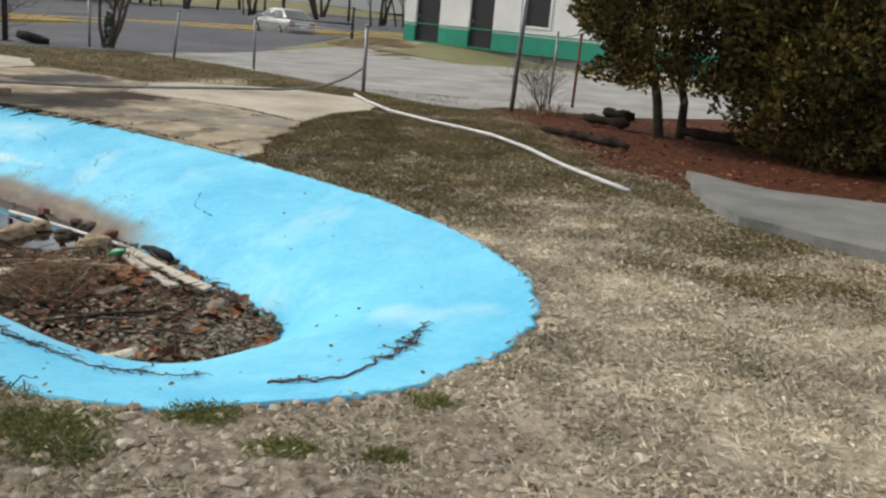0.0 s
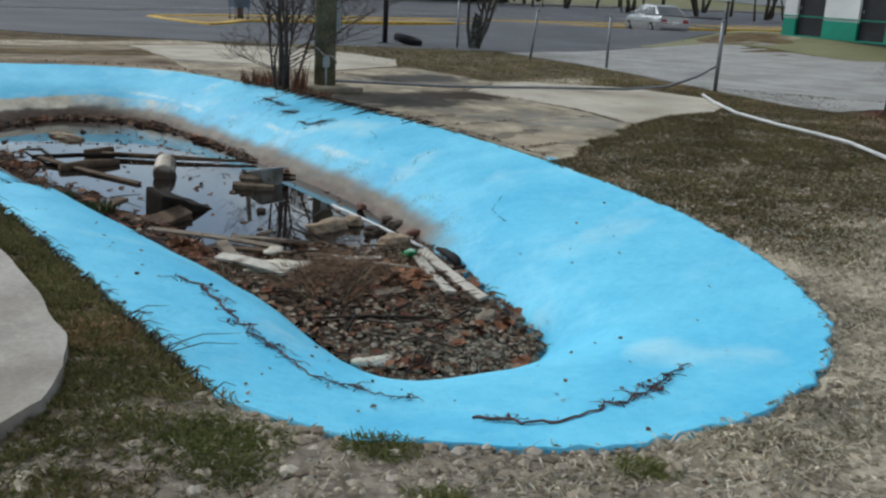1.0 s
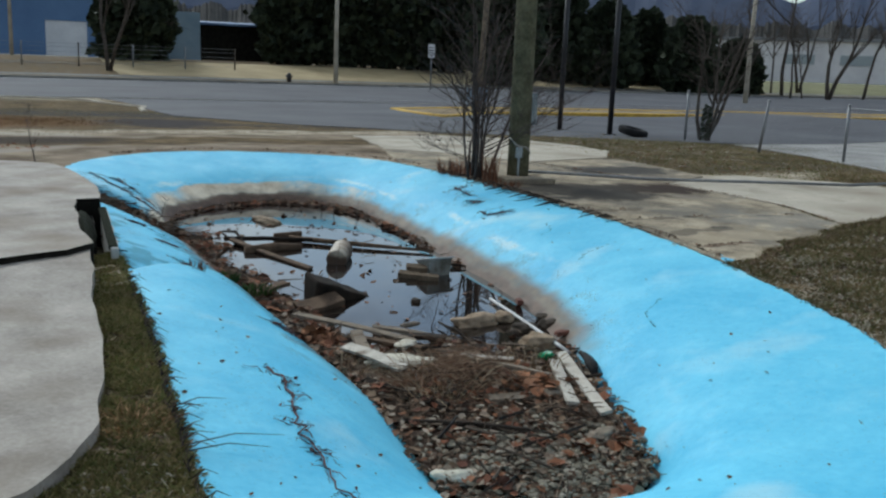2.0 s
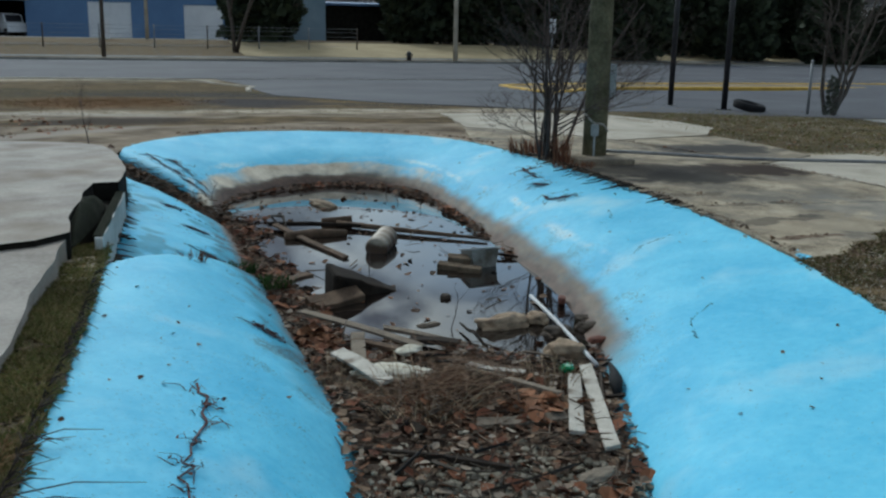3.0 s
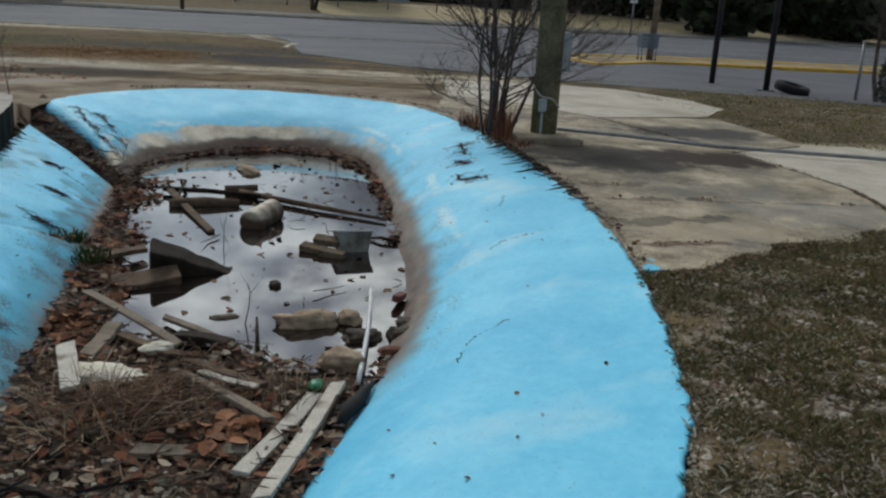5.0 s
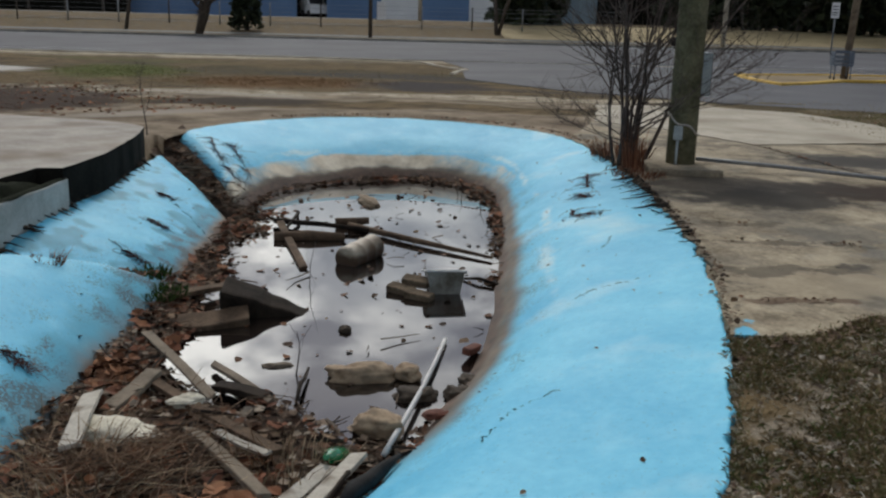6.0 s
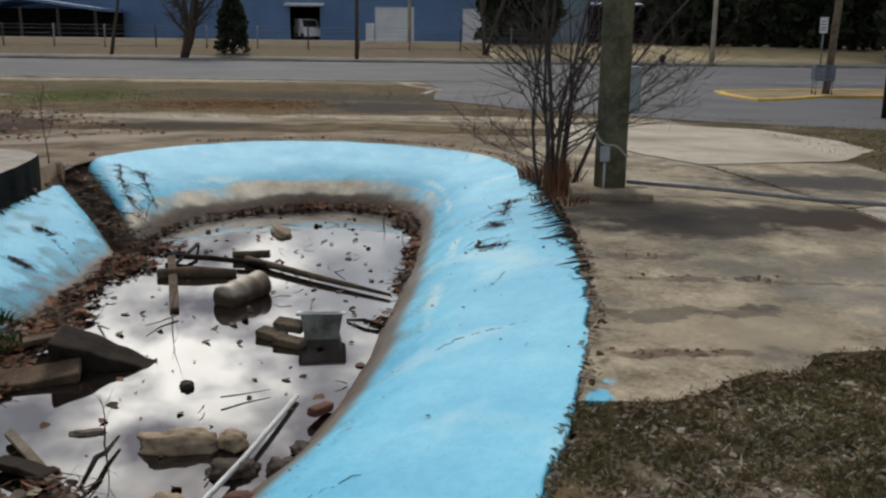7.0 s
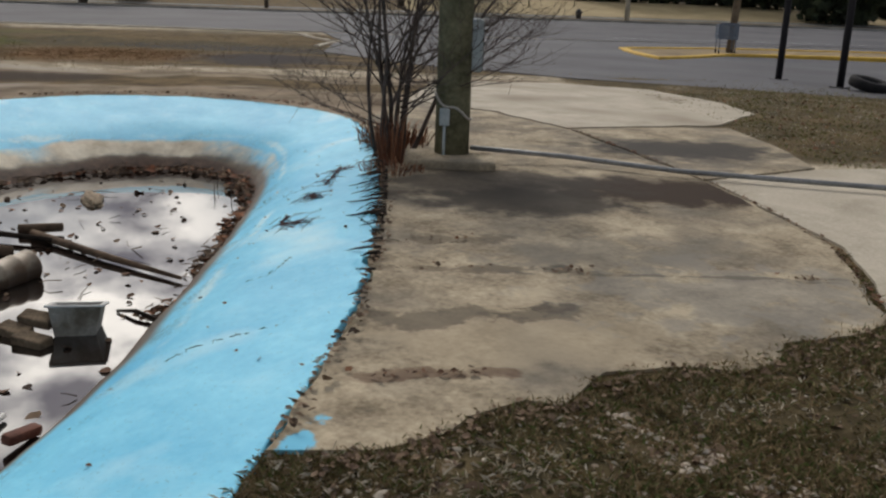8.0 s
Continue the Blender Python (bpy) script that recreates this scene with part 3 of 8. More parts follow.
    green = max(green, 0.7 * smooth_step(24, 30, d_) * (1 - smooth_step(43, 44, d_)) * (0.5 + 2 * n3 + n1))
    dark = max(dark, 0.7 * smooth_step(71, 72, d_), math.exp(-((x + 9.1) ** 2 + (y - 11.15) ** 2) / 0.35))
    fence_side = smooth_step(11.8, 13.0, s_ + 0.5 * n2) * smooth_step(12.0, 13.0, d_) * (1 - smooth_step(26, 30, d_)) * smooth_step(3, 0, x)
    green = max(green, (0.6 + 0.6 * n2) * fence_side)
    return soil, gravel, mulch * (1 - soil), max(0.0, min(1.0, green * (1 - mulch))), dark * (1 - mulch)


cov = np.array([cover(v[0], v[1]) for v in gv])
with_weights(ground, soil=cov[:, 0], gravel=cov[:, 1], mulch=cov[:, 2], green=cov[:, 3], dark=cov[:, 4])
tagged(ground, "patchy winter turf with dry grass, gravel and bare soil", "ground", kind="structure")

# ---- concrete slabs on the near side ----
edge = [tuple(p) for p in outer]
i0 = nearest(-0.25, 10.75)
i1 = nearest(-6.6, 15.7)
run = [tuple(outer[i] + 0.02 * (outer[i] - centre) / np.linalg.norm(outer[i] - centre)) for i in range(i0, i1, 6)]
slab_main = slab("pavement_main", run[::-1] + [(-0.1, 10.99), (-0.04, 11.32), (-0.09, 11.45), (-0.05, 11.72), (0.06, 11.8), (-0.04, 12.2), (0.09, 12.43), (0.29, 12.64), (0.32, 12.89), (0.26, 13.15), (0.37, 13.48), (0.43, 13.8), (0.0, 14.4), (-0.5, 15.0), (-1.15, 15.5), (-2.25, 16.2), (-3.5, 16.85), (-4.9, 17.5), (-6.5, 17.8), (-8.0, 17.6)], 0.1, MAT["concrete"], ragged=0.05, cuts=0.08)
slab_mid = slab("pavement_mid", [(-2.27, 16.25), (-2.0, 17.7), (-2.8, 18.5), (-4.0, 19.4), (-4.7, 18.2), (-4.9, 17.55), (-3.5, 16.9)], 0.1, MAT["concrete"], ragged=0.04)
slab_round = slab("pavement_round", [(-4.75, 18.25), (-4.2, 19.6), (-4.7, 21.1), (-5.75, 22.0), (-7.6, 22.7), (-9.0, 22.0), (-10.2, 20.0), (-8.0, 17.7), (-6.5, 17.9), (-5.0, 17.6)], 0.1, MAT["pale_concrete"], ragged=0.08)
slab_path = slab("pavement_path", [(0.45, 13.85), (0.9, 15.0), (1.5, 15.8), (1.75, 16.6), (1.5, 17.8), (0.4, 18.6), (-1.6, 18.3), (-1.95, 17.6), (-2.2, 16.25), (-1.15, 15.55), (-0.45, 15.05), (0.05, 14.45)], 0.1, MAT["pale_concrete"], ragged=0.06)
for o in (slab_main, slab_mid, slab_round, slab_path):
    tagged(o, "weathered concrete paving slab with stained surface and ragged edge", "pavement", kind="structure")

# ---- streets ----
def strip(name, s0, s1, d0, d1, lift, mat, steps=40):
    v, f = [], []
    for i in range(steps + 1):
        for d in np.linspace(d0, d1, 5):
            x, y = street(s0 + (s1 - s0) * i / steps, d)
            v.append((x, y, ground_z(x, y) + lift))
    for i in range(steps):
        for k in range(4):
            a = i * 5 + k
            f.append((a, a + 5, a + 6, a + 1))
    return sheet(name, v, f, mat)


road = tagged(strip("road_main", -300, 400, 44, 71, 0.02, MAT["asphalt"], 90), "worn grey asphalt street", "road", kind="structure")
apron = slab("road_apron", [street(7, 43.9), street(8, 38), (-24.5, 28.0), (-19, 23.8), (-14, 22.6), (-9.7, 23.3), (-8, 27.2), (-4.9, 28.7), (-3.4, 27.5), (-1.5, 31.6), (0.0, 37.6), (3.0, 43.5), (7, 55), street(120, 43.9)], 0.2, MAT["asphalt"], cuts=1.0)
tagged(apron, "worn grey asphalt drive beside the street", "road", kind="structure")
drive = slab("pavement_drive", [(-3.3, 27.2), (-1.5, 24.8), (0.5, 21.6), (1.7, 19.5), (2.9, 17.6), (3.5, 17.2), (4.3, 18.2), (6.6, 18.0), (13, 22), (14.5, 29.0), (4.0, 37.6), (0.1, 37.4), (-1.5, 31.5)], 0.1, MAT["drive"], cuts=1.0)
tagged(drive, "grey concrete driveway behind a wire fence", "pavement", kind="structure")


# ---- raised slab beside the pond ----
MAT["slab_top"] = material("pale_slab_concrete", (0.26, 0.235, 0.205), (0.50, 0.46, 0.41), 2.0, 0.9, 0.45, 35, stain=(0.22, 0.18, 0.135), stain_scale=0.9, stain_at=(0.48, 0.72), dist=0.006, spec=0.2)
# near-black base colour puts the shade of the slab's pond side into the faces
MAT["shaded_side"] = material("shaded_dark_face", (0.005, 0.005, 0.0045), (0.022, 0.02, 0.016), 2.5, 1.0, 0.6, 30, dist=0.01, spec=0.1)
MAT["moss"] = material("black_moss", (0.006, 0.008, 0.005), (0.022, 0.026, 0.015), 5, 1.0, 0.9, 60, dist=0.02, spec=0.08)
MAT["white_concrete"] = material("limewashed_concrete", (0.34, 0.34, 0.31), (0.58, 0.58, 0.55), 3, 0.9, 0.4, 40, dist=0.008)

raised = slab("pavement_raised", [(-4.34, 7.05), (-4.40, 7.36), (-4.9, 7.66), (-5.46, 8.15), (-6.0, 8.58), (-6.22, 8.80), (-6.10, 9.0), (-6.75, 9.56), (-7.5, 10.04), (-8.2, 10.44), (-8.75, 10.68), (-9.15, 10.62), (-9.7, 10.35), (-12, 8.5), (-12, 2.0), (-5.6, 2.6), (-4.85, 5.2)], 0.5, MAT["slab_top"], top=lambda x, y: 0.19, ragged=0.025, cuts=0.15, side=MAT["shaded_side"])
tagged(raised, "raised pale concrete slab with a rounded end and crumbled edge", "pavement", kind="structure")
# footing coloured the same near-black, for the shade under the slab's lip
under = slab("pavement_footing", [(-4.5, 7.3), (-5.3, 8.2), (-6.2, 8.98), (-6.7, 8.9), (-6.5, 8.0), (-5.0, 6.6)], 0.5, MAT["shaded_side"], top=lambda x, y: 0.02, ragged=0.03, cuts=0.2)
tagged(under, "near-black footing in the slab's broken edge, shade in its colour", "pavement", kind="structure")
near_slab = slab("pavement_near", [(-4.5, 7.42), (-3.6, 6.61), (-2.78, 5.92), (-2.3, 5.48), (-1.88, 5.06), (-1.66, 4.74), (-1.56, 4.44), (-1.58, 4.2), (-1.75, 3.8), (-2.2, 3.2), (-3.5, 2.5), (-6.2, 4.6), (-4.35, 6.95)], 0.2, MAT["slab_top"], top=lambda x, y: 0.055 + 0.09 * smooth_step(-2.8, -4.3, x), ragged=0.03, cuts=0.06)
tagged(near_slab, "pale concrete slab with a crumbling rounded edge beside mossy turf", "pavement", kind="structure")


def mound(name, cx, cy, z, lx, ly, h, turn, mat, n=20, rough=0.3, seed=0.0, parent=None):
    """An uneven low heap: a lumpy dome."""
    v, f, m = [], [], pose(cx, cy, z, 0, 0, turn)
    rings = 6
    for r in range(rings + 1):
        k = r / rings
        for i in range(n):
            a = 2 * math.pi * i / n
            w = k * (1 + rough * nz(math.cos(a) * 1.5, math.sin(a) * 1.5, 1.3, seed))
            p = m @ Vector((math.cos(a) * w * lx, math.sin(a) * w * ly, h * (1 - k**2) + 0.25 * h * nz(math.cos(a) * k * 3, math.sin(a) * k * 3, 1.5, seed + 3) * (1 - k)))
            v.append(p)
    for r in range(rings):
        for i in range(n):
            j = (i + 1) % n
            f.append((r * n + i, (r + 1) * n + i, (r + 1) * n + j, r * n + j))
    return sheet(name, v, f, mat, parent, True)


# broken-off corner of the raised slab: a pale kerb piece, behind it a black mound for moss and the hollow's shade
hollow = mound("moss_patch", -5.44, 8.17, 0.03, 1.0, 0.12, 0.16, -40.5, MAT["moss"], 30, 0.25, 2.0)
tagged(hollow, "black moss in the slab's broken edge, hollow's shade in its colour", "moss")
kerb = part("kerb_block", box((0, 0, 0), (2.1, 0.06, 0.34), bevel=0.010), MAT["white_concrete"])
bmesh_k = bmesh.new()
bmesh_k.from_mesh(kerb.data)
bmesh.ops.subdivide_edges(bmesh_k, edges=[e for e in bmesh_k.edges if e.calc_length() > 1], cuts=24)
for v_ in bmesh_k.verts:
    v_.co += Vector((0, 0.02 * nz(v_.co.x, v_.co.z, 3), 0.010 * nz(v_.co.x, 0, 4.0) * (v_.co.z > 0)))
bmesh_k.to_mesh(kerb.data)
bmesh_k.free()
kerb.matrix_world = pose(-5.26, 8.31, -0.07, 0, 0, -40.5)
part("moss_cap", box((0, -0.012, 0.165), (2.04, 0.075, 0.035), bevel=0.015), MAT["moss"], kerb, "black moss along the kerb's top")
tagged(kerb, "pale broken concrete kerb piece leaning on the slab edge", "kerb")

# ---- things lying in the pond ----
MAT["old_wood"] = material("grey_weathered_wood", (0.055, 0.042, 0.031), (0.25, 0.205, 0.155), 6, 0.95, 0.6, 60, per_object=0.25, dist=0.006, spec=0.2)
MAT["dark_wood"] = material("wet_dark_wood", (0.008, 0.006, 0.005), (0.045, 0.033, 0.024), 5, 0.9, 0.6, 50, dist=0.006, spec=0.15)
MAT["pale_wood"] = material("flaking_white_painted_wood", (0.36, 0.32, 0.26), (0.66, 0.62, 0.54), 5, 0.85, 0.5, 60, stain=(0.20, 0.16, 0.12), stain_scale=5, stain_at=(0.55, 0.7), dist=0.006)
MAT["stone"] = material("tan_stone", (0.15, 0.105, 0.065), (0.42, 0.33, 0.225), 6, 0.9, 0.7, 40, stain=(0.06, 0.05, 0.04), stain_scale=3, stain_at=(0.55, 0.75), dist=0.01)
MAT["pale_stone"] = material("pale_tan_stone", (0.21, 0.14, 0.085), (0.54, 0.41, 0.275), 7, 0.9, 0.6, 50, stain=(0.12, 0.085, 0.055), stain_scale=6, stain_at=(0.50, 0.72), dist=0.01)
MAT["dark_stone"] = material("dark_wet_stone", (0.025, 0.019, 0.014), (0.11, 0.085, 0.062), 6, 0.8, 0.7, 40, dist=0.01, spec=0.25)
MAT["pvc"] = material("dirty_white_plastic", (0.42, 0.42, 0.41), (0.66, 0.66, 0.65), 6, 0.5, 0.15, 60, dist=0.003)
MAT["plastic_tan"] = material("dirty_cream_plastic", (0.30, 0.24, 0.17), (0.64, 0.57, 0.46), 6, 0.55, 0.25, 50, stain=(0.15, 0.09, 0.05), stain_scale=3, stain_at=(0.40, 0.62), dist=0.004)
n_, l_ = MAT["plastic_tan"].node_tree.nodes, MAT["plastic_tan"].node_tree.links
was_ = n_["Principled BSDF"].inputs["Base Color"].links[0].from_socket
g_, sep_, tx_, ad_, mr_, mx_ = n_.new("ShaderNodeNewGeometry"), n_.new("ShaderNodeSeparateXYZ"), n_.new("ShaderNodeTexNoise"), n_.new("ShaderNodeMath"), n_.new("ShaderNodeMapRange"), n_.new("ShaderNodeMix")
tx_.inputs["Scale"].default_value, ad_.operation, mx_.data_type = 7.0, "MULTIPLY_ADD", "RGBA"
l_.new(g_.outputs["Position"], sep_.inputs["Vector"]), l_.new(g_.outputs["Position"], tx_.inputs["Vector"])
l_.new(tx_.outputs["Fac"], ad_.inputs[0]), l_.new(sep_.outputs["Z"], ad_.inputs[2])
ad_.inputs[1].default_value = 0.14
mr_.inputs["From Min"].default_value, mr_.inputs["From Max"].default_value, mr_.inputs["To Min"].default_value, mr_.inputs["To Max"].default_value = -0.50, -0.455, 1.0, 0.0
l_.new(ad_.outputs[0], mr_.inputs["Value"]), l_.new(mr_.outputs["Result"], mx_.inputs["Factor"]), l_.new(was_, mx_.inputs["A"])
mx_.inputs["B"].default_value = (0.085, 0.050, 0.030, 1)
l_.new(mx_.outputs["Result"], n_["Principled BSDF"].inputs["Base Color"])
MAT["foam"] = material("dirty_white_foam", (0.46, 0.42, 0.32), (0.76, 0.72, 0.60), 7, 0.9, 0.5, 60, dist=0.006)
MAT["brick"] = material("old_red_brick", (0.07, 0.025, 0.018), (0.22, 0.085, 0.055), 8, 0.9, 0.6, 60, dist=0.006)
MAT["bottle"] = material("green_bottle_plastic", (0.01, 0.16, 0.05), (0.03, 0.32, 0.13), 6, 0.2, 0.1, 40, coat=0.5)
MAT["rubber"] = material("black_rubber", (0.006, 0.006, 0.007), (0.02, 0.02, 0.021), 5, 0.8, 0.4, 40, dist=0.005, spec=0.2)


MAT["brown_wood"] = material("wet_brown_wood", (0.045, 0.029, 0.019), (0.17, 0.115, 0.075), 6, 0.9, 0.6, 60, dist=0.006, spec=0.2)


def board(name, a, b, width, thick, z0, z1, mat, label, category="board", roll=0.0, seed=1):
    """A worn board lying from a to b, with split, uneven ends."""
    rnd = random.Random(seed)
    av, bv = Vector((*a, z0)), Vector((*b, z1))
    d = bv - av
    L = d.length
    bm = bmesh.new()
    segs = 7
    bend = rnd.choice((-1, 1))
    rows = []
    for k in range(segs + 1):
        x = L * k / segs
        bow = 0.012 * math.sin(math.pi * k / segs) * bend
        w0, w1 = -width / 2 * (1 + rnd.uniform(-0.06, 0.06)), width / 2 * (1 + rnd.uniform(-0.06, 0.06))
        e = rnd.uniform(-0.02, 0.02) if k in (0, segs) else 0
        e2 = rnd.uniform(-0.03, 0.03) if k in (0, segs) else 0
        rows.append([bm.verts.new(p) for p in ((x + e, w0, -thick / 2 + bow), (x + e2, w1, -thick / 2 + bow), (x + e2, w1, thick / 2 + bow), (x + e, w0, thick / 2 + bow))])
    for p, q in zip(rows, rows[1:]):
        for k in range(4):
            bm.faces.new((p[k], p[(k + 1) % 4], q[(k + 1) % 4], q[k]))
    bm.faces.new(rows[0][::-1])
    bm.faces.new(rows[-1])
    bmesh.ops.recalc_face_normals(bm, faces=bm.faces)
    bmesh.ops.bevel(bm, geom=[e for e in bm.edges if not e.is_boundary and e.calc_face_angle(0) > 1], offset=min(thick, width) * 0.12, segments=1, affect="EDGES")
    ob = part(name, bm, mat)
    ob.matrix_world = Matrix.Translation(av) @ d.to_track_quat("X", "Z").to_matrix().to_4x4() @ pose(0, 0, 0, roll)
    return tagged(ob, label, category)


def stone(name, at, size, mat, label, turn=0.0, seed=0, category="rock"):
    bm = bmesh.new()
    bmesh.ops.create_icosphere(bm, subdivisions=4, radius=1.0)
    for v in bm.verts:
        c = v.co.normalized()
        k = 1 + 0.34 * noise.noise(c * 1.5 + Vector((seed * 3.1, 0, 0))) + 0.16 * noise.noise(c * 3.5 + Vector((0, seed * 1.7, 0))) + 0.07 * noise.noise(c * 8 + Vector((0, 0, seed)))
        q = Vector((math.copysign(abs(c.x) ** 0.92, c.x), math.copysign(abs(c.y) ** 0.92, c.y), math.copysign(abs(c.z) ** 0.92, c.z)))
        v.co = q * k
        v.co.x, v.co.y, v.co.z = v.co.x * size[0] / 2, v.co.y * size[1] / 2, v.co.z * size[2] / 2
    ob = part(name, bm, mat, smooth=True)
    ob.matrix_world = pose(*at, 0, 0, turn)
    return tagged(ob, label, category)


WZ = WATER
board("board", (-1.15, 8.98), (-0.42, 7.86), 0.085, 0.026, -0.535, -0.520, MAT["pale_wood"], "long flaking white board leaning on the debris", roll=8, seed=3)
board("board", (-1.13, 8.78), (-0.67, 7.94), 0.085, 0.026, -0.545, -0.530, MAT["pale_wood"], "flaking white board with a broken end on the debris", roll=-6, seed=4)
board("board", (-2.60, 8.13), (-1.90, 7.80), 0.105, 0.025, -0.515, -0.470, MAT["pale_wood"], "short bright white board lying across debris", roll=12, seed=5)
board("board", (-2.42, 8.16), (-2.75, 8.53), 0.10, 0.04, -0.550, -0.530, MAT["old_wood"], "short grey weathered board end", seed=6)
board("board", (-3.54, 8.77), (-2.28, 8.70), 0.062, 0.022, -0.555, -0.570, MAT["old_wood"], "grey weathered board half in the water", roll=10, seed=7)
board("board", (-2.68, 8.50), (-1.45, 8.68), 0.07, 0.03, -0.560, -0.560, MAT["brown_wood"], "long brown weathered board over leaf litter", seed=8)
board("board", (-1.88, 8.40), (-1.04, 8.39), 0.075, 0.03, -0.535, -0.525, MAT["old_wood"], "split grey board on leaf litter", roll=-10, seed=9)
board("board", (-1.78, 8.50), (-1.40, 8.60), 0.04, 0.02, -0.530, -0.530, MAT["pale_wood"], "narrow pale lath among leaves", roll=15, seed=10)
board("board", (-2.50, 8.82), (-2.17, 8.98), 0.10, 0.04, -0.600, -0.595, MAT["dark_wood"], "black rotten wood stub in shallow water", seed=12)
board("board", (-4.27, 9.12), (-4.34, 9.72), 0.11, 0.04, -0.575, -0.575, MAT["brown_wood"], "brown board stranded at the water's edge", seed=13)
board("board", (-6.3, 11.22), (-4.66, 10.60), 0.075, 0.025, -0.585, -0.625, MAT["brown_wood"], "grey board sticking out of the water", roll=6, seed=14)
board("board", (-3.72, 9.05), (-3.60, 9.55), 0.20, 0.07, -0.610, -0.580, MAT["brown_wood"], "brown rotten plank at the water's edge", roll=14, seed=15)
# heavy timber block, tipped into the water
bm = box((0, 0, 0), (0.74, 0.34, 0.30), bevel=0.035)
bmesh.ops.subdivide_edges(bm, edges=[e for e in bm.edges if e.calc_length() > 0.4], cuts=9)
for v in bm.verts:
    k = (v.co.x + 0.35) / 0.70
    v.co.y *= 1 - 0.55 * k
    v.co.z = (v.co.z + 0.12) * (1 - 0.80 * k) - 0.12
    v.co += Vector((0.02 * noise.noise(v.co * 6), 0.02 * noise.noise(v.co * 5 + Vector((3, 0, 0))), 0.012 * noise.noise(v.co * 7)))
block = part("timber_block", bm, MAT["dark_wood"])
block.matrix_world = pose(-3.70, 9.80, -0.575, 6, 5, 58)
tagged(block, "thick black timber wedge tipped into the water", "timber")

# floating drum
drum = tagged(thing("barrel", (-4.70, 11.21, -0.575), 0), "small cream plastic drum floating on its side", "barrel")
dirv = Vector((-0.24, 0.5, 0.03)).normalized()
prof = [(x * 0.92, r * 0.83) for x, r in [(-0.27, 0.0), (-0.27, 0.125), (-0.255, 0.142), (-0.24, 0.145), (-0.21, 0.140), (-0.1, 0.140), (-0.09, 0.146), (-0.07, 0.146), (-0.06, 0.140), (0.08, 0.140), (0.09, 0.146), (0.11, 0.146), (0.12, 0.140), (0.22, 0.138), (0.235, 0.146), (0.26, 0.146), (0.265, 0.125), (0.25, 0.12), (0.25, 0.0)]]


def lathe(profile_, sides=28):
    v, f = [], []
    for x, r in profile_:
        for k in range(sides):
            a = 2 * math.pi * k / sides
            v.append((x, r * math.cos(a), r * math.sin(a)))
    for i in range(len(profile_) - 1):
        for k in range(sides):
            j = (k + 1) % sides
            f.append((i * sides + k, (i + 1) * sides + k, (i + 1) * sides + j, i * sides + j))
    return v, f


v, f = lathe(prof)
bd = sharpen(sheet("drum_body", v, f, MAT["plastic_tan"], drum, True))
bd.matrix_local = dirv.to_track_quat("X", "Z").to_matrix().to_4x4()
v, f = lathe([(-0.255, 0.0), (-0.258, 0.06), (-0.254, 0.098), (-0.236, 0.122), (-0.20, 0.1205), (-0.195, 0.116)])
be = sheet("drum_base", v, f, MAT["dark_stone"], drum, True, "muddy brown base of the drum")
be.matrix_local = bd.matrix_local

# rectangular tub on bricks
tub = tagged(thing("tub", (-3.48, 11.28, -0.575), 72), "grubby white plastic tub standing in the water", "tub")
bm = bmesh.new()
lo = [bm.verts.new(p) for p in ((-0.12, -0.09, -0.10), (0.12, -0.09, -0.10), (0.12, 0.09, -0.10), (-0.12, 0.09, -0.10))]
hi = [bm.verts.new(p) for p in ((-0.155, -0.12, 0.10), (0.155, -0.12, 0.10), (0.155, 0.12, 0.10), (-0.155, 0.12, 0.10))]
ih = [bm.verts.new(p) for p in ((-0.14, -0.105, 0.10), (0.14, -0.105, 0.10), (0.14, 0.105, 0.10), (-0.14, 0.105, 0.10))]
il = [bm.verts.new(p) for p in ((-0.11, -0.08, -0.08), (0.11, -0.08, -0.08), (0.11, 0.08, -0.08), (-0.11, 0.08, -0.08))]
for a, b in ((lo, hi), (hi, ih), (ih, il)):
    for k in range(4):
        bm.faces.new((a[k], a[(k + 1) % 4], b[(k + 1) % 4], b[k]))
bm.faces.new(lo[::-1]), bm.faces.new(il)
bmesh.ops.recalc_face_normals(bm, faces=bm.faces)
MAT["tub"] = material("grubby_white_plastic", (0.17, 0.165, 0.145), (0.44, 0.435, 0.40), 7, 0.5, 0.15, 60, stain=(0.10, 0.085, 0.06), stain_scale=5, stain_at=(0.45, 0.65), dist=0.003)
part("tub_body", bm, MAT["tub"], tub)
bm = bmesh.new()
for x, y, sx, sy in ((0, -0.128, 0.34, 0.028), (0, 0.128, 0.34, 0.028), (-0.163, 0, 0.028, 0.23), (0.163, 0, 0.028, 0.23)):
    add_box(bm, (x, y, 0.10), (sx, sy, 0.014), bevel=0.003)
part("tub_rim", bm, MAT["pvc"], tub)
tub.matrix_world = Matrix.Translation((-3.48, 11.27, -0.575)) @ Matrix.Rotation(radians(14), 4, Vector((-0.56, -0.83, 0))) @ pose(0, 0, 0, 0, 0, 60)
MAT["block"] = material("muddy_concrete_block", (0.055, 0.040, 0.027), (0.22, 0.165, 0.11), 7, 0.95, 0.7, 50, dist=0.01, spec=0.2)
for k, (x, y, z, a, sd) in enumerate(((-3.40, 10.96, -0.615, 28, 1), (-3.62, 10.93, -0.612, 22, 2), (-3.60, 11.07, -0.560, 34, 3))):
    b = part("brick", box((0, 0, 0), (0.23, 0.115, 0.065), (4 * sd, 3, 0), 0.014), MAT["block"])
    b.matrix_world = pose(x, y, z, 0, 0, a)
    tagged(b, "muddy tan concrete block half sunk in water", "brick", group="blocks in the water")

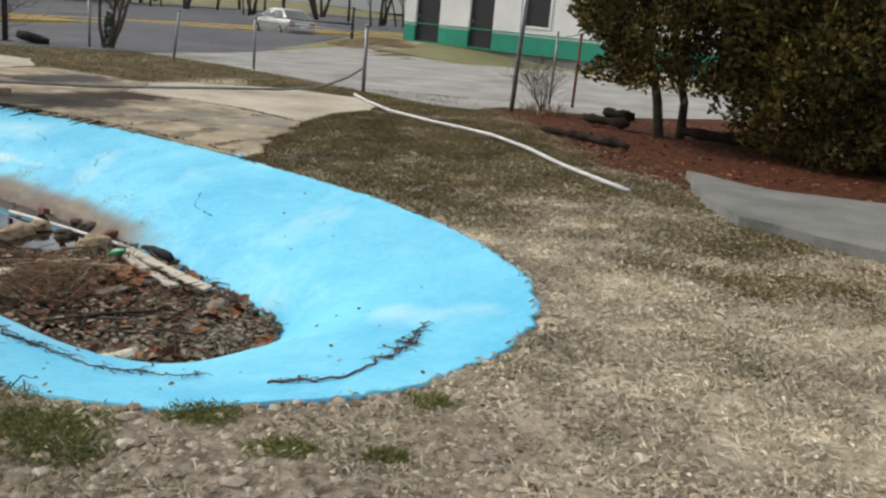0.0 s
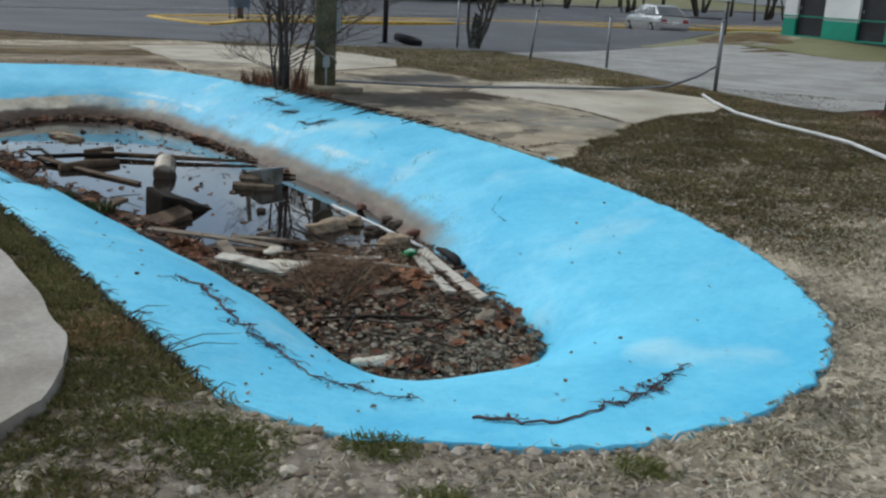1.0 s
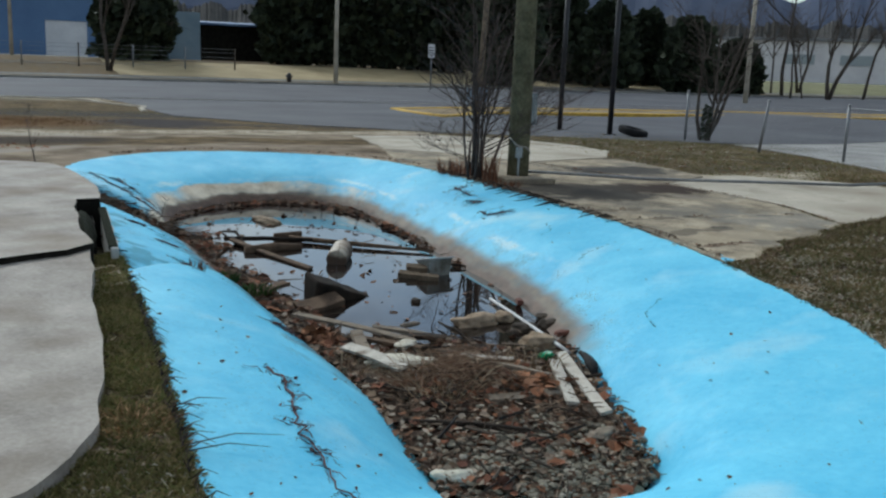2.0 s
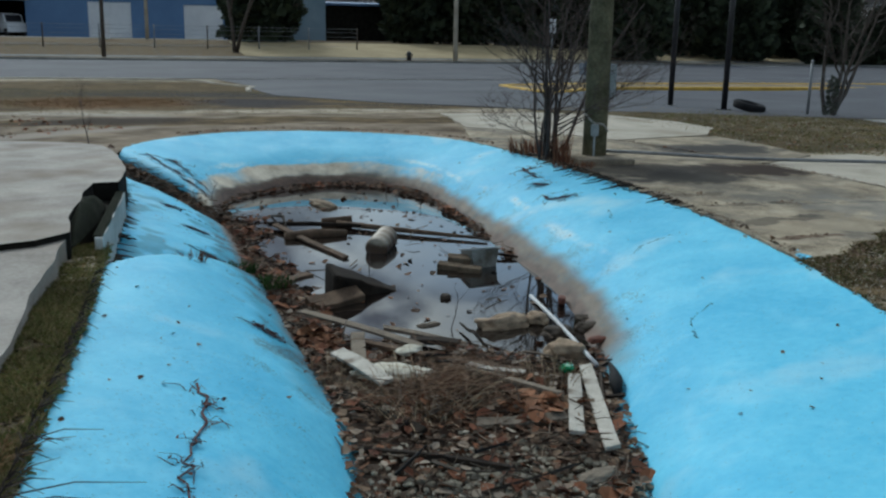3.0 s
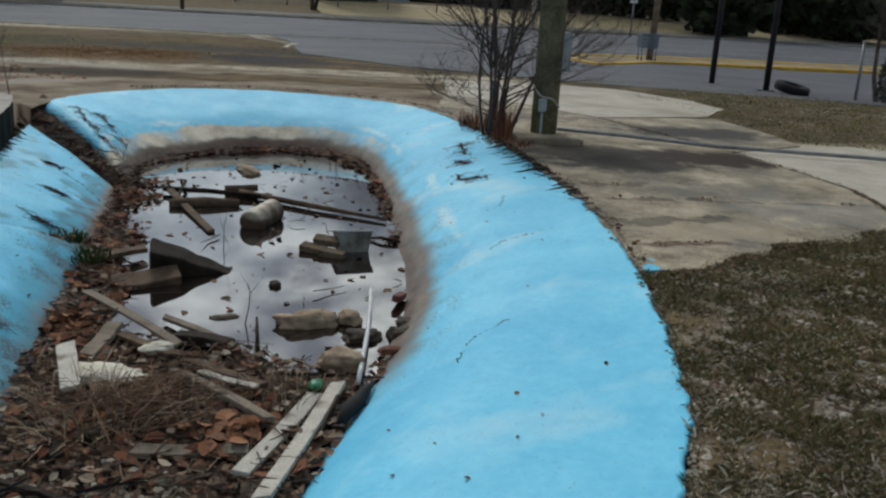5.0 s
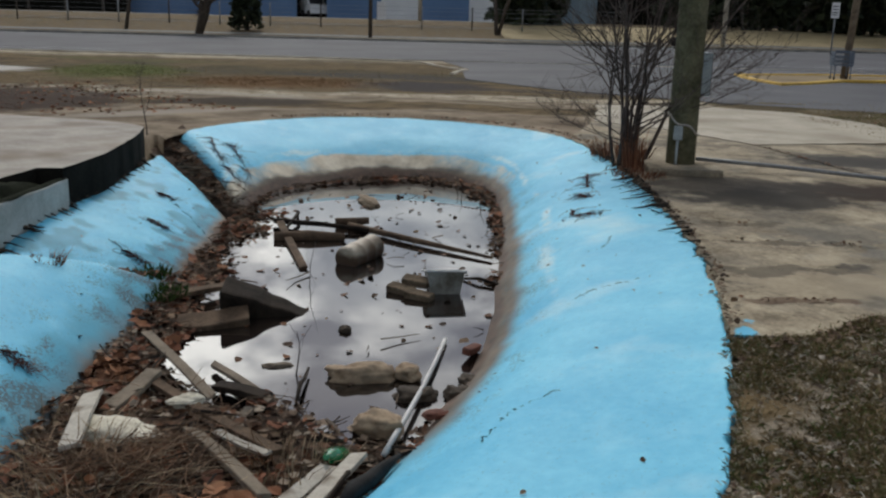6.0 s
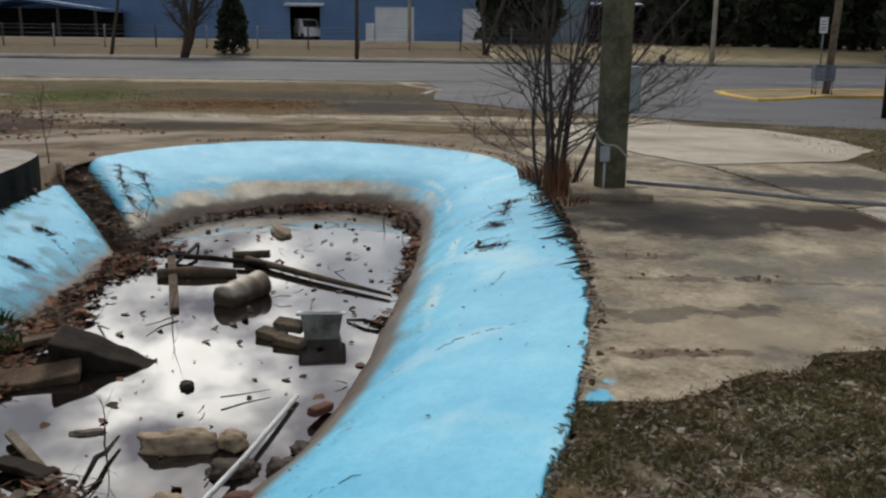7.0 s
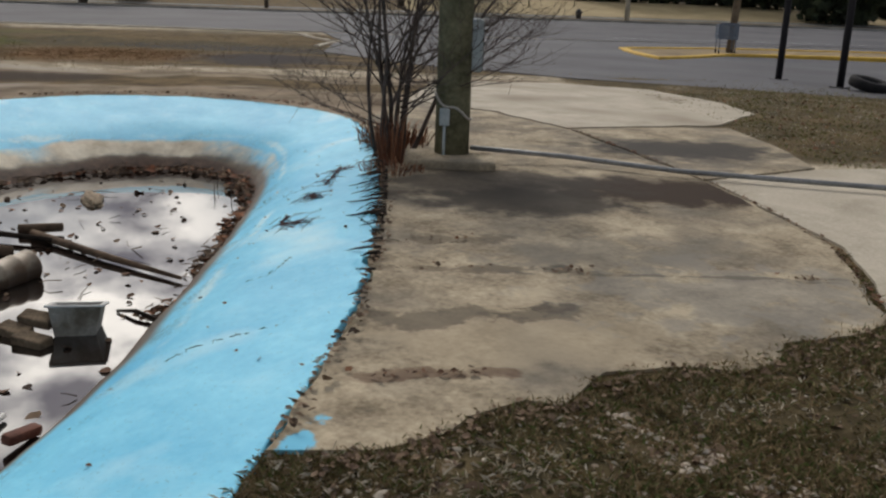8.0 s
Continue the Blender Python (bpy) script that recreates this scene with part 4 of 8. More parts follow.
stone("rock", (-2.21, 9.66, -0.62), (0.46, 0.19, 0.15), MAT["pale_stone"], "long pale tan rock sticking out of the water", 56, 1)
stone("rock", (-2.04, 9.90, -0.60), (0.18, 0.14, 0.11), MAT["pale_stone"], "small tan rock beside a larger one", 10, 2)
stone("rock", (-1.78, 9.77, -0.635), (0.28, 0.18, 0.12), MAT["dark_stone"], "dark wet rock at the water's edge", 60, 3)
stone("rock", (-1.62, 9.98, -0.63), (0.22, 0.16, 0.12), MAT["dark_stone"], "dark wet rock under a white pipe", 20, 4)
stone("rock", (-1.47, 9.30, -0.585), (0.28, 0.19, 0.15), MAT["pale_stone"], "rounded tan rock on leaf litter", 30, 5)
stone("rock", (-6.95, 12.75, -0.63), (0.6, 0.2, 0.11), MAT["stone"], "flat tan rock near the far water edge", 160, 6)
stone("rock", (-0.86, 6.56, -0.565), (0.24, 0.14, 0.10), MAT["foam"], "pale rock at the debris edge", 20, 7)
stone("rock", (-1.75, 10.18, -0.63), (0.18, 0.13, 0.1), MAT["dark_stone"], "small dark rock in shallow water", 20, 8)
stone("foam_piece", (-2.08, 8.08, -0.535), (0.44, 0.25, 0.09), MAT["foam"], "flat dirty white foam piece on debris", 35, 9, "foam")
stone("foam_piece", (-2.30, 8.55, -0.56), (0.2, 0.12, 0.06), MAT["foam"], "small white foam scrap among boards", 75, 10, "foam")
red = part("brick", box((0, 0, 0), (0.21, 0.065, 0.055), (6, 0, 0), 0.018), MAT["brick"])
red.matrix_world = pose(-2.14, 10.49, -0.592, 0, 8, 118)
tagged(red, "broken red brick at the water's edge", "brick")

pipe = tagged(tube("pipe", [(-2.45, 10.50, -0.615), (-2.12, 10.17, -0.605), (-1.80, 9.84, -0.595), (-1.56, 9.58, -0.585), (-1.34, 9.34, -0.575), (-1.13, 9.11, -0.565)], [0.0155] * 6, MAT["pvc"], None, 12), "dirty white plastic pipe lying on the bank", "pipe")
tagged(tube("pole_stick", [(-5.85, 11.8, -0.60), (-4.9, 12.0, -0.60), (-4.02, 12.24, -0.61)], [0.036, 0.03, 0.014], MAT["brown_wood"], None, 10), "long dark pole floating in the water", "branch")
tagged(tube("pole_stick", [(-6.4, 11.2, -0.59), (-6.0, 11.5, -0.58), (-5.4, 11.95, -0.60)], [0.03, 0.028, 0.02], MAT["dark_wood"], None, 8), "thin dark stick lying across a log", "branch")
tagged(tube("log", [(-5.82, 10.9, -0.62), (-5.65, 11.2, -0.61), (-5.45, 11.5, -0.62)], [0.055, 0.065, 0.045], MAT["brown_wood"], None, 12), "short dark log floating", "log")
tagged(tube("log", [(-6.05, 11.75, -0.60), (-5.85, 12.05, -0.58)], [0.045, 0.038], MAT["brown_wood"], None, 10), "short broken branch stub in water", "log")
tv, tf = tube_rings([(-1.06, 9.16, -0.555), (-1.00, 9.07, -0.535), (-0.93, 8.95, -0.53), (-0.87, 8.84, -0.52), (-0.81, 8.73, -0.515), (-0.76, 8.63, -0.53)], [0.014, 0.026, 0.036, 0.032, 0.042, 0.022], 10)
scrap = sheet("rubber_scrap", [Vector(p) + 0.022 * Vector((nz(p[0], p[1], 17, p[2] * 9), nz(p[0], p[1], 17, 4), nz(p[0], p[1], 19, 8))) for p in tv], tf, MAT["rubber"], None, True)
tagged(scrap, "crumpled strip of black rubber lying along the slope", "rubber")

# green bottle
bot = tagged(thing("bottle", (-1.22, 8.87, -0.545), 0), "crushed green plastic bottle on leaves", "bottle")
v, f = lathe([(-0.13, 0.0), (-0.13, 0.035), (-0.12, 0.043), (0.02, 0.043), (0.07, 0.030), (0.10, 0.015), (0.125, 0.013), (0.125, 0.0)], 18)
bb = sheet("bottle_body", v, f, MAT["bottle"], bot, True)
bb.matrix_local = Vector((0.18, -0.22, 0.12)).to_track_quat("X", "Z").to_matrix().to_4x4()
v, f = lathe([(0.112, 0.0), (0.112, 0.016), (0.135, 0.016), (0.135, 0.0)], 14)
bc = sheet("cap", v, f, MAT["pvc"], bot, True, "white screw cap")
bc.matrix_local = bb.matrix_local


# ---- debris bed, leaves, gravel ----
def in_poly(pts, x, y):
    inside = False
    j = len(pts) - 1
    for i in range(len(pts)):
        (xi, yi), (xj, yj) = pts[i], pts[j]
        if (yi > y) != (yj > y) and x < (xj - xi) * (y - yi) / (yj - yi) + xi:
            inside = not inside
        j = i
    return inside


IN_POLY = [tuple(inner[i] + (outer[i] - inner[i]) * 0.06) for i in range(0, NP, 5)]
in_pts = np.array(IN_POLY)
left_edge = np.array([p for p in inner[nearest(-9.0, 11.2):nearest(-2.9, 6.42):4]])


def debris(x, y):
    """How high litter stands at a place in the pond: above 0 it breaks the water."""
    w = nz(x, y, 1.6) * 0.25 + nz(x, y, 4.5) * 0.12
    near = 8.95 + 0.35 * (x + 2.0) - y + w * 1.6
    ledge = 0.36 - float(np.min(np.hypot(left_edge[:, 0] - x, left_edge[:, 1] - y))) + w * 1.2
    back = 0.20 + 0.10 * smooth_step(-6.0, -7.0, x) * smooth_step(12.6, 13.6, y) - float(np.min(np.hypot(in_pts[:, 0] - x, in_pts[:, 1] - y))) + w * 0.6
    if x > -3.4 and y < 12.4 and y > 9.6:
        back -= 0.25
    return max(min(near, 0.8) * 0.10, min(ledge, 0.5) * 0.16, min(back, 0.3) * 0.12)


BED = {}


def bed():
    step, v, f, idx = 0.07, [], [], {}
    xs, ys = np.arange(-8.6, 0.3, step), np.arange(6.2, 14.8, step)
    for a, x in enumerate(xs):
        for b, y in enumerate(ys):
            if in_poly(IN_POLY, x, y):
                h = debris(x, y)
                idx[a, b] = len(v)
                BED[a, b] = (x, y, h)
                v.append((x, y, WATER + min(h, 0.09) + 0.018 * nz(x, y, 9, 2) + 0.012 * nz(x, y, 22, 5) - 0.012))
    for (a, b) in idx:
        if all(k in idx for k in ((a + 1, b), (a, b + 1), (a + 1, b + 1))):
            f.append((idx[a, b], idx[a + 1, b], idx[a + 1, b + 1], idx[a, b + 1]))
    return v, f


MAT["litter"] = material("rotten_leaf_mud", (0.022, 0.014, 0.010), (0.14, 0.09, 0.062), 7, 0.95, 1.0, 60, dist=0.02, spec=0.2)
v, f = bed()
lit = sheet("mud_bank", v, f, MAT["litter"], None, True)
tagged(lit, "dark bank of rotten leaves and mud in the pond", "mud", kind="stuff")


def scatter_mat(name, colours, rough=0.85, translucent=False):
    m = bpy.data.materials.new(name)
    m.use_nodes = True
    n, l = m.node_tree.nodes, m.node_tree.links
    g, r = n.new("ShaderNodeNewGeometry"), n.new("ShaderNodeValToRGB")
    els = r.color_ramp.elements
    while len(els) < len(colours):
        els.new(0.5)
    for k, c in enumerate(colours):
        els[k].position, els[k].color = k / (len(colours) - 1), (*c, 1)
    l.new(g.outputs["Random Per Island"], r.inputs["Fac"])
    tx, mx = n.new("ShaderNodeTexNoise"), n.new("ShaderNodeMix")
    co = n.new("ShaderNodeTexCoord")
    l.new(co.outputs["Object"], tx.inputs["Vector"])
    tx.inputs["Scale"].default_value = 1.1
    tx.inputs["Detail"].default_value = 4
    mx.data_type, mx.blend_type = "RGBA", "MULTIPLY"
    mx.inputs["Factor"].default_value = 0.7
    l.new(r.outputs["Color"], mx.inputs["A"])
    tr = n.new("ShaderNodeValToRGB")
    tr.color_ramp.elements[0].position, tr.color_ramp.elements[1].position = 0.3, 0.7
    tr.color_ramp.elements[0].color, tr.color_ramp.elements[1].color = (0.45, 0.45, 0.45, 1), (1.25, 1.25, 1.25, 1)
    l.new(tx.outputs["Fac"], tr.inputs["Fac"])
    l.new(tr.outputs["Color"], mx.inputs["B"])
    l.new(mx.outputs["Result"], n["Principled BSDF"].inputs["Base Color"])
    n["Principled BSDF"].inputs["Roughness"].default_value = rough
    n["Principled BSDF"].inputs["Specular IOR Level"].default_value = 0.25
    return m


MAT["leaves"] = scatter_mat("fallen_leaves", [(0.04, 0.024, 0.016), (0.11, 0.06, 0.036), (0.20, 0.09, 0.045), (0.07, 0.045, 0.03), (0.28, 0.19, 0.12), (0.05, 0.032, 0.02)])
MAT["red_leaves"] = scatter_mat("red_brown_leaves", [(0.09, 0.036, 0.022), (0.21, 0.078, 0.038), (0.33, 0.15, 0.075)])
MAT["pebbles"] = scatter_mat("pebbles", [(0.15, 0.12, 0.085), (0.30, 0.245, 0.175), (0.44, 0.375, 0.285), (0.22, 0.18, 0.13), (0.58, 0.52, 0.43)])
MAT["twigs"] = scatter_mat("twigs", [(0.035, 0.024, 0.017), (0.11, 0.075, 0.05), (0.24, 0.18, 0.125)])
rng = np.random.default_rng(5)


def leaf_shape(v, f, p, size, yaw, tilt, roll):
    """A curled leaf: six corners, two bent halves."""
    e = pose(*p, tilt, roll, yaw)
    b = len(v)
    w = size * rng.uniform(0.35, 0.6)
    c = size * rng.uniform(0.05, 0.25)
    for q in ((-size * 0.5, 0, 0), (-size * 0.15, -w, c), (size * 0.25, -w * 0.8, c * 0.8), (size * 0.55, 0, c * 0.3), (size * 0.25, w * 0.8, c), (-size * 0.15, w, c * 0.7)):
        v.append(tuple(e @ Vector(q)))
    f.extend([(b, b + 1, b + 2, b + 3), (b, b + 3, b + 4, b + 5)])


def leaves(name, count, pick, mat, size, label):
    v, f, made, tries = [], [], 0, 0
    while made < count and tries < count * 30:
        tries += 1
        p = pick()
        if p is None:
            continue
        leaf_shape(v, f, p, rng.uniform(*size), rng.uniform(0, 360), rng.normal(0, 16), rng.normal(0, 16))
        made += 1
    return tagged(sheet(name, v, f, mat), label, "leaves", kind="stuff")


BED_DRY = [q for q in BED.values() if q[2] > 0.004]
BED_WET = [q for q in BED.values() if q[2] <= 0]


def pick_bed():
    x, y, h = BED_DRY[int(rng.integers(len(BED_DRY)))] if rng.random() > 0.02 else BED_WET[int(rng.integers(len(BED_WET)))]
    return x + rng.uniform(-0.05, 0.05), y + rng.uniform(-0.05, 0.05), WATER + max(0.004, min(h, 0.09) + 0.012)


def pick_near():
    p = pick_bed()
    if p is None or p[1] > 9.4 or rng.random() > 0.3 + 0.9 * nz(p[0], p[1], 2.0, 4):
        return None
    return p[0], p[1], p[2] + 0.012


leaves("leaf_litter", 4600, pick_bed, MAT["leaves"], (0.014, 0.075), "dark rotten leaves covering the debris bank")
leaves("leaf_litter", 230, pick_near, MAT["red_leaves"], (0.04, 0.12), "curled red-brown oak leaves on the debris")


def pebble_mesh():
    bm = bmesh.new()
    bmesh.ops.create_icosphere(bm, subdivisions=1, radius=1.0)
    vs = np.array([v.co[:] for v in bm.verts])
    fs = [[v.index for v in q.verts] for q in bm.faces]
    bm.free()
    return vs, np.array(fs)


PV, PF = pebble_mesh()


def pebbles(name, count, pick, size, mat, label, flat=0.6):
    v, f, made, tries = [], [], 0, 0
    while made < count and tries < count * 30:
        tries += 1
        p = pick()
        if p is None:
            continue
        s = rng.uniform(*size) * (1 + 0.8 * rng.random() ** 4)
        a = rng.uniform(0, 6.28)
        q = PV * (1 + rng.normal(0, 0.13, (len(PV), 1))) * np.array([s, s * rng.uniform(0.6, 0.95), s * flat])
        c, d = math.cos(a), math.sin(a)
        q = np.stack([q[:, 0] * c - q[:, 1] * d, q[:, 0] * d + q[:, 1] * c, q[:, 2]], 1) + np.array(p)
        f.extend((PF + len(v)).tolist())
        v.extend(q.tolist())
        made += 1
    return tagged(sheet(name, v, f, mat, None, False), label, "gravel", kind="stuff")


def pick_gravel_bed():
    x, y = rng.normal(-0.52, 0.34), rng.normal(7.05, 0.32)
    return (x, y, WATER + min(debris(x, y), 0.09) + 0.012) if in_poly(IN_POLY, x, y) else None


MAT["bed_pebbles"] = scatter_mat("olive_grey_pebbles", [(0.07, 0.06, 0.045), (0.20, 0.18, 0.13), (0.36, 0.32, 0.24), (0.13, 0.115, 0.085), (0.48, 0.43, 0.34)])
pebbles("gravel", 1500, pick_gravel_bed, (0.010, 0.022), MAT["bed_pebbles"], "loose tan pebbles on the debris bank")


def twigs(name, count, pick, length, rad, mat, label, lift=0.02):
    v, f = [], []
    made, tries = 0, 0
    while made < count and tries < count * 20:
        tries += 1
        p = pick()
        if p is None:
            continue
        L, a, r = rng.uniform(*length), rng.uniform(0, 6.28), rng.uniform(*rad)
        d = Vector((math.cos(a), math.sin(a), rng.normal(0.05, 0.12)))
        q = Vector(p) + Vector((0, 0, lift))
        k = d.orthogonal() * rng.normal(0, 0.06) * L
        tv, tf = tube_rings([q - d * L / 2, q + k, q + d * L / 2], [r, r * 0.8, r * 0.4], 4)
        b = len(v)
        v.extend(tv)
        f.extend(tuple(i + b for i in t) for t in tf)
        made += 1
    return tagged(sheet(name, v, f, mat), label, "twigs", kind="stuff")


twigs("twig_litter", 900, pick_bed, (0.05, 0.32), (0.002, 0.006), MAT["twigs"], "dark twigs strewn through the debris")
MAT["black_twigs"] = scatter_mat("wet_black_twigs", [(0.012, 0.009, 0.008), (0.05, 0.036, 0.027), (0.15, 0.115, 0.085)])
twigs("stick_litter", 55, pick_near, (0.12, 0.42), (0.005, 0.014), MAT["black_twigs"], "wet black sticks lying across the debris", 0.025)


MAT["heap_leaves"] = scatter_mat("orange_brown_leaves", [(0.12, 0.05, 0.025), (0.27, 0.115, 0.055), (0.38, 0.18, 0.09), (0.19, 0.10, 0.06)])


def pick_tangle():
    x, y = rng.normal(-1.72, 0.26), rng.normal(8.06, 0.20)
    return (x, y, WATER + 0.10 + 0.10 * rng.random()) if in_poly(IN_POLY, x, y) and math.hypot(x + 2.08, y - 8.08) > 0.36 else None


def pick_heap():
    x, y = (rng.normal(-2.94, 0.11), rng.normal(8.38, 0.09)) if rng.random() < 0.55 else (rng.normal(-1.06, 0.09), rng.normal(8.15, 0.09))
    return (x, y, WATER + min(debris(x, y), 0.09) + rng.uniform(0.01, 0.06)) if in_poly(IN_POLY, x, y) else None


leaves("leaf_litter", 150, pick_heap, MAT["heap_leaves"], (0.05, 0.11), "heaps of curled orange-brown leaves")
MAT["tangle"] = scatter_mat("rusty_brown_stems", [(0.06, 0.034, 0.022), (0.18, 0.10, 0.058), (0.33, 0.22, 0.14)])
twigs("stem_tangle", 300, pick_tangle, (0.12, 0.50), (0.0015, 0.0035), MAT["tangle"], "tangle of rusty dead stems over the debris", 0.03)


def pick_float():
    x, y, h = BED_WET[int(rng.integers(len(BED_WET)))]
    return (x, y, WATER + 0.004) if y > 9.0 and h < -0.005 else None


leaves("leaf_litter", 60, pick_float, MAT["leaves"], (0.02, 0.08), "single dark leaves floating on the water")
twigs("twig_litter", 6, pick_float, (0.15, 0.4), (0.004, 0.008), MAT["twigs"], "thin dark twigs poking from the water", 0.03)


def pick_ledge():
    x, y, h = BED_DRY[int(rng.integers(len(BED_DRY)))]
    return (x + rng.uniform(-0.05, 0.05), y + rng.uniform(-0.05, 0.05), WATER + max(0.004, min(h, 0.09) + 0.014)) if x < -3.0 and rng.random() < 0.4 + nz(x, y, 2.2, 17) else None


leaves("leaf_litter", 300, pick_ledge, MAT["red_leaves"], (0.04, 0.12), "reddish leaves along the pond's muddy ledge")
board("board", (-1.20, 7.73), (-0.85, 8.11), 0.085, 0.03, -0.535, -0.530, MAT["old_wood"], "short grey plank end on wet leaves", roll=8, seed=21)
board("board", (-2.1, 7.62), (-1.35, 7.45), 0.06, 0.03, -0.545, -0.53, MAT["dark_wood"], "dark split lath sunk in leaf mud", roll=20, seed=22)
board("board", (-1.5, 7.1), (-0.75, 7.35), 0.05, 0.03, -0.55, -0.53, MAT["dark_wood"], "thin dark stake among pebbles", roll=-12, seed=23)
board("board", (-2.85, 8.95), (-2.1, 8.98), 0.05, 0.03, -0.60, -0.60, MAT["old_wood"], "narrow brown lath at the water's edge", roll=10, seed=24)
stone("bark_piece", (-1.38, 9.63, -0.57), (0.17, 0.09, 0.05), MAT["brick"], "curled orange-brown bark scrap by the pipe", 60, 25, "bark")
stone("bark_piece", (-0.35, 7.55, -0.53), (0.26, 0.10, 0.05), MAT["old_wood"], "grey bark scrap at the debris edge", 75, 26, "bark")
tagged(tube("branch", [(-2.0, 9.08, -0.61), (-2.2, 9.22, -0.57), (-2.30, 9.30, -0.60), (-2.46, 9.42, -0.60)], [0.010, 0.015, 0.013, 0.008], MAT["dark_wood"], None, 8), "crooked dark branch piece floating", "branch")
stone("bark_piece", (-2.69, 9.32, -0.635), (0.20, 0.07, 0.03), MAT["old_wood"], "flat brown bark floating on the water", 65, 27, "bark")
stone("bark_piece", (-3.04, 10.04, -0.625), (0.09, 0.07, 0.06), MAT["dark_stone"], "small dark lump floating on the water", 30, 28, "bark")
tagged(tube("branch", [(-6.9, 11.75, -0.63), (-6.5, 11.55, -0.56), (-6.1, 11.2, -0.60), (-5.7, 10.95, -0.63)], [0.012, 0.02, 0.018, 0.01], MAT["dark_wood"], None, 6), "thin bent dark branch across the water", "branch")
tagged(tube("branch", [(-3.66, 11.60, -0.63), (-3.5, 11.66, -0.60), (-3.36, 11.70, -0.61), (-3.2, 11.80, -0.64)], [0.010, 0.016, 0.014, 0.006], MAT["dark_wood"], None, 6), "dark forked branch behind the tub", "branch")

# leaf mud that fills the open joint by the raised slab's end
v, f = [], []
js = list(range(SEAM_B - 13, SEAM_B + 5))
us = np.linspace(-0.14, 1.0, 34)
for u in us:
    for j in js:
        x, y = outer[j] + (inner[j] - outer[j]) * u
        k = (j - js[0]) / (len(js) - 1)
        uu = max(u, 0.0)
        z = shell_z(SEAM_B - 20, uu) * (1 - k) + shell_z(SEAM_B + 2, uu) * k + 0.5 * (uu - u) - 0.035 - 0.05 * math.sin(math.pi * k) + 0.02 * nz(x, y, 7, 3) + 0.012 * nz(x, y, 19, 3)
        v.append((x, y, z))
w_ = len(js)
for r in range(len(us) - 1):
    for k in range(w_ - 1):
        f.append((r * w_ + k, r * w_ + k + 1, (r + 1) * w_ + k + 1, (r + 1) * w_ + k))
tagged(sheet("seam_mud", v, f, MAT["litter"], None, True), "brown leaf mud filling the shell's open joint", "mud", kind="stuff")

MAT["pale_litter"] = scatter_mat("bleached_litter", [(0.16, 0.11, 0.075), (0.30, 0.23, 0.165), (0.42, 0.35, 0.27), (0.22, 0.13, 0.08)])
leaves("leaf_litter", 650, pick_near, MAT["pale_litter"], (0.015, 0.075), "bleached tan leaves and bark on the debris")

# ---- utility pole and what hangs on it ----
MAT["rope"] = material("pale_rope", (0.28, 0.27, 0.24), (0.48, 0.46, 0.42), 20, 0.9, 0.3, 80)
MAT["box_grey"] = material("grey_box_paint", (0.26, 0.31, 0.33), (0.42, 0.47, 0.49), 6, 0.55, 0.15, 40)
MAT["rust"] = material("rusty_weeds", (0.09, 0.035, 0.02), (0.24, 0.10, 0.05), 12, 0.9, 0.4, 60)
PX, PY = -4.11, 14.98
pole = tagged(thing("utility_pole", (PX, PY, 0.06)), "weathered greenish wooden utility pole on a concrete pad", "pole")
bm = bmesh.new()
tv, tf = tube_rings([(0.03 * k / 18 * 0.5, 0.0, -0.06 + 9.0 * k / 18) for k in range(19)], [0.158 - 0.035 * k / 18 for k in range(19)], 28)
post = sheet("post", tv, tf, MAT["wood_pole"], pole, True)
box_at = Vector((0.65, 0.72, 0)) * 0.19 + Vector((-0.72, 0.65, 0)) * 0.12
pb = part("panel_box", box((box_at.x, box_at.y, 0.98), (0.30, 0.12, 0.46), (0, 0, 138), 0.012), MAT["box_grey"], pole, "grey metal electric panel box")
part("panel_door", box((box_at.x + 0.043, box_at.y + 0.0475, 0.98), (0.26, 0.014, 0.42), (0, 0, 138), 0.005), MAT["galv"], pb)
small_at = Vector((0.72, -0.65, 0)) * 0.17 - Vector((0.65, 0.72, 0)) * 0.075
part("outlet_box", box((small_at.x, small_at.y, 0.36), (0.09, 0.06, 0.15), (0, 0, 48), 0.01), MAT["box_grey"], pole, "small grey outlet box")
cond = tube("conduit", [(small_at.x, small_at.y, -0.04), (small_at.x, small_at.y, 0.29)], [0.014, 0.014], MAT["box_grey"], pole, 8)
ring = []
for k in range(15):
    a = radians(-42 - 95 + 190 * k / 14)
    ring.append((0.166 * math.cos(a), 0.166 * math.sin(a), 0.56 - 0.018 * k + 0.02 * math.sin(k)))
tube("rope", ring, [0.012] * len(ring), MAT["rope"], pole, 8, "pale rope looped round the pole")
pad = part("concrete_pad", box((0, 0, 0), (0.78, 0.62, 0.12), bevel=0.02), MAT["concrete"])
pad.matrix_world = pose(PX + 0.12, PY - 0.12, 0.02, 0, 0, 48)
tagged(pad, "small worn concrete pad under the utility pole", "concrete pad")

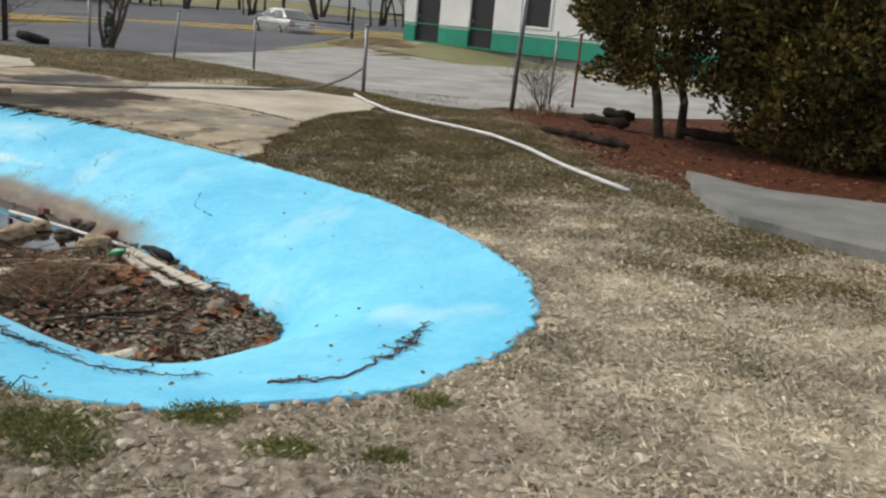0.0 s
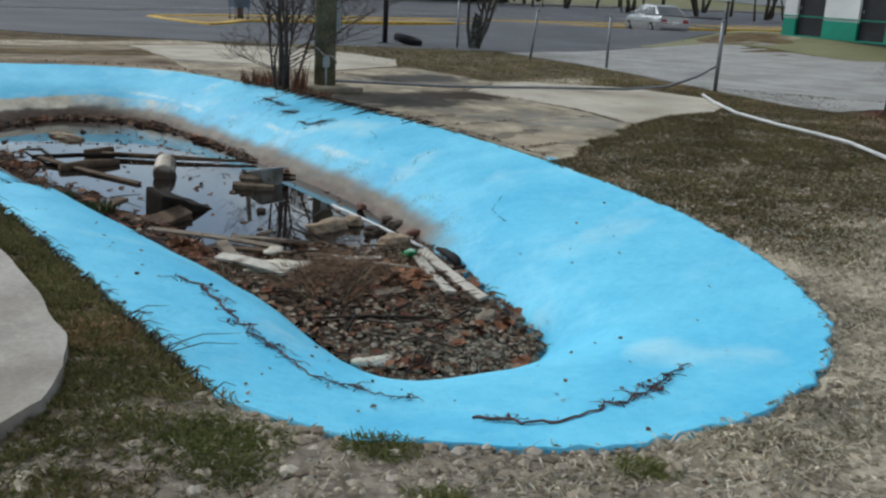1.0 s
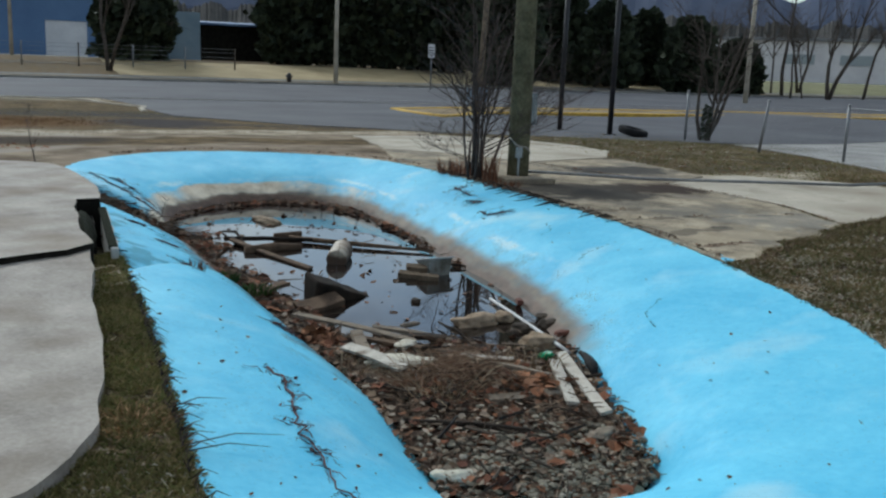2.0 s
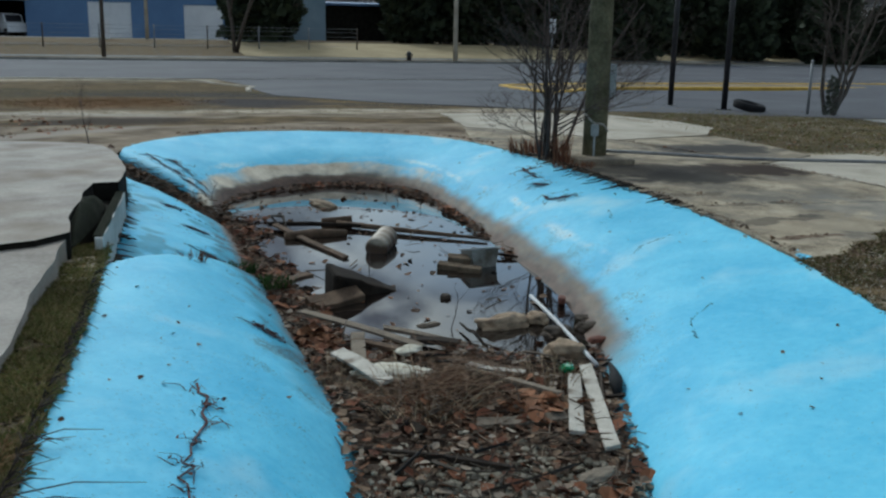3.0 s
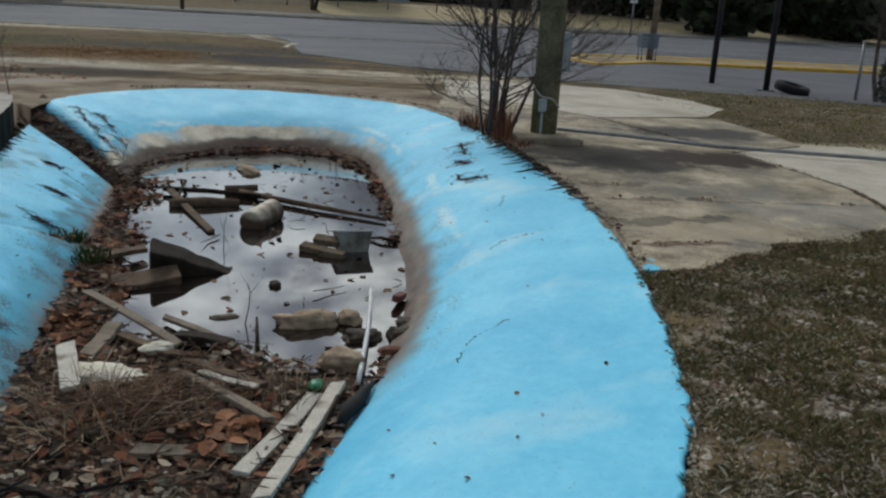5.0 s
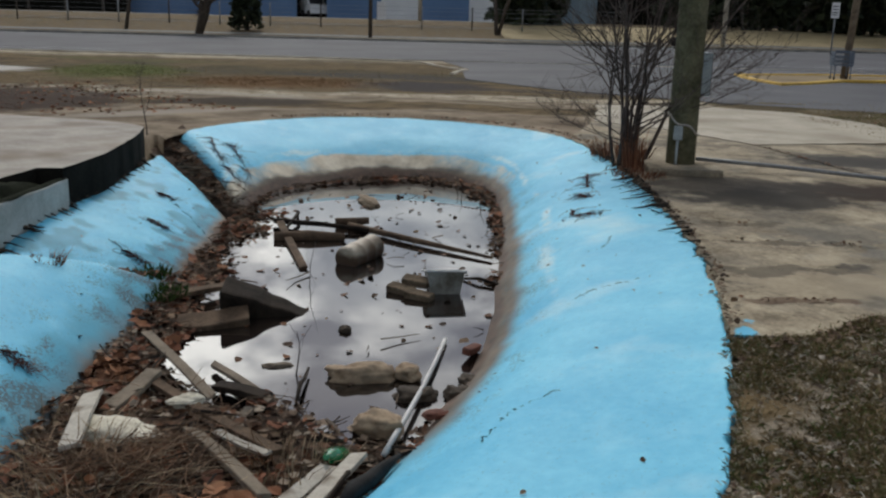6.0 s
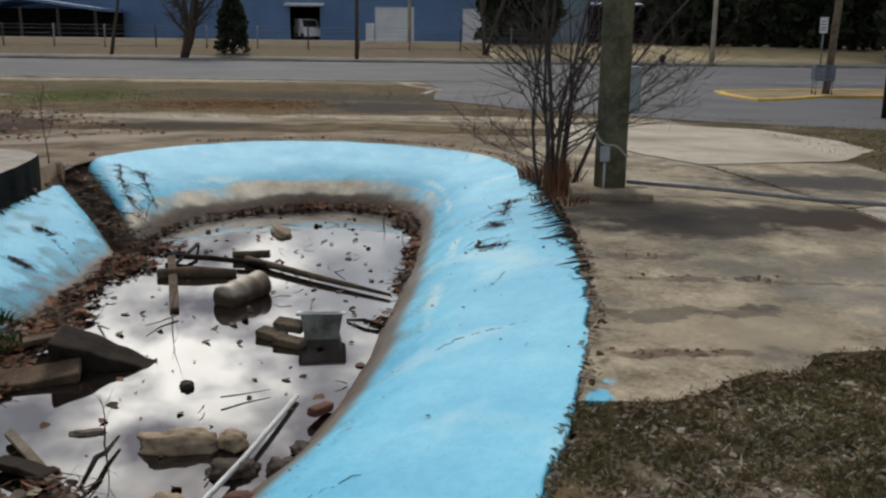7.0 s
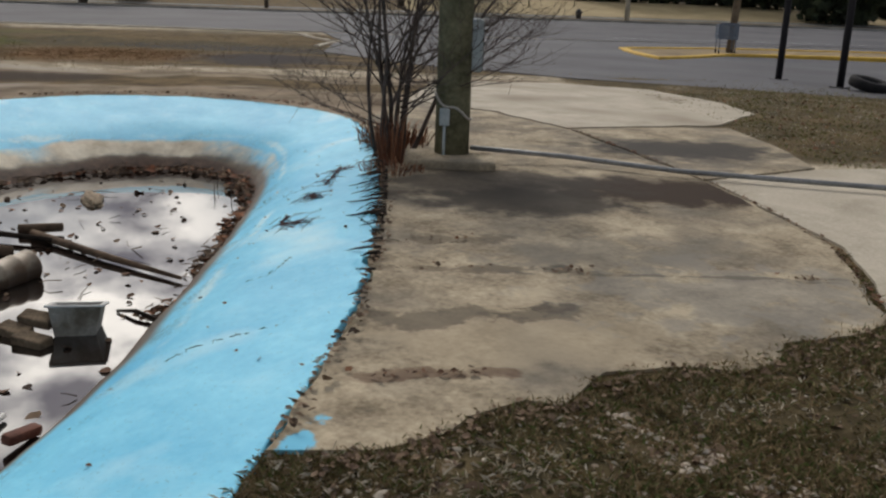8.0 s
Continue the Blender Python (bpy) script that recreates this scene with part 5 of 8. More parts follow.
# long steel rail lying from the pole to the fence
rail = tagged(tube("fence_rail", [(PX + 0.12, PY + 0.12, 0.13), (-3.4, 15.74, 0.08), (-2.45, 16.14, 0.06), (-1.68, 16.62, 0.06), (-1.04, 17.04, 0.06), (0.2, 17.75, 0.06), (0.9, 18.3, 0.1), (1.4, 18.8, 0.26), (1.75, 19.25, 0.44)], [0.023] * 9, MAT["galv"], None, 10), "bent galvanised fence rail lying on the ground", "fence rail")
white_hose = tagged(tube("pipe", [(1.50, 18.0, 0.04), (1.62, 17.0, 0.04), (1.86, 15.75, 0.04), (2.32, 14.74, 0.04), (2.72, 14.1, 0.04), (3.0, 13.55, 0.04), (3.2, 12.55, 0.04), (3.31, 11.25, 0.035), (3.46, 10.46, 0.03), (3.57, 9.88, 0.03)], [0.024] * 10, MAT["pvc"], None, 12), "long white plastic pipe lying on the grass", "pipe")


# ---- wire fence ----
def fence_post(at, height, rad, lean=(0, 0), name="fence_post", mat=None, label="grey galvanised fence post"):
    e = tagged(thing(name, (*at, ground_z(*at) - 0.05)), label, "fence post", group="fence posts")
    tube("post", [(0, 0, 0), (lean[0] * 0.5, lean[1] * 0.5, height / 2), (lean[0], lean[1], height)], [rad] * 3, mat or MAT["galv"], e, 12)
    v, f = lathe([(0, 0.0), (0, rad * 1.25), (0.03, rad * 1.2), (0.05, rad * 0.7), (0.06, 0.0)], 12)
    c = sheet("post_cap", v, f, mat or MAT["galv"], e, True)
    c.matrix_local = pose(lean[0], lean[1], height - 0.02, 0, -90, 0)
    return e


FENCE = [((1.78, 19.35), 1.28, 0.036, (0, 0)), ((-0.35, 23.2), 1.2, 0.03, (0, 0)), ((-2.25, 24.6), 1.2, 0.03, (0.12, 0)), ((-4.75, 28.1), 1.35, 0.035, (0, 0))]
for at, h, r, ln in FENCE:
    fence_post(at, h, r, ln)
fence_post((4.3, 17.6), 2.6, 0.045, (0.08, 0), label="tall grey galvanised fence post")
fence_post((6.1, 19.6), 1.5, 0.03, (0.02, 0), mat=MAT["brick"], label="rusty red steel fence post")
fence_post((5.7, 19.9), 1.5, 0.025, (0.02, 0))
wv, wf = [], []


def wire(a, b, r, sides=4):
    tv, tf = tube_rings([a, b], [r, r], sides, False)
    k = len(wv)
    wv.extend(tv)
    wf.extend(tuple(i + k for i in t) for t in tf)


for (a, *_), (b, *_) in zip(FENCE, FENCE[1:]):
    L = math.dist(a, b)
    n = int(L / 0.12)
    za, zb = ground_z(*a), ground_z(*b)
    P = lambda k, h: (a[0] + (b[0] - a[0]) * k, a[1] + (b[1] - a[1]) * k, za + (zb - za) * k + h)
    for i in range(-8, n):
        k0, k1 = i / n, (i + 8) / n
        lo0, hi0 = max(0.0, k0), min(1.0, k1)
        wire(P(lo0, 1.1 * (lo0 - k0) / (k1 - k0)), P(hi0, 1.1 * (hi0 - k0) / (k1 - k0)), 0.0016, 3)
        wire(P(lo0, 1.1 - 1.1 * (lo0 - k0) / (k1 - k0)), P(hi0, 1.1 - 1.1 * (hi0 - k0) / (k1 - k0)), 0.0016, 3)
tagged(sheet("chain_link_mesh", wv, wf, MAT["galv"]), "thin grey chain-link wire mesh between posts", "fence mesh", kind="stuff")
for (a, ha, *_), (b, hb, *_) in zip(FENCE[:2], FENCE[1:2]):
    tagged(tube("top_rail", [(*a, ground_z(*a) + 1.1), (*b, ground_z(*b) + 1.1)], [0.012, 0.012], MAT["galv"], None, 8), "thin galvanised top rail of the wire fence", "fence rail")

for at, h in (((-6.87, 28.1), 5.2), ((-8.65, 28.85), 5.2)):
    e = tagged(thing("steel_post", (*at, ground_z(*at) - 0.05)), "tall thin black painted steel post", "post", group="black posts")
    tube("post", [(0, 0, 0), (0.02, 0, h)], [0.075, 0.07], MAT["black_metal"], e, 14)
    part("base_plate", box((0, 0, 0.06), (0.3, 0.3, 0.03), bevel=0.005), MAT["black_metal"], e)

# half-sunk tyre
tyre = tagged(thing("tyre", (-6.1, 27.75, ground_z(-6.1, 27.75) + 0.12)), "old black tyre lying half sunk in grass", "tyre")
v, f = [], []
for i in range(36):
    a = 2 * math.pi * i / 36
    for j in range(12):
        b_ = 2 * math.pi * j / 12
        rr = 0.30 + 0.11 * math.copysign(abs(math.cos(b_)) ** 0.6, math.cos(b_)) * (1 + 0.04 * (i % 2))
        v.append((rr * math.cos(a), rr * math.sin(a), 0.10 * math.copysign(abs(math.sin(b_)) ** 0.6, math.sin(b_))))
for i in range(36):
    for j in range(12):
        f.append((i * 12 + j, ((i + 1) % 36) * 12 + j, ((i + 1) % 36) * 12 + (j + 1) % 12, i * 12 + (j + 1) % 12))
ty = sheet("tyre_tread", v, f, MAT["rubber"], tyre, True)
ty.matrix_local = pose(0, 0, 0.02, 4, 12, 20)


# ---- woody plants ----
def branches(rnd, v, f, p, d, length, rad, depth, spread, up, sides=5, kids=(3, 5)):
    """Adds one limb and, recursively, its side shoots."""
    n = 5 if depth else 3
    pts, rads, q, dd = [p], [rad], p.copy(), d.copy()
    for k in range(n):
        dd = (dd + Vector((rnd.gauss(0, 0.11), rnd.gauss(0, 0.11), rnd.gauss(0, 0.06) + up))).normalized()
        q = q + dd * (length / n)
        pts.append(q)
        rads.append(rad * (1 - 0.75 * (k + 1) / n))
    tv, tf = tube_rings(pts, rads, sides)
    b = len(v)
    v.extend(tv)
    f.extend(tuple(i + b for i in t) for t in tf)
    if depth:
        for _ in range(rnd.randint(*kids)):
            k = rnd.uniform(0.25, 0.95)
            i = min(int(k * n), n - 1)
            base = pts[i].lerp(pts[i + 1], k * n - i)
            side = Vector((rnd.gauss(0, 1), rnd.gauss(0, 1), rnd.gauss(0.25, 0.5))).normalized()
            nd = (dd * (1 - spread) + side * spread).normalized()
            branches(rnd, v, f, base, nd, length * rnd.uniform(0.35, 0.6), max(rads[i] * 0.55, 0.0022), depth - 1, spread, up, max(3, sides - 1), kids)


MAT["twig_bark"] = material("grey_brown_twig_bark", (0.035, 0.025, 0.022), (0.11, 0.085, 0.075), 10, 0.95, 0.3, 60)
rnd = random.Random(11)
shrub = tagged(thing("bare_shrub", (-4.62, 14.74, 0.0)), "leafless many-stemmed shrub beside the utility pole", "shrub")
for k in range(11):
    v, f = [], []
    a = rnd.uniform(0, 6.28)
    o = Vector((0.24 * math.cos(a) * rnd.random(), 0.24 * math.sin(a) * rnd.random(), -0.03))
    lean = rnd.uniform(0.02, 0.16)
    branches(rnd, v, f, o, Vector((math.cos(a) * lean, math.sin(a) * lean, 1)).normalized(), rnd.uniform(1.7, 2.6), rnd.uniform(0.014, 0.026), 2, 0.55, 0.05, 6, (5, 8))
    sheet("stem", v, f, MAT["twig_bark"], shrub, True)
for k in range(11):
    v, f = [], []
    a = radians(-20 + 100 * (k - 3) / 7) if k > 2 else radians(215 + 20 * k)
    branches(rnd, v, f, Vector((0.05, 0.0, 0.15 + 0.05 * k)), Vector((math.cos(a), math.sin(a), 0.42 if k < 3 else 0.55)).normalized(), rnd.uniform(1.1, 1.7) * (0.75 if k < 3 else 1.0), 0.009, 2, 0.6, 0.05, 5, (6, 9))
    sheet("stem", v, f, MAT["twig_bark"], shrub, True)


def tuft(name, at, count, height, lean, mat, label, seed, width=0.006, radius=0.12, category="weeds"):
    r, v, f = random.Random(seed), [], []
    for _ in range(count):
        a, k = r.uniform(0, 6.28), r.random() ** 0.5
        x, y = radius * k * math.cos(a), radius * k * math.sin(a)
        h, b = height * r.uniform(0.4, 1.0), r.uniform(0, 6.28)
        t = Vector((math.cos(a + r.gauss(0, 0.8)), math.sin(a + r.gauss(0, 0.8)), 0)) * lean * h * r.uniform(0.3, 1.4)
        w = Vector((math.cos(b), math.sin(b), 0)) * width
        i = len(v)
        base = Vector((x, y, -0.02))
        mid = base + Vector((0, 0, h * 0.6)) + t * 0.4
        tip = base + Vector((0, 0, h * r.uniform(0.7, 1))) + t
        v.extend([base - w, base + w, mid + w * 0.7, mid - w * 0.7, tip])
        f.extend([(i, i + 1, i + 2, i + 3), (i + 3, i + 2, i + 4)])
    ob = sheet(name, v, f, mat)
    ob.matrix_world = pose(*at)
    return tagged(ob, label, category)


MAT["dry_stalk"] = scatter_mat("dry_stalks", [(0.17, 0.10, 0.06), (0.32, 0.22, 0.13), (0.48, 0.38, 0.25)])
MAT["rust_stalk"] = scatter_mat("rusty_stalks", [(0.08, 0.035, 0.024), (0.22, 0.09, 0.05), (0.36, 0.17, 0.09)])
tuft("dead_weeds", (-4.3, 14.42, 0.02), 110, 0.55, 0.15, MAT["rust_stalk"], "rust-brown dead weeds at the shrub's foot", 1, 0.005, 0.12)
tuft("dead_weeds", (-4.0, 14.2, 0.02), 150, 0.12, 0.8, MAT["rust_stalk"], "low rust-brown dead weeds by the blue rim", 2, 0.005, 0.28)
tuft("dead_weeds", (-5.1, 15.1, 0.02), 200, 0.3, 0.5, MAT["rust_stalk"], "low dark dead weeds behind the rim", 3, 0.008, 0.35)
tuft("dead_grass", (-1.62, 7.78, -0.58), 240, 0.30, 1.5, MAT["dry_stalk"], "dead tangled grass clump in the pond debris", 4, 0.004, 0.28, "grass")
tuft("dead_grass", (-2.35, 7.78, -0.60), 90, 0.22, 0.9, MAT["dry_stalk"], "small dead grass clump in the pond debris", 5, 0.004, 0.2, "grass")
tuft("dead_grass", (-1.3, 8.6, -0.60), 110, 0.25, 1.0, MAT["dry_stalk"], "thin dead grass among leaves in the pond", 6, 0.004, 0.25, "grass")
MAT["orange_stalk"] = scatter_mat("orange_straw", [(0.20, 0.11, 0.05), (0.34, 0.20, 0.09), (0.45, 0.30, 0.15)])
tuft("dead_grass", (-1.82, 5.22, 0.0), 420, 0.07, 1.4, MAT["orange_stalk"], "flattened orange-brown dead grass in the mossy strip", 73, 0.004, 0.17, "grass")
tuft("green_weeds", (-4.75, 9.25, -0.50), 160, 0.10, 0.8, scatter_mat("green_weed", [(0.02, 0.05, 0.01), (0.06, 0.11, 0.02)]), "small green weeds in the shell's seam", 7, 0.008, 0.16)
tuft("green_weeds", (-4.3, 9.18, -0.53), 160, 0.08, 0.8, bpy.data.materials["green_weed"], "small green weeds at the seam's foot", 71, 0.008, 0.2)
tuft("dead_weeds", (-4.35, 8.35, -0.22), 90, 0.16, 0.6, MAT["rust_stalk"], "rusty dead weeds growing from the shell joint", 72, 0.006, 0.12)
for k, (x, y, h) in enumerate(((-6.15, 13.85, 0.30), (-6.6, 13.9, 0.2), (-7.0, 14.15, 0.18), (-2.5, 9.35, 0.35), (-4.2, 10.4, 0.35), (-7.7, 11.45, 0.45))):
    v, f = [], []
    branches(random.Random(40 + k), v, f, Vector((0, 0, 0)), Vector((0.1, 0, 1)).normalized(), h, 0.006, 1, 0.6, 0.02, 4, (3, 5))
    ob = sheet("dead_weed", v, f, MAT["twig_bark"], None, True)
    ob.matrix_world = pose(x, y, WATER - 0.02)
    tagged(ob, "thin dead weed stem standing in the pond edge", "weeds", group="dead weeds")
v, f = [], []
branches(random.Random(61), v, f, Vector((0, 0, 0)), Vector((0.05, 0, 1)).normalized(), 0.75, 0.010, 2, 0.6, 0.02, 5, (4, 6))
ob = sheet("sapling", v, f, MAT["twig_bark"], None, True)
ob.matrix_world = pose(-9.4, 10.95, -0.05)
tagged(ob, "thin leafless sapling at the slab's end", "sapling")


def evergreen(name, at, height, radius, low, mat, count, label, seed, stems=((0, 0, 0.1),), leaf=0.10, shape=1.0, flat=0.25):
    """Trunks with limbs, and a crown of many small sprays with an uneven outline."""
    r = np.random.default_rng(seed)
    e = tagged(thing(name, at), label, "tree")
    rr = random.Random(seed)
    for x, y, rad in stems:
        v, f = [], []
        branches(rr, v, f, Vector((x, y, -0.1)), Vector((rr.gauss(0, 0.08), rr.gauss(0, 0.08), 1)).normalized(), height * 0.75, rad, 2, 0.6, 0.03, 7, (6, 9))
        sheet("trunk", v, f, MAT["bark"], e, True)
    n = count
    t = r.random(n) ** 0.8
    ang = r.uniform(0, 2 * np.pi, n)
    prof_ = radius * np.clip(np.sin(np.pi * np.clip(t * 0.86 + 0.14, 0, 1)) ** 0.55 * (1 - shape * 0.75 * t) + 0.08, 0.05, None)
    bump_ = np.array([0.70 + 0.55 * noise.noise(Vector((math.cos(a) * 1.7, math.sin(a) * 1.7, q * height * 0.9 + seed))) + 0.25 * noise.noise(Vector((math.cos(a) * 4.5, math.sin(a) * 4.5, q * height * 2.4 + seed))) for a, q in zip(ang, t)])
    k = prof_ * bump_ * (1 - 0.55 * r.random(n) ** 2.2)
    c = np.stack([k * np.cos(ang), k * np.sin(ang), low + t * (height - low)], 1)
    out = np.stack([np.cos(ang), np.sin(ang), r.normal(0.35, 0.4, n)], 1) + r.normal(0, 0.45, (n, 3))
    out /= np.linalg.norm(out, axis=1)[:, None]
    side = np.cross(out, r.normal(0, 1, (n, 3)))
    side /= np.linalg.norm(side, axis=1)[:, None]
    L, w = (leaf * r.uniform(0.6, 1.5, n))[:, None], (leaf * flat * r.uniform(0.7, 1.4, n))[:, None]
    verts = np.stack([c - side * w * 0.4, c + out * L * 0.5 - side * w, c + out * L, c + out * L * 0.5 + side * w], 1).reshape(-1, 3)
    faces = np.arange(4 * n).reshape(-1, 4)
    sheet("crown", verts.tolist(), faces.tolist(), mat, e)
    return e


MAT["juniper"] = scatter_mat("olive_juniper_sprays", [(0.022, 0.020, 0.008), (0.085, 0.070, 0.020), (0.21, 0.155, 0.042), (0.045, 0.042, 0.013)], 0.8)
# far cedar greens are lifted, with distance haze mixed into the colour
MAT["dark_cedar"] = scatter_mat("hazed_dark_cedar_sprays", [(0.018, 0.026, 0.017), (0.042, 0.055, 0.032), (0.06, 0.075, 0.043)], 0.85)
MAT["green_cedar"] = scatter_mat("green_cedar_sprays", [(0.014, 0.024, 0.009), (0.036, 0.058, 0.02), (0.055, 0.08, 0.028)], 0.85)
evergreen("juniper_tree", (6.1, 15.1, 0.0), 4.4, 2.3, 0.75, MAT["juniper"], 44000, "olive-green juniper with bare twin trunks in red mulch", 3, ((0, 0, 0.09), (0.42, 0.15, 0.08)), 0.105, 0.5, 0.24)
evergreen("juniper_tree", (7.7, 13.0, 0.0), 4.6, 2.1, 0.05, MAT["juniper"], 46000, "olive-green juniper branching down to the mulch", 4, ((0, 0, 0.10),), 0.105, 0.45, 0.24)
evergreen("cedar_tree", (9.3, 11.9, 0.0), 5.2, 2.1, -0.3, MAT["green_cedar"], 34000, "dark green cedar with dense foliage", 5, ((0, 0, 0.11),), 0.11, 0.4, 0.24)
evergreen("cedar_tree", (10.0, 15.5, 0.0), 5.5, 2.2, 0.05, MAT["green_cedar"], 26000, "dark green cedar behind olive junipers", 6, ((0, 0, 0.11),), 0.13, 0.4)
def rough_log(p0, p1, r0, seed):
    """A broken, knotty length of dead wood."""
    r = random.Random(seed)
    a, b = Vector(p0), Vector(p1)
    pts = [a.lerp(b, k / 8) + Vector((r.gauss(0, 0.02), r.gauss(0, 0.02), abs(r.gauss(0, 0.012)))) for k in range(9)]
    tv, tf = tube_rings(pts, [r0 * r.uniform(0.65, 1.2) * (0.6 if k in (0, 8) else 1) for k in range(9)], 9)
    return tagged(sheet("log", tv, tf, MAT["dark_wood"], None, True), "dark rotting log lying on red mulch", "log", group="logs on mulch")


for k, (p0, p1, r0) in enumerate((((4.0, 14.6, 0.05), (4.45, 13.75, 0.05), 0.05), ((4.35, 13.95, 0.06), (4.85, 13.1, 0.05), 0.06), ((5.2, 16.3, 0.10), (5.75, 15.6, 0.09), 0.09), ((5.4, 16.0, 0.24), (5.9, 15.7, 0.2), 0.08), ((6.4, 15.0, 0.10), (7.4, 14.2, 0.09), 0.10))):
    rough_log(p0, p1, r0, 300 + k)
grey = slab("pavement_grey", [(4.75, 11.1), (4.42, 10.2), (4.18, 9.3), (4.12, 8.6), (4.45, 7.95), (4.8, 7.45), (7.4, 6.0), (9.0, 8.6), (6.9, 9.4), (6.2, 9.68), (5.2, 10.12)], 0.16, MAT["grey_concrete"], top=lambda x, y: 0.09, ragged=0.06)
tagged(grey, "grey concrete slab end beside red mulch", "pavement", kind="structure")
brush = tagged(thing("brush_plant", (4.85, 17.6, 0.0)), "dry brown brush growing by a fence post", "shrub")
for k in range(16):
    v, f = [], []
    a = k * 0.7
    branches(random.Random(80 + k), v, f, Vector((0, 0, 0)), Vector((math.cos(a) * 0.5, math.sin(a) * 0.5, 1)).normalized(), 0.85, 0.008, 2, 0.6, 0.02, 4, (5, 7))
    sheet("stem", v, f, MAT["twig_bark"], brush)
tuft("dead_weeds", (4.85, 17.5, 0.0), 160, 0.3, 0.5, MAT["dry_stalk"], "dry brown weeds round the fence foot", 9, 0.006, 0.45)


def bare_tree(name, at, height, rad, label, seed, stems=1, depth=3, kids=(4, 6), spread=0.55, tip=0.0):
    e = tagged(thing(name, at), label, "tree")
    r = random.Random(seed)
    for k in range(stems):
        v, f = [], []
        a = r.uniform(0, 6.28)
        d = Vector((0.28 * math.cos(a) * (stems > 1), 0.28 * math.sin(a) * (stems > 1), 1)).normalized()
        branches(r, v, f, Vector((0.08 * math.cos(a) * (stems > 1), 0.08 * math.sin(a) * (stems > 1), -0.1)), d, height, rad, depth, spread, 0.05, 7, kids)
        sheet("trunk", v, f, MAT["bark"], e, True)
    return e


bare_tree("bare_tree", (-4.35, 28.6, ground_z(-4.35, 28.6)), 3.4, 0.06, "small dark leafless tree by the wire fence", 21, 4, 3, (4, 6), 0.6)
ivy = evergreen("ivy_bush", (-4.3, 28.5, ground_z(-4.3, 28.5)), 0.9, 0.16, 0.0, MAT["dark_cedar"], 260, "dark ivy round the small tree's foot", 55, ((0, 0, 0.05),), 0.10, 0.3, 0.5)
tagged(ivy, category="ivy")


# ---- lawn: blades, leaves and pebbles ----
def blades(name, places, height, width, mat, label, flatness=1.0):
    c = places
    n = len(c)
    a, b = rng.uniform(0, 2 * np.pi, n), rng.uniform(0, 2 * np.pi, n)
    h = height * rng.uniform(0.45, 1.35, n)
    lean = rng.uniform(0.3, 1.5, n) * flatness
    w = np.stack([np.cos(b), np.sin(b), np.zeros(n)], 1) * (width * rng.uniform(0.6, 1.3, n))[:, None]
    up = np.stack([np.cos(a) * lean, np.sin(a) * lean, np.ones(n)], 1)
    up *= (h / np.linalg.norm(up, axis=1))[:, None]
    droop = np.zeros((n, 3))
    droop[:, 2] = -0.18 * h * lean
    v = np.stack([c - w, c + w, c + up * 0.6 + w * 0.6, c + up + droop], 1).reshape(-1, 3)
    k = np.arange(n)[:, None] * 4
    f = np.concatenate([k + [0, 1, 2], k + [0, 2, 3]])
    me = bpy.data.meshes.new(name)
    me.from_pydata(v.tolist(), [], f.tolist())
    ob = new(name, me)
    me.materials.append(mat)
    return tagged(ob, label, "grass", kind="stuff")


OUT_POLY = [tuple(p) for p in outer[::6]]
HARD = [[(-4.5, 7.42), (-2.75, 5.83), (-2.28, 5.3), (-1.78, 4.82), (-1.5, 4.1), (-1.9, 3.2), (-3.5, 2.5), (-6.2, 4.6)], [(-4.3, 7.1), (-8.7, 10.7), (-12, 8.5), (-12, 3), (-6, 4.8)], run[::-1] + [(-0.1, 11.0), (0.1, 12.3), (0.4, 13.8), (-0.5, 15.0), (-2.25, 16.2), (-4.9, 17.5), (-8.0, 17.6)], [(0.45, 13.85), (0.9, 15.0), (1.5, 15.8), (1.75, 16.6), (1.5, 17.8), (0.4, 18.6), (-1.6, 18.3), (-2.2, 16.25), (-0.45, 15.05)], [(-2.27, 16.25), (-2.0, 17.7), (-4.0, 19.4), (-4.9, 17.55)], [(4.75, 11.1), (4.15, 9.2), (4.15, 8.5), (4.8, 7.45), (7.4, 6.0), (9.0, 8.6), (5.2, 10.1)]]


def in_poly_many(pts, X, Y):
    inside = np.zeros(X.shape, bool)
    j = len(pts) - 1
    for i in range(len(pts)):
        (xi, yi), (xj, yj) = pts[i], pts[j]
        cross = (yi > Y) != (yj > Y)
        inside ^= cross & (X < (xj - xi) * (Y - yi) / ((yj - yi) or 1e-9) + xi)
        j = i
    return inside


class Raster:
    """Ground cover sampled on a grid, so that many blades can be strewn fast."""
    def __init__(self, x0, x1, y0, y1, step):
        self.x0, self.y0, self.step = x0, y0, step
        xs, ys = np.arange(x0, x1, step), np.arange(y0, y1, step)
        self.cov = np.array([[(*cover(x, y), nz(x, y, 1.9, 11), nz(x, y, 6, 12)) for y in ys] for x in xs])

    def at(self, X, Y):
        i = np.clip(((X - self.x0) / self.step).astype(int), 0, self.cov.shape[0] - 1)
        j = np.clip(((Y - self.y0) / self.step).astype(int), 0, self.cov.shape[1] - 1)
        return self.cov[i, j].T


NEAR_R, FAR_R = Raster(-5, 9.5, 2, 20.5, 0.1), Raster(-34, -2, 8, 32, 0.3)


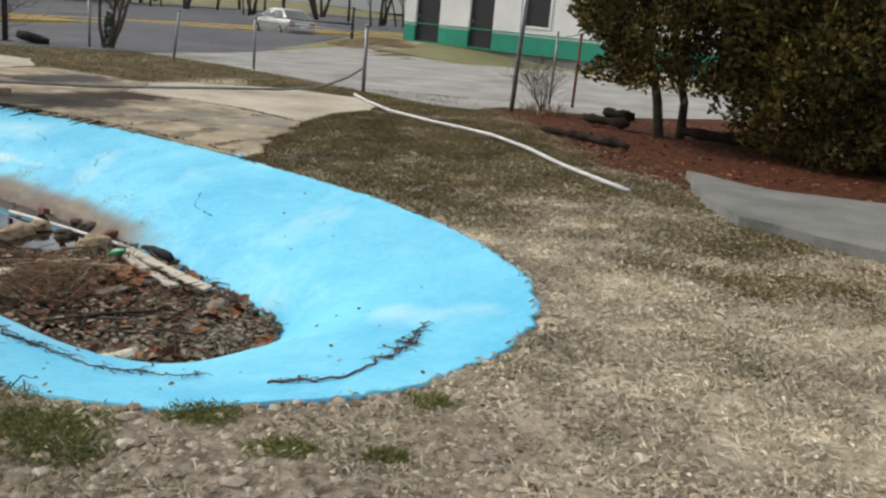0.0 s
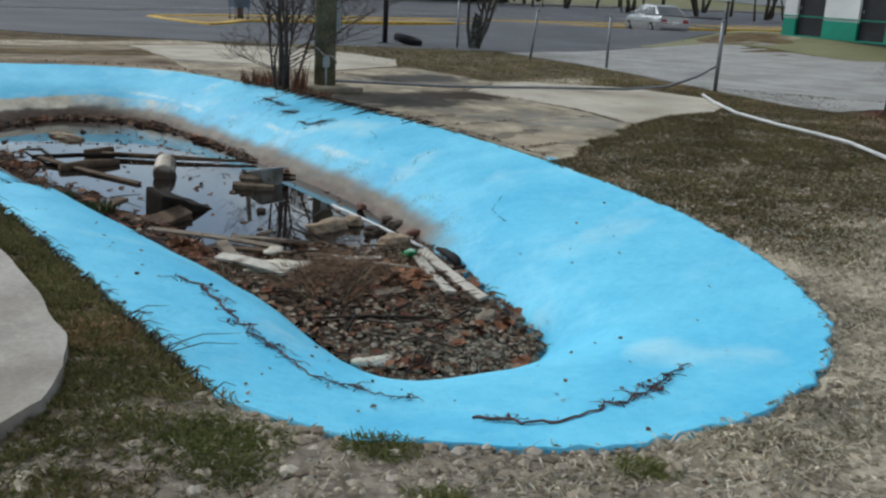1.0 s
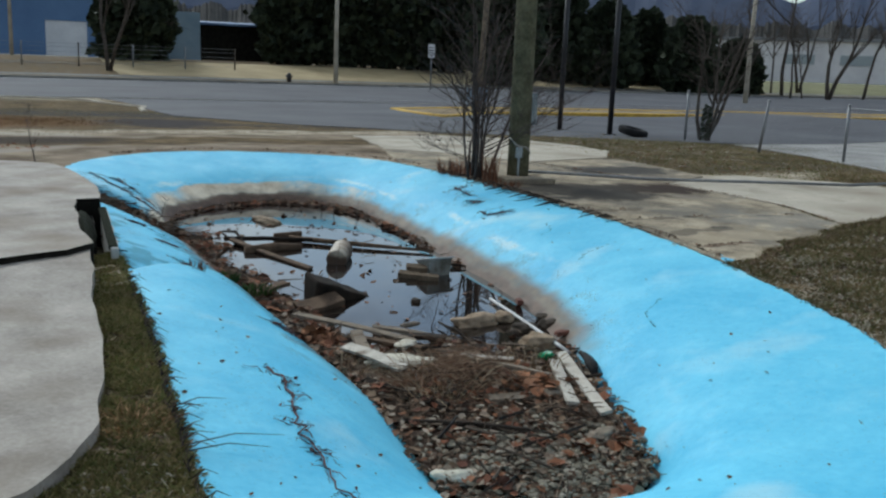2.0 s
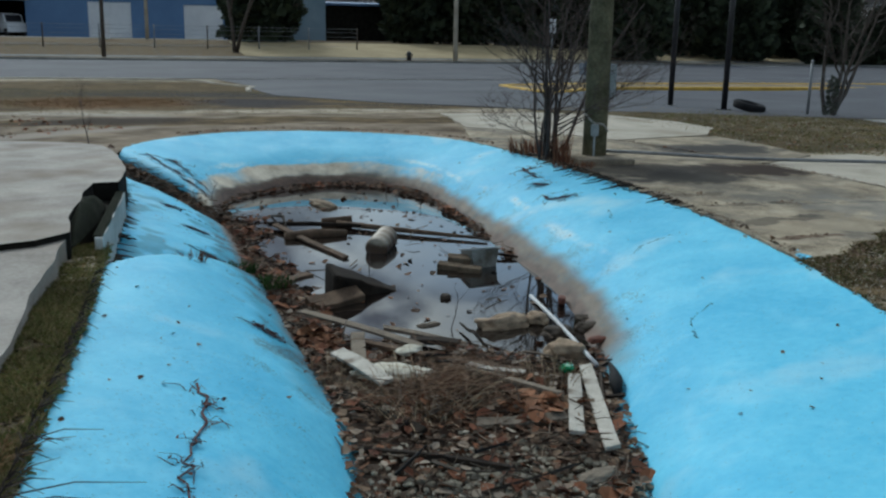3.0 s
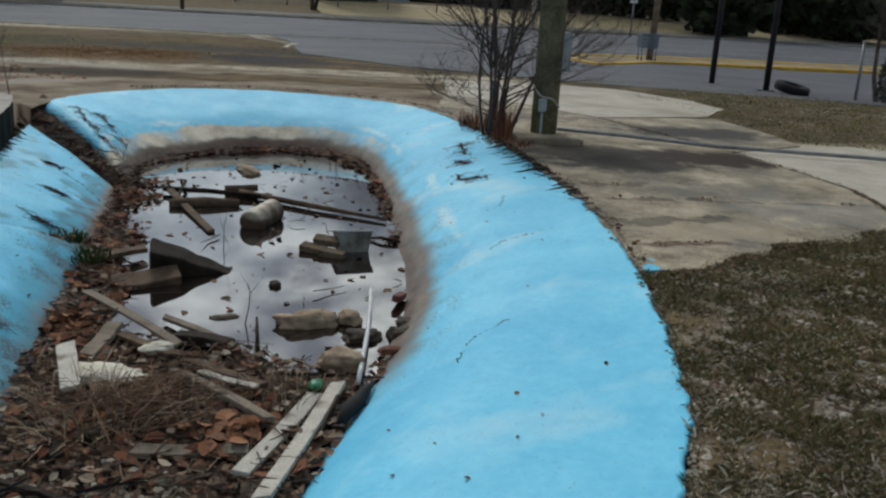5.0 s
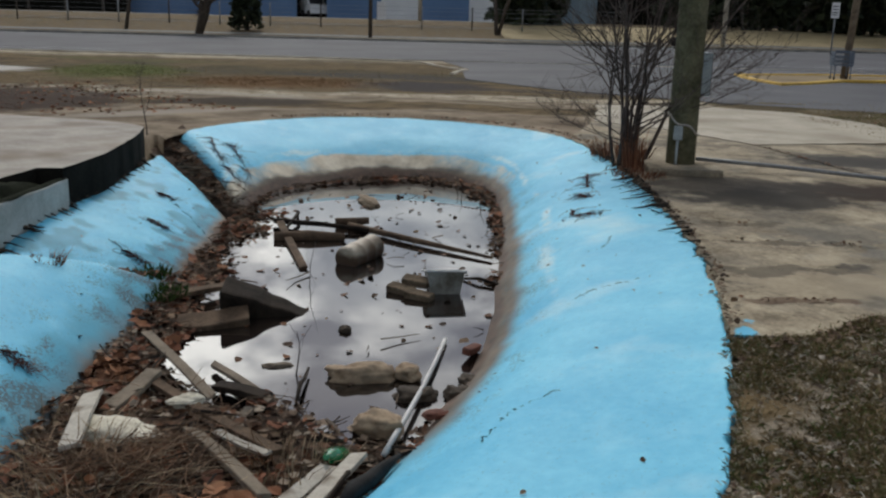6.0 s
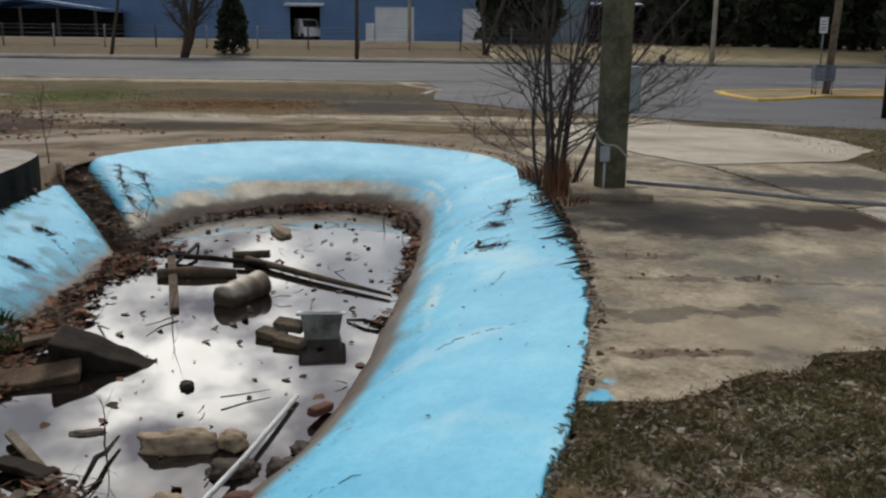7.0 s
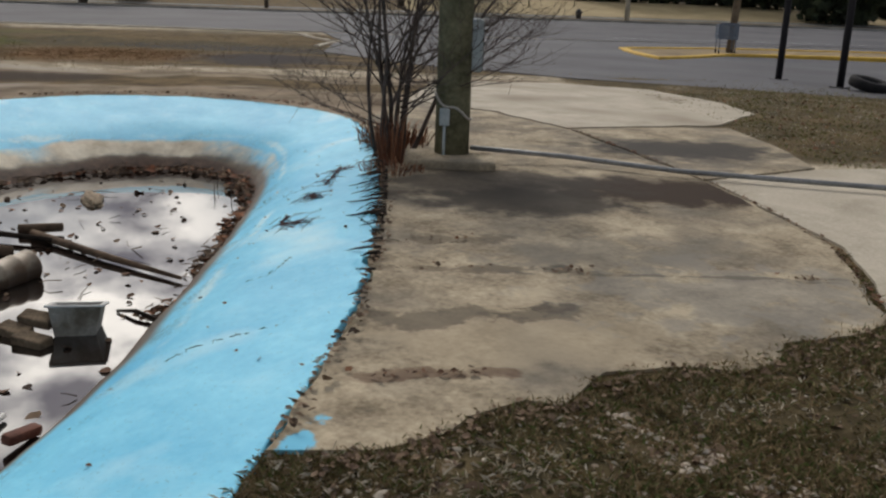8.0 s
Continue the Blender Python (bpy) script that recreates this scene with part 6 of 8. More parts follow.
def strew(count, x0, x1, y0, y1, want, raster):
    """Places on open ground, thinned by want(soil, gravel, mulch, green, dark, broad noise, fine noise)."""
    got, have = [], 0
    for _ in range(12):
        X, Y = rng.uniform(x0, x1, count), rng.uniform(y0, y1, count)
        keep = rng.random(count) < want(*raster.at(X, Y), X, Y)
        X, Y = X[keep], Y[keep]
        free = ~in_poly_many(OUT_POLY, X, Y)
        for h in HARD:
            free &= ~in_poly_many(h, X, Y)
        got.append(np.stack([X[free], Y[free]], 1))
        have += int(free.sum())
        if have >= count:
            break
    p = np.concatenate(got)[:count]
    return np.array([(x, y, ground_z(x, y) - 0.014) for x, y in p])


def lister(places):
    it = iter(places.tolist())
    return lambda: tuple(next(it, None) or ()) or None


MAT["rim_leaf"] = scatter_mat("dry_brown_leaves", [(0.06, 0.04, 0.028), (0.15, 0.095, 0.06), (0.25, 0.18, 0.12), (0.10, 0.06, 0.04)])
MAT["straw"] = scatter_mat("straw_grass", [(0.40, 0.345, 0.255), (0.59, 0.52, 0.40), (0.76, 0.70, 0.57), (0.47, 0.41, 0.31)])
MAT["olive_grass"] = scatter_mat("olive_grass", [(0.07, 0.06, 0.027), (0.19, 0.145, 0.07), (0.38, 0.28, 0.165), (0.075, 0.12, 0.028), (0.26, 0.17, 0.095), (0.105, 0.145, 0.04)])
MAT["moss_grass"] = scatter_mat("mossy_grass", [(0.055, 0.065, 0.022), (0.20, 0.20, 0.065), (0.40, 0.30, 0.16), (0.15, 0.19, 0.05), (0.28, 0.21, 0.105)])
MAT["field"] = scatter_mat("field_grass", [(0.17, 0.13, 0.06), (0.29, 0.22, 0.11), (0.38, 0.30, 0.16), (0.16, 0.15, 0.055)])
S_ = lambda *k: strew(*k)
blades("straw_grass", S_(130000, -1.5, 5.5, 2.2, 11.5, lambda s, g, m, gr, dk, a, b, X, Y: (1 - m) * (1 - 0.8 * dk) * (1 - 0.8 * g) * np.clip(0.40 + 1.1 * a + 1.6 * b, 0.10, 1), NEAR_R), 0.06, 0.0038, MAT["straw"], "short dry straw-coloured winter grass", 2.4)
blades("olive_grass", S_(130000, -0.4, 4.6, 7.8, 15.5, lambda s, g, m, gr, dk, a, b, X, Y: (1 - m) * dk * np.clip(0.42 + 1.0 * a + 1.7 * b, 0.03, 1), NEAR_R), 0.05, 0.0046, MAT["olive_grass"], "short olive-brown winter grass beside the paving", 1.3)
blades("straw_grass", S_(18000, -0.4, 4.6, 8.6, 16, lambda s, g, m, gr, dk, a, b, X, Y: (1 - m) * dk * np.clip(0.2 - 0.8 * a + 0.6 * b, 0, 1), NEAR_R), 0.04, 0.0032, MAT["straw"], "dry straw blades among olive grass", 1.6)
blades("olive_grass", S_(16000, -0.4, 5.0, 14, 20, lambda s, g, m, gr, dk, a, b, X, Y: (1 - m) * (0.7 + 0.7 * a), NEAR_R), 0.05, 0.006, MAT["olive_grass"], "rough olive grass by the fence", 1.3)
MAT["fresh"] = scatter_mat("fresh_green_grass", [(0.09, 0.105, 0.03), (0.17, 0.19, 0.05), (0.29, 0.27, 0.11), (0.12, 0.15, 0.035)])
blades("green_grass", S_(6000, -1.5, 3.5, 2.2, 6, lambda s, g, m, gr, dk, a, b, X, Y: np.clip(1.4 * a + 0.7 * b - 0.1, 0, 1), NEAR_R), 0.035, 0.003, MAT["fresh"], "small tufts of green grass in gravel", 1.1)
blades("mossy_grass", S_(46000, -4.7, -0.9, 3.2, 7.8, lambda s, g, m, gr, dk, a, b, X, Y: np.clip(0.5 + 0.6 * a + 1.5 * b, 0.05, 1) * np.clip((-0.95 - X) * 2.2, 0.1, 1), NEAR_R), 0.05, 0.0036, MAT["moss_grass"], "dense dark mossy grass strip between slab and pond", 1.2)
blades("straw_grass", S_(7000, -4.7, -0.9, 3.2, 7.8, lambda s, g, m, gr, dk, a, b, X, Y: np.clip(0.3 + 1.5 * a + 0.8 * b, 0, 1), NEAR_R), 0.05, 0.0036, MAT["field"], "brown dead blades in the mossy strip", 1.8)
blades("field_grass", S_(9000, -8, 0.5, 17.5, 28, lambda s, g, m, gr, dk, a, b, X, Y: (1 - s) * (0.6 + 0.8 * a) * (0.6 * X + 0.8 * Y > 13.2), FAR_R), 0.05, 0.007, MAT["field"], "rough brown grass by the fence and paving", 1.5)
blades("green_grass", S_(7000, -7, 0.5, 17.5, 27, lambda s, g, m, gr, dk, a, b, X, Y: (1 - s) * np.clip(0.45 + 1.3 * a + 0.8 * b, 0, 1) * (0.6 * X + 0.8 * Y > 13.2), FAR_R), 0.05, 0.007, MAT["fresh"], "green winter grass between dead brown blades", 1.4)
blades("straw_grass", S_(2500, -7, 0.5, 17.5, 27, lambda s, g, m, gr, dk, a, b, X, Y: (1 - s) * np.clip(0.2 - 1.3 * a + 0.8 * b, 0, 1) * (0.6 * X + 0.8 * Y > 13.2), FAR_R), 0.05, 0.006, MAT["straw"], "straw tufts in the rough grass", 1.6)
leaves("leaf_litter", 500, lister(S_(500, -6, 0, 17.8, 24, lambda s, g, m, gr, dk, a, b, X, Y: (0.6 + a) * (0.6 * X + 0.8 * Y > 13.2), FAR_R)), MAT["red_leaves"], (0.03, 0.07), "orange-brown leaves in rough grass")
blades("field_grass", S_(26000, -30, -3, 10, 31, lambda s, g, m, gr, dk, a, b, X, Y: (1 - s) * (0.45 + 0.8 * a) * (-0.8 * X + 0.6 * Y > 20) * (np.hypot(X + 16.2, Y - 20.3) > 2.2) * (np.hypot(X + 28.6, Y - 13.0) > 2.0) * (np.hypot(X + 26.5, Y - 16.4) > 2.4), FAR_R), 0.045, 0.005, MAT["field"], "rough brown winter grass by the drive", 1.5)
blades("green_grass", S_(5000, -31, -22, 14, 19, lambda s, g, m, gr, dk, a, b, X, Y: np.clip(1.25 - np.hypot(((X + 26.5) * 0.95 - (Y - 16.4) * 0.31) / 5, ((X + 26.5) * 0.31 + (Y - 16.4) * 0.95) / 1.9), 0, 1) * (0.7 + a), FAR_R), 0.05, 0.007, MAT["fresh"], "patch of green winter grass by the street", 1.4)
MAT["rust_grass"] = scatter_mat("rusty_field_grass", [(0.10, 0.055, 0.025), (0.20, 0.115, 0.05), (0.29, 0.19, 0.095)])
blades("field_grass", S_(7000, -22, -15, 15, 21, lambda s, g, m, gr, dk, a, b, X, Y: np.clip(1.2 - np.hypot(X + 18.8, Y - 17.6) / 2.7, 0, 1) * (0.6 + a), FAR_R), 0.045, 0.006, MAT["rust_grass"], "rusty brown dead grass in the field", 1.5)
leaves("leaf_litter", 900, lister(S_(900, -20, -12, 8.5, 13.5, lambda s, g, m, gr, dk, a, b, X, Y: np.clip(0.5 + 1.2 * a - 1.0 * b, 0, 1), FAR_R)), MAT["red_leaves"], (0.04, 0.10), "red-brown leaves blown over dark bare soil")
pebbles("gravel", 11000, lister(S_(11000, -1.8, 3.6, 2.2, 6.2, lambda s, g, m, gr, dk, a, b, X, Y: (0.12 + g * 0.88) * (m < 0.3), NEAR_R)), (0.004, 0.019), MAT["pebbles"], "loose tan pebbles scattered in dry grass", 0.5)
pebbles("gravel", 3600, lister(S_(3600, -0.4, 4.0, 6.0, 12.8, lambda s, g, m, gr, dk, a, b, X, Y: 0.10 + g * 0.9, NEAR_R)), (0.007, 0.016), MAT["pebbles"], "fine pale gravel in the worn turf")
leaves("leaf_litter", 4800, lister(S_(4800, -0.4, 5.0, 9.2, 15, lambda s, g, m, gr, dk, a, b, X, Y: np.clip(0.5 + a - 1.2 * b, 0.05, 1), NEAR_R)), MAT["rim_leaf"], (0.02, 0.065), "small brown leaves lying in the grass")
leaves("leaf_litter", 1100, lister(S_(1100, -4.6, -1.2, 4.2, 7.6, lambda s, g, m, gr, dk, a, b, X, Y: 0.6 + a, NEAR_R)), MAT["rim_leaf"], (0.02, 0.05), "tiny brown leaves in mossy grass")
pebbles("gravel", 900, lister(S_(900, -1.6, 2.6, 2.6, 5.4, lambda s, g, m, gr, dk, a, b, X, Y: g, NEAR_R)), (0.016, 0.034), MAT["pebbles"], "larger pale stones among the gravel")
leaves("leaf_litter", 2600, lister(S_(2600, -1.4, 3.2, 2.4, 6.0, lambda s, g, m, gr, dk, a, b, X, Y: np.clip(0.4 + a + b, 0, 1), NEAR_R)), MAT["rim_leaf"], (0.015, 0.04), "brown leaf scraps among gravel and dry grass")
leaves("leaf_litter", 1500, lister(S_(1500, 4, 9, 9, 18, lambda s, g, m, gr, dk, a, b, X, Y: m, NEAR_R)), MAT["red_leaves"], (0.03, 0.08), "red-brown needles and leaves on mulch")


def pick_rim(i0, i1, out, spread):
    def pick():
        i = int(rng.integers(i0, i1)) % NP
        d = (outer[i] - inner[i]) / np.linalg.norm(outer[i] - inner[i])
        p = outer[i] + d * (out + abs(rng.normal(0, spread)))
        return (p[0], p[1], 0.035)
    return pick


leaves("leaf_litter", 420, pick_rim(nearest(-0.2, 10.7), nearest(-5.5, 15.1), 0.0, 0.055), MAT["rim_leaf"], (0.012, 0.045), "brown leaves gathered along the blue rim")
leaves("leaf_litter", 260, pick_rim(nearest(-6.0, 15.4), nearest(-10.2, 13.0), 0.0, 0.08), MAT["leaves"], (0.02, 0.06), "dark leaves along the far rim")


def pick_seam(p0, p1, z0, z1, spread):
    def pick():
        t = rng.random()
        return (p0[0] + (p1[0] - p0[0]) * t + rng.normal(0, spread), p0[1] + (p1[1] - p0[1]) * t + rng.normal(0, spread), z0 + (z1 - z0) * t + 0.02)
    return pick


ob_, ib_ = outer[SEAM_B - 4], inner[SEAM_B - 4]
oa_, ia_ = outer[SEAM_A - 1], inner[SEAM_A - 1]
leaves("leaf_litter", 420, pick_seam(ob_, ib_, -0.12, -0.6, 0.06), MAT["leaves"], (0.03, 0.08), "dark leaves filling the seam of the shell")
leaves("leaf_litter", 170, pick_seam(oa_, ia_, -0.13, -0.58, 0.035), MAT["leaves"], (0.03, 0.07), "brown leaves in the narrow shell seam")
twigs("twig_litter", 70, pick_seam(ob_, ib_, -0.10, -0.58, 0.08), (0.15, 0.5), (0.003, 0.007), MAT["twigs"], "dark twigs lying in the shell seam", 0.03)


for q0, q1, n_ in (((-2.14, 12.84), (-1.9, 13.25), 16), ((-1.68, 12.5), (-1.4, 12.85), 14), ((-0.62, 11.36), (-0.34, 11.75), 34), ((-1.16, 13.1), (-1.02, 13.26), 26), ((-0.28, 14.1), (-0.15, 14.22), 22)):
    leaves("leaf_litter", n_, pick_seam(q0, q1, 0.0, 0.0, 0.035), MAT["leaves"], (0.010, 0.035), "dark leaf crumbs caught in a paving crack")
JOINT = [(0.43, 13.82), (0.0, 14.42), (-0.5, 15.02), (-1.15, 15.52), (-2.25, 16.22), (-3.5, 16.87), (-4.9, 17.52)]
for q0, q1 in zip(JOINT, JOINT[1:]):
    leaves("leaf_litter", int(55 * math.dist(q0, q1)), pick_seam(q0, q1, 0.0, 0.0, 0.016), MAT["leaves"], (0.010, 0.032), "dark leaves lying in a paving joint")


# dead vines creeping over the near rim
SPOKE = inner - outer
SPOKE_L = np.linalg.norm(SPOKE, axis=1)


def on_shell(x, y):
    """Height of the shell under a place, found from the nearest spoke."""
    rel = np.array((x, y)) - outer
    off = np.abs(rel[:, 0] * SPOKE[:, 1] - rel[:, 1] * SPOKE[:, 0]) / SPOKE_L + 100 * (np.einsum("ij,ij->i", rel, SPOKE) < 0)
    best = int(np.argmin(off + 0.02 * np.hypot(rel[:, 0], rel[:, 1])))
    u = float(rel[best] @ SPOKE[best] / SPOKE_L[best] ** 2)
    return shell_z(best, min(max(u, 0), 1)) + 0.022 * nz(x, y, 0.9) * min(1, u * 3) + 0.012 * nz(x, y, 2.6, 4) * min(1, u * 4) + 0.004 * nz(x, y, 9)


def vine(path, label, seed, clumps, side=0.2, mat="vine"):
    """A dead creeper: a wandering stem, many fine side shoots in bunches, and a few shrivelled leaves."""
    r = random.Random(seed)
    pts = spline(path, 40, False)
    v, f = [], []
    main = [Vector((x + r.gauss(0, 0.014), y + r.gauss(0, 0.014), on_shell(x, y) + 0.008)) for x, y in pts]

    def stem(line, rad):
        tv, tf = tube_rings(line, [rad * (1 - 0.6 * k / (len(line) - 1)) for k in range(len(line))], 3)
        b = len(v)
        v.extend(tv), f.extend(tuple(i + b for i in t) for t in tf)
    stem(main, 0.008)
    hot = [r.choice(main) for _ in range(clumps)]
    for _ in range(clumps * 5 + len(main)):
        p = r.choice(hot) if r.random() < 0.75 else r.choice(main)
        p = p + Vector((r.gauss(0, 0.02), r.gauss(0, 0.02), 0))
        a, L = r.uniform(0, 6.28), side * r.random() ** 2 + 0.03
        m_, q = Vector((p.x + math.cos(a) * L * 0.5, p.y + math.sin(a) * L * 0.5, 0)), Vector((p.x + math.cos(a + r.gauss(0, 0.4)) * L, p.y + math.sin(a + r.gauss(0, 0.4)) * L, 0))
        m_.z, q.z = on_shell(m_.x, m_.y) + 0.018, on_shell(q.x, q.y) + 0.006
        stem([p, m_, q], r.uniform(0.0018, 0.0042))
        if r.random() < 0.28:
            leaf_shape(v, f, (q.x, q.y, q.z + 0.006), r.uniform(0.010, 0.028), r.uniform(0, 360), r.gauss(0, 25), r.gauss(0, 25))
    return tagged(sheet("dead_vine", v, f, MAT[mat]), label, "vine")


MAT["vine"] = scatter_mat("dead_vine_stems", [(0.045, 0.028, 0.032), (0.11, 0.06, 0.06), (0.20, 0.12, 0.105)])
vine([(-2.06, 6.52), (-1.84, 6.36), (-1.62, 6.14), (-1.48, 5.95), (-1.20, 5.72), (-1.00, 5.55), (-0.86, 5.42), (-0.66, 5.33), (-0.36, 5.28)], "dark reddish dead vine creeping along the painted rim", 5, 15, 0.09)
vine([(-0.02, 5.10), (0.17, 5.04), (0.32, 5.10), (0.51, 5.32), (0.69, 5.60), (0.80, 5.85), (0.87, 6.06)], "dark dead vine in a curved crack of the rim", 6, 10, 0.06)
vine([(-9.3, 11.75), (-8.8, 11.6), (-8.2, 11.45), (-7.7, 11.4)], "dark dead weeds spilling over the block's broken end", 31, 9, 0.28)
vine([(-8.9, 11.9), (-8.5, 11.8), (-8.0, 11.75)], "dark dead creeper on the painted block's end", 32, 6, 0.22)
vine([(-4.75, 14.2), (-4.5, 13.95), (-4.25, 13.7)], "dark dead twigs lying over the painted rim", 7, 4, 0.3)
vine([(-3.75, 13.0), (-3.55, 12.82), (-3.35, 12.9)], "dark smear of dead twigs on the painted slope", 17, 3, 0.28)
vine([(-4.15, 13.5), (-4.0, 13.4), (-3.9, 13.42)], "dark dead creeper scrap on the painted slope", 18, 3, 0.2)
for k, (x, y) in enumerate(((-3.0, 7.75), (-6.9, 10.15), (-6.0, 9.7), (-5.2, 9.2))):
    vine([(x, y), (x + 0.06, y + 0.08), (x + 0.12, y + 0.12)], "small dead weed clump on the painted shell", 8 + k, 3, 0.10)

# grass stalks hanging over the rim of the pond
def rim_stalks(i0, i1, count, length, label, seed, bow=0.1):
    r, v, f = random.Random(seed), [], []
    for _ in range(count):
        i = r.randint(i0, i1) % NP
        d = (inner[i] - outer[i]) / np.linalg.norm(inner[i] - outer[i])
        a = math.atan2(d[1], d[0]) + r.gauss(0, 0.5)
        L = length * r.random() ** 1.6 + 0.03
        p = Vector((outer[i][0] - d[0] * 0.05, outer[i][1] - d[1] * 0.05, 0.02))
        q = p + Vector((math.cos(a) * L, math.sin(a) * L, 0))
        u = L / float(np.linalg.norm(inner[i] - outer[i]))
        q.z = shell_z(i, min(1, max(0, u - 0.02))) + 0.03
        m_ = (p + q) / 2 + Vector((0, 0, 0.02 + bow * L))
        tv, tf = tube_rings([p, m_, q], [0.004, 0.003, 0.0012], 3)
        b = len(v)
        v.extend(tv), f.extend(tuple(k + b for k in t) for t in tf)
    return tagged(sheet("rim_stalks", v, f, MAT["black_twigs"]), label, "weeds", kind="stuff")


rim_stalks(nearest(-3.9, 7.2), NP - 12, 150, 0.12, "dark grass stalks hanging over the painted rim", 1)
for k, (x, y, n_, L_) in enumerate(((-1.74, 5.44, 7, 0.34), (-1.42, 5.14, 8, 0.48), (-2.05, 5.75, 4, 0.26))):
    rim_stalks(nearest(x, y) - 1, nearest(x, y) + 1, n_, L_, "long dark stalks bunched over the painted rim", 3 + k, 0.02)
rim_stalks(nearest(-2.6, 12.9), nearest(-5.5, 15.1), 150, 0.20, "dark stalks poking over the rim by the shrub", 2)


def pick_paint(i0, i1, u0, u1):
    def pick():
        i, u = int(rng.integers(i0, i1)) % NP, rng.uniform(u0, u1)
        p = outer[i] + (inner[i] - outer[i]) * u
        return (p[0], p[1], on_shell(p[0], p[1]) + 0.006)
    return pick


leaves("leaf_litter", 90, pick_paint(0, nearest(-6.5, 15.7), 0.04, 0.9), MAT["leaves"], (0.008, 0.03), "tiny dark leaf crumbs on the blue paint")
leaves("leaf_litter", 70, pick_paint(SEAM_B, NP, 0.04, 0.9), MAT["leaves"], (0.008, 0.035), "tiny dark leaf crumbs on the painted blocks")


# hairline cracks in the paint: thin dark grooves filled with dirt
def crack(path, seed, rad=0.004):
    r = random.Random(seed)
    pts = spline(path, 36, False)
    line = [Vector((x + r.gauss(0, 0.012), y + r.gauss(0, 0.012), on_shell(x, y) - rad * 0.2)) for x, y in pts]
    tv, tf = tube_rings(line, [rad * r.uniform(0.2, 1.0) for _ in line], 4)
    return tagged(sheet("paint_crack", tv, tf, MAT["moss"], None, True), "hairline dirt-filled crack in the blue paint", "crack")


crack([(-0.48, 9.2), (-0.62, 9.45), (-0.66, 9.6), (-0.60, 9.8)], 1)
crack([(-1.6, 11.5), (-1.72, 11.3), (-1.78, 11.05)], 3, 0.003)
crack([(-6.9, 10.2), (-6.4, 10.25), (-5.9, 10.3)], 5, 0.004)
crack([(-2.6, 12.3), (-2.45, 12.05), (-2.5, 11.9)], 6, 0.003)


# open cracks across the paving, dark with dirt
def paving_crack(path, seed, rad=0.009):
    r = random.Random(seed)
    pts = spline(path, 30 * (len(path) - 1), False)
    line = [Vector((x + 0.03 * nz(x, y, 5, seed) + r.gauss(0, 0.005), y + 0.03 * nz(x, y, 5, seed + 5) + r.gauss(0, 0.005), 0.003)) for x, y in pts]
    tv, tf = tube_rings(line, [rad * (0.25 + 0.9 * abs(nz(x, y, 3.1, seed))) * r.uniform(0.5, 1.0) for x, y in pts], 4)
    return tagged(sheet("paving_crack", tv, tf, MAT["moss"], None, True), "dark dirt-filled crack across weathered paving", "crack")


paving_crack([(-2.75, 12.95), (-2.21, 12.78), (-2.0, 12.92), (-1.9, 13.29)], 1)
paving_crack([(-1.80, 12.40), (-1.51, 12.65), (-1.34, 12.92), (-1.16, 13.14), (-0.86, 13.39), (-0.52, 13.64), (-0.23, 14.04), (0.09, 14.24)], 2, 0.007)
paving_crack([(-1.2, 11.93), (-0.97, 12.09), (-0.94, 12.26), (-0.81, 12.47), (-0.59, 12.6), (-0.54, 12.79)], 3, 0.007)
paving_crack([(-0.7, 11.32), (-0.5, 11.49), (-0.33, 11.71), (-0.2, 11.86)], 4)
paving_crack([(-5.19, 17.36), (-4.02, 16.98), (-3.38, 16.72)], 5, 0.012)
paving_crack([(-3.9, 13.9), (-3.3, 13.75), (-2.6, 14.05), (-2.0, 14.6)], 6, 0.006)

# dark tongues over the rim beside the shrub: weeds, and shadows between rim teeth modelled as dark shapes
def rim_tongue(i, length, width, slant, seed):
    r = random.Random(seed)
    d = (inner[i] - outer[i]) / np.linalg.norm(inner[i] - outer[i])
    t = np.array((-d[1], d[0]))
    pts, rads = [], []
    for k in range(7):
        q = k / 6
        p = outer[i] - d * 0.06 + d * (length + 0.06) * q + t * slant * length * q * q
        u = max(0.0, float((p - outer[i]) @ d) / float(np.linalg.norm(inner[i] - outer[i])))
        pts.append((p[0], p[1], max(shell_z(i, u), -0.5) + 0.022 * (1 - q) + 0.012 + r.gauss(0, 0.003)))
        rads.append(width * (1 - q) ** 0.8 * r.uniform(0.75, 1.2) + 0.0015)
    return tube_rings(pts, rads, 5)


v, f, r_ = [], [], random.Random(4)
i_a, i_b = nearest(-1.35, 11.95), nearest(-5.4, 15.1)
i_f = float(i_a)
while i_f < i_b:
    k_ = (i_f - i_a) / (i_b - i_a)
    tv, tf = rim_tongue(int(i_f) % NP, r_.uniform(0.03, 0.17) * (0.5 + 1.2 * math.sin(math.pi * min(1.0, k_ * 1.15))), r_.uniform(0.005, 0.016), r_.uniform(-1.1, -0.1), int(i_f * 10))
    b = len(v)
    v.extend(tv), f.extend(tuple(q + b for q in t) for t in tf)
    i_f += r_.choice((r_.uniform(0.5, 1.5), r_.uniform(1.2, 4.0)))
tagged(sheet("rim_weeds", v, f, MAT["black_twigs"], None, True), "dark tongues over the painted rim, weeds and the rim teeth's shadows", "weeds", kind="stuff")
v, f = [], []
for _ in range(60):
    i_f = r_.uniform(SEAM_B + 2, SEAM_A - 3)
    tv, tf = rim_tongue(int(i_f) % NP, r_.uniform(0.04, 0.16), r_.uniform(0.006, 0.02), r_.uniform(-0.8, 0.8), int(i_f * 10))
    b = len(v)
    v.extend(tv), f.extend(tuple(q + b for q in t) for t in tf)
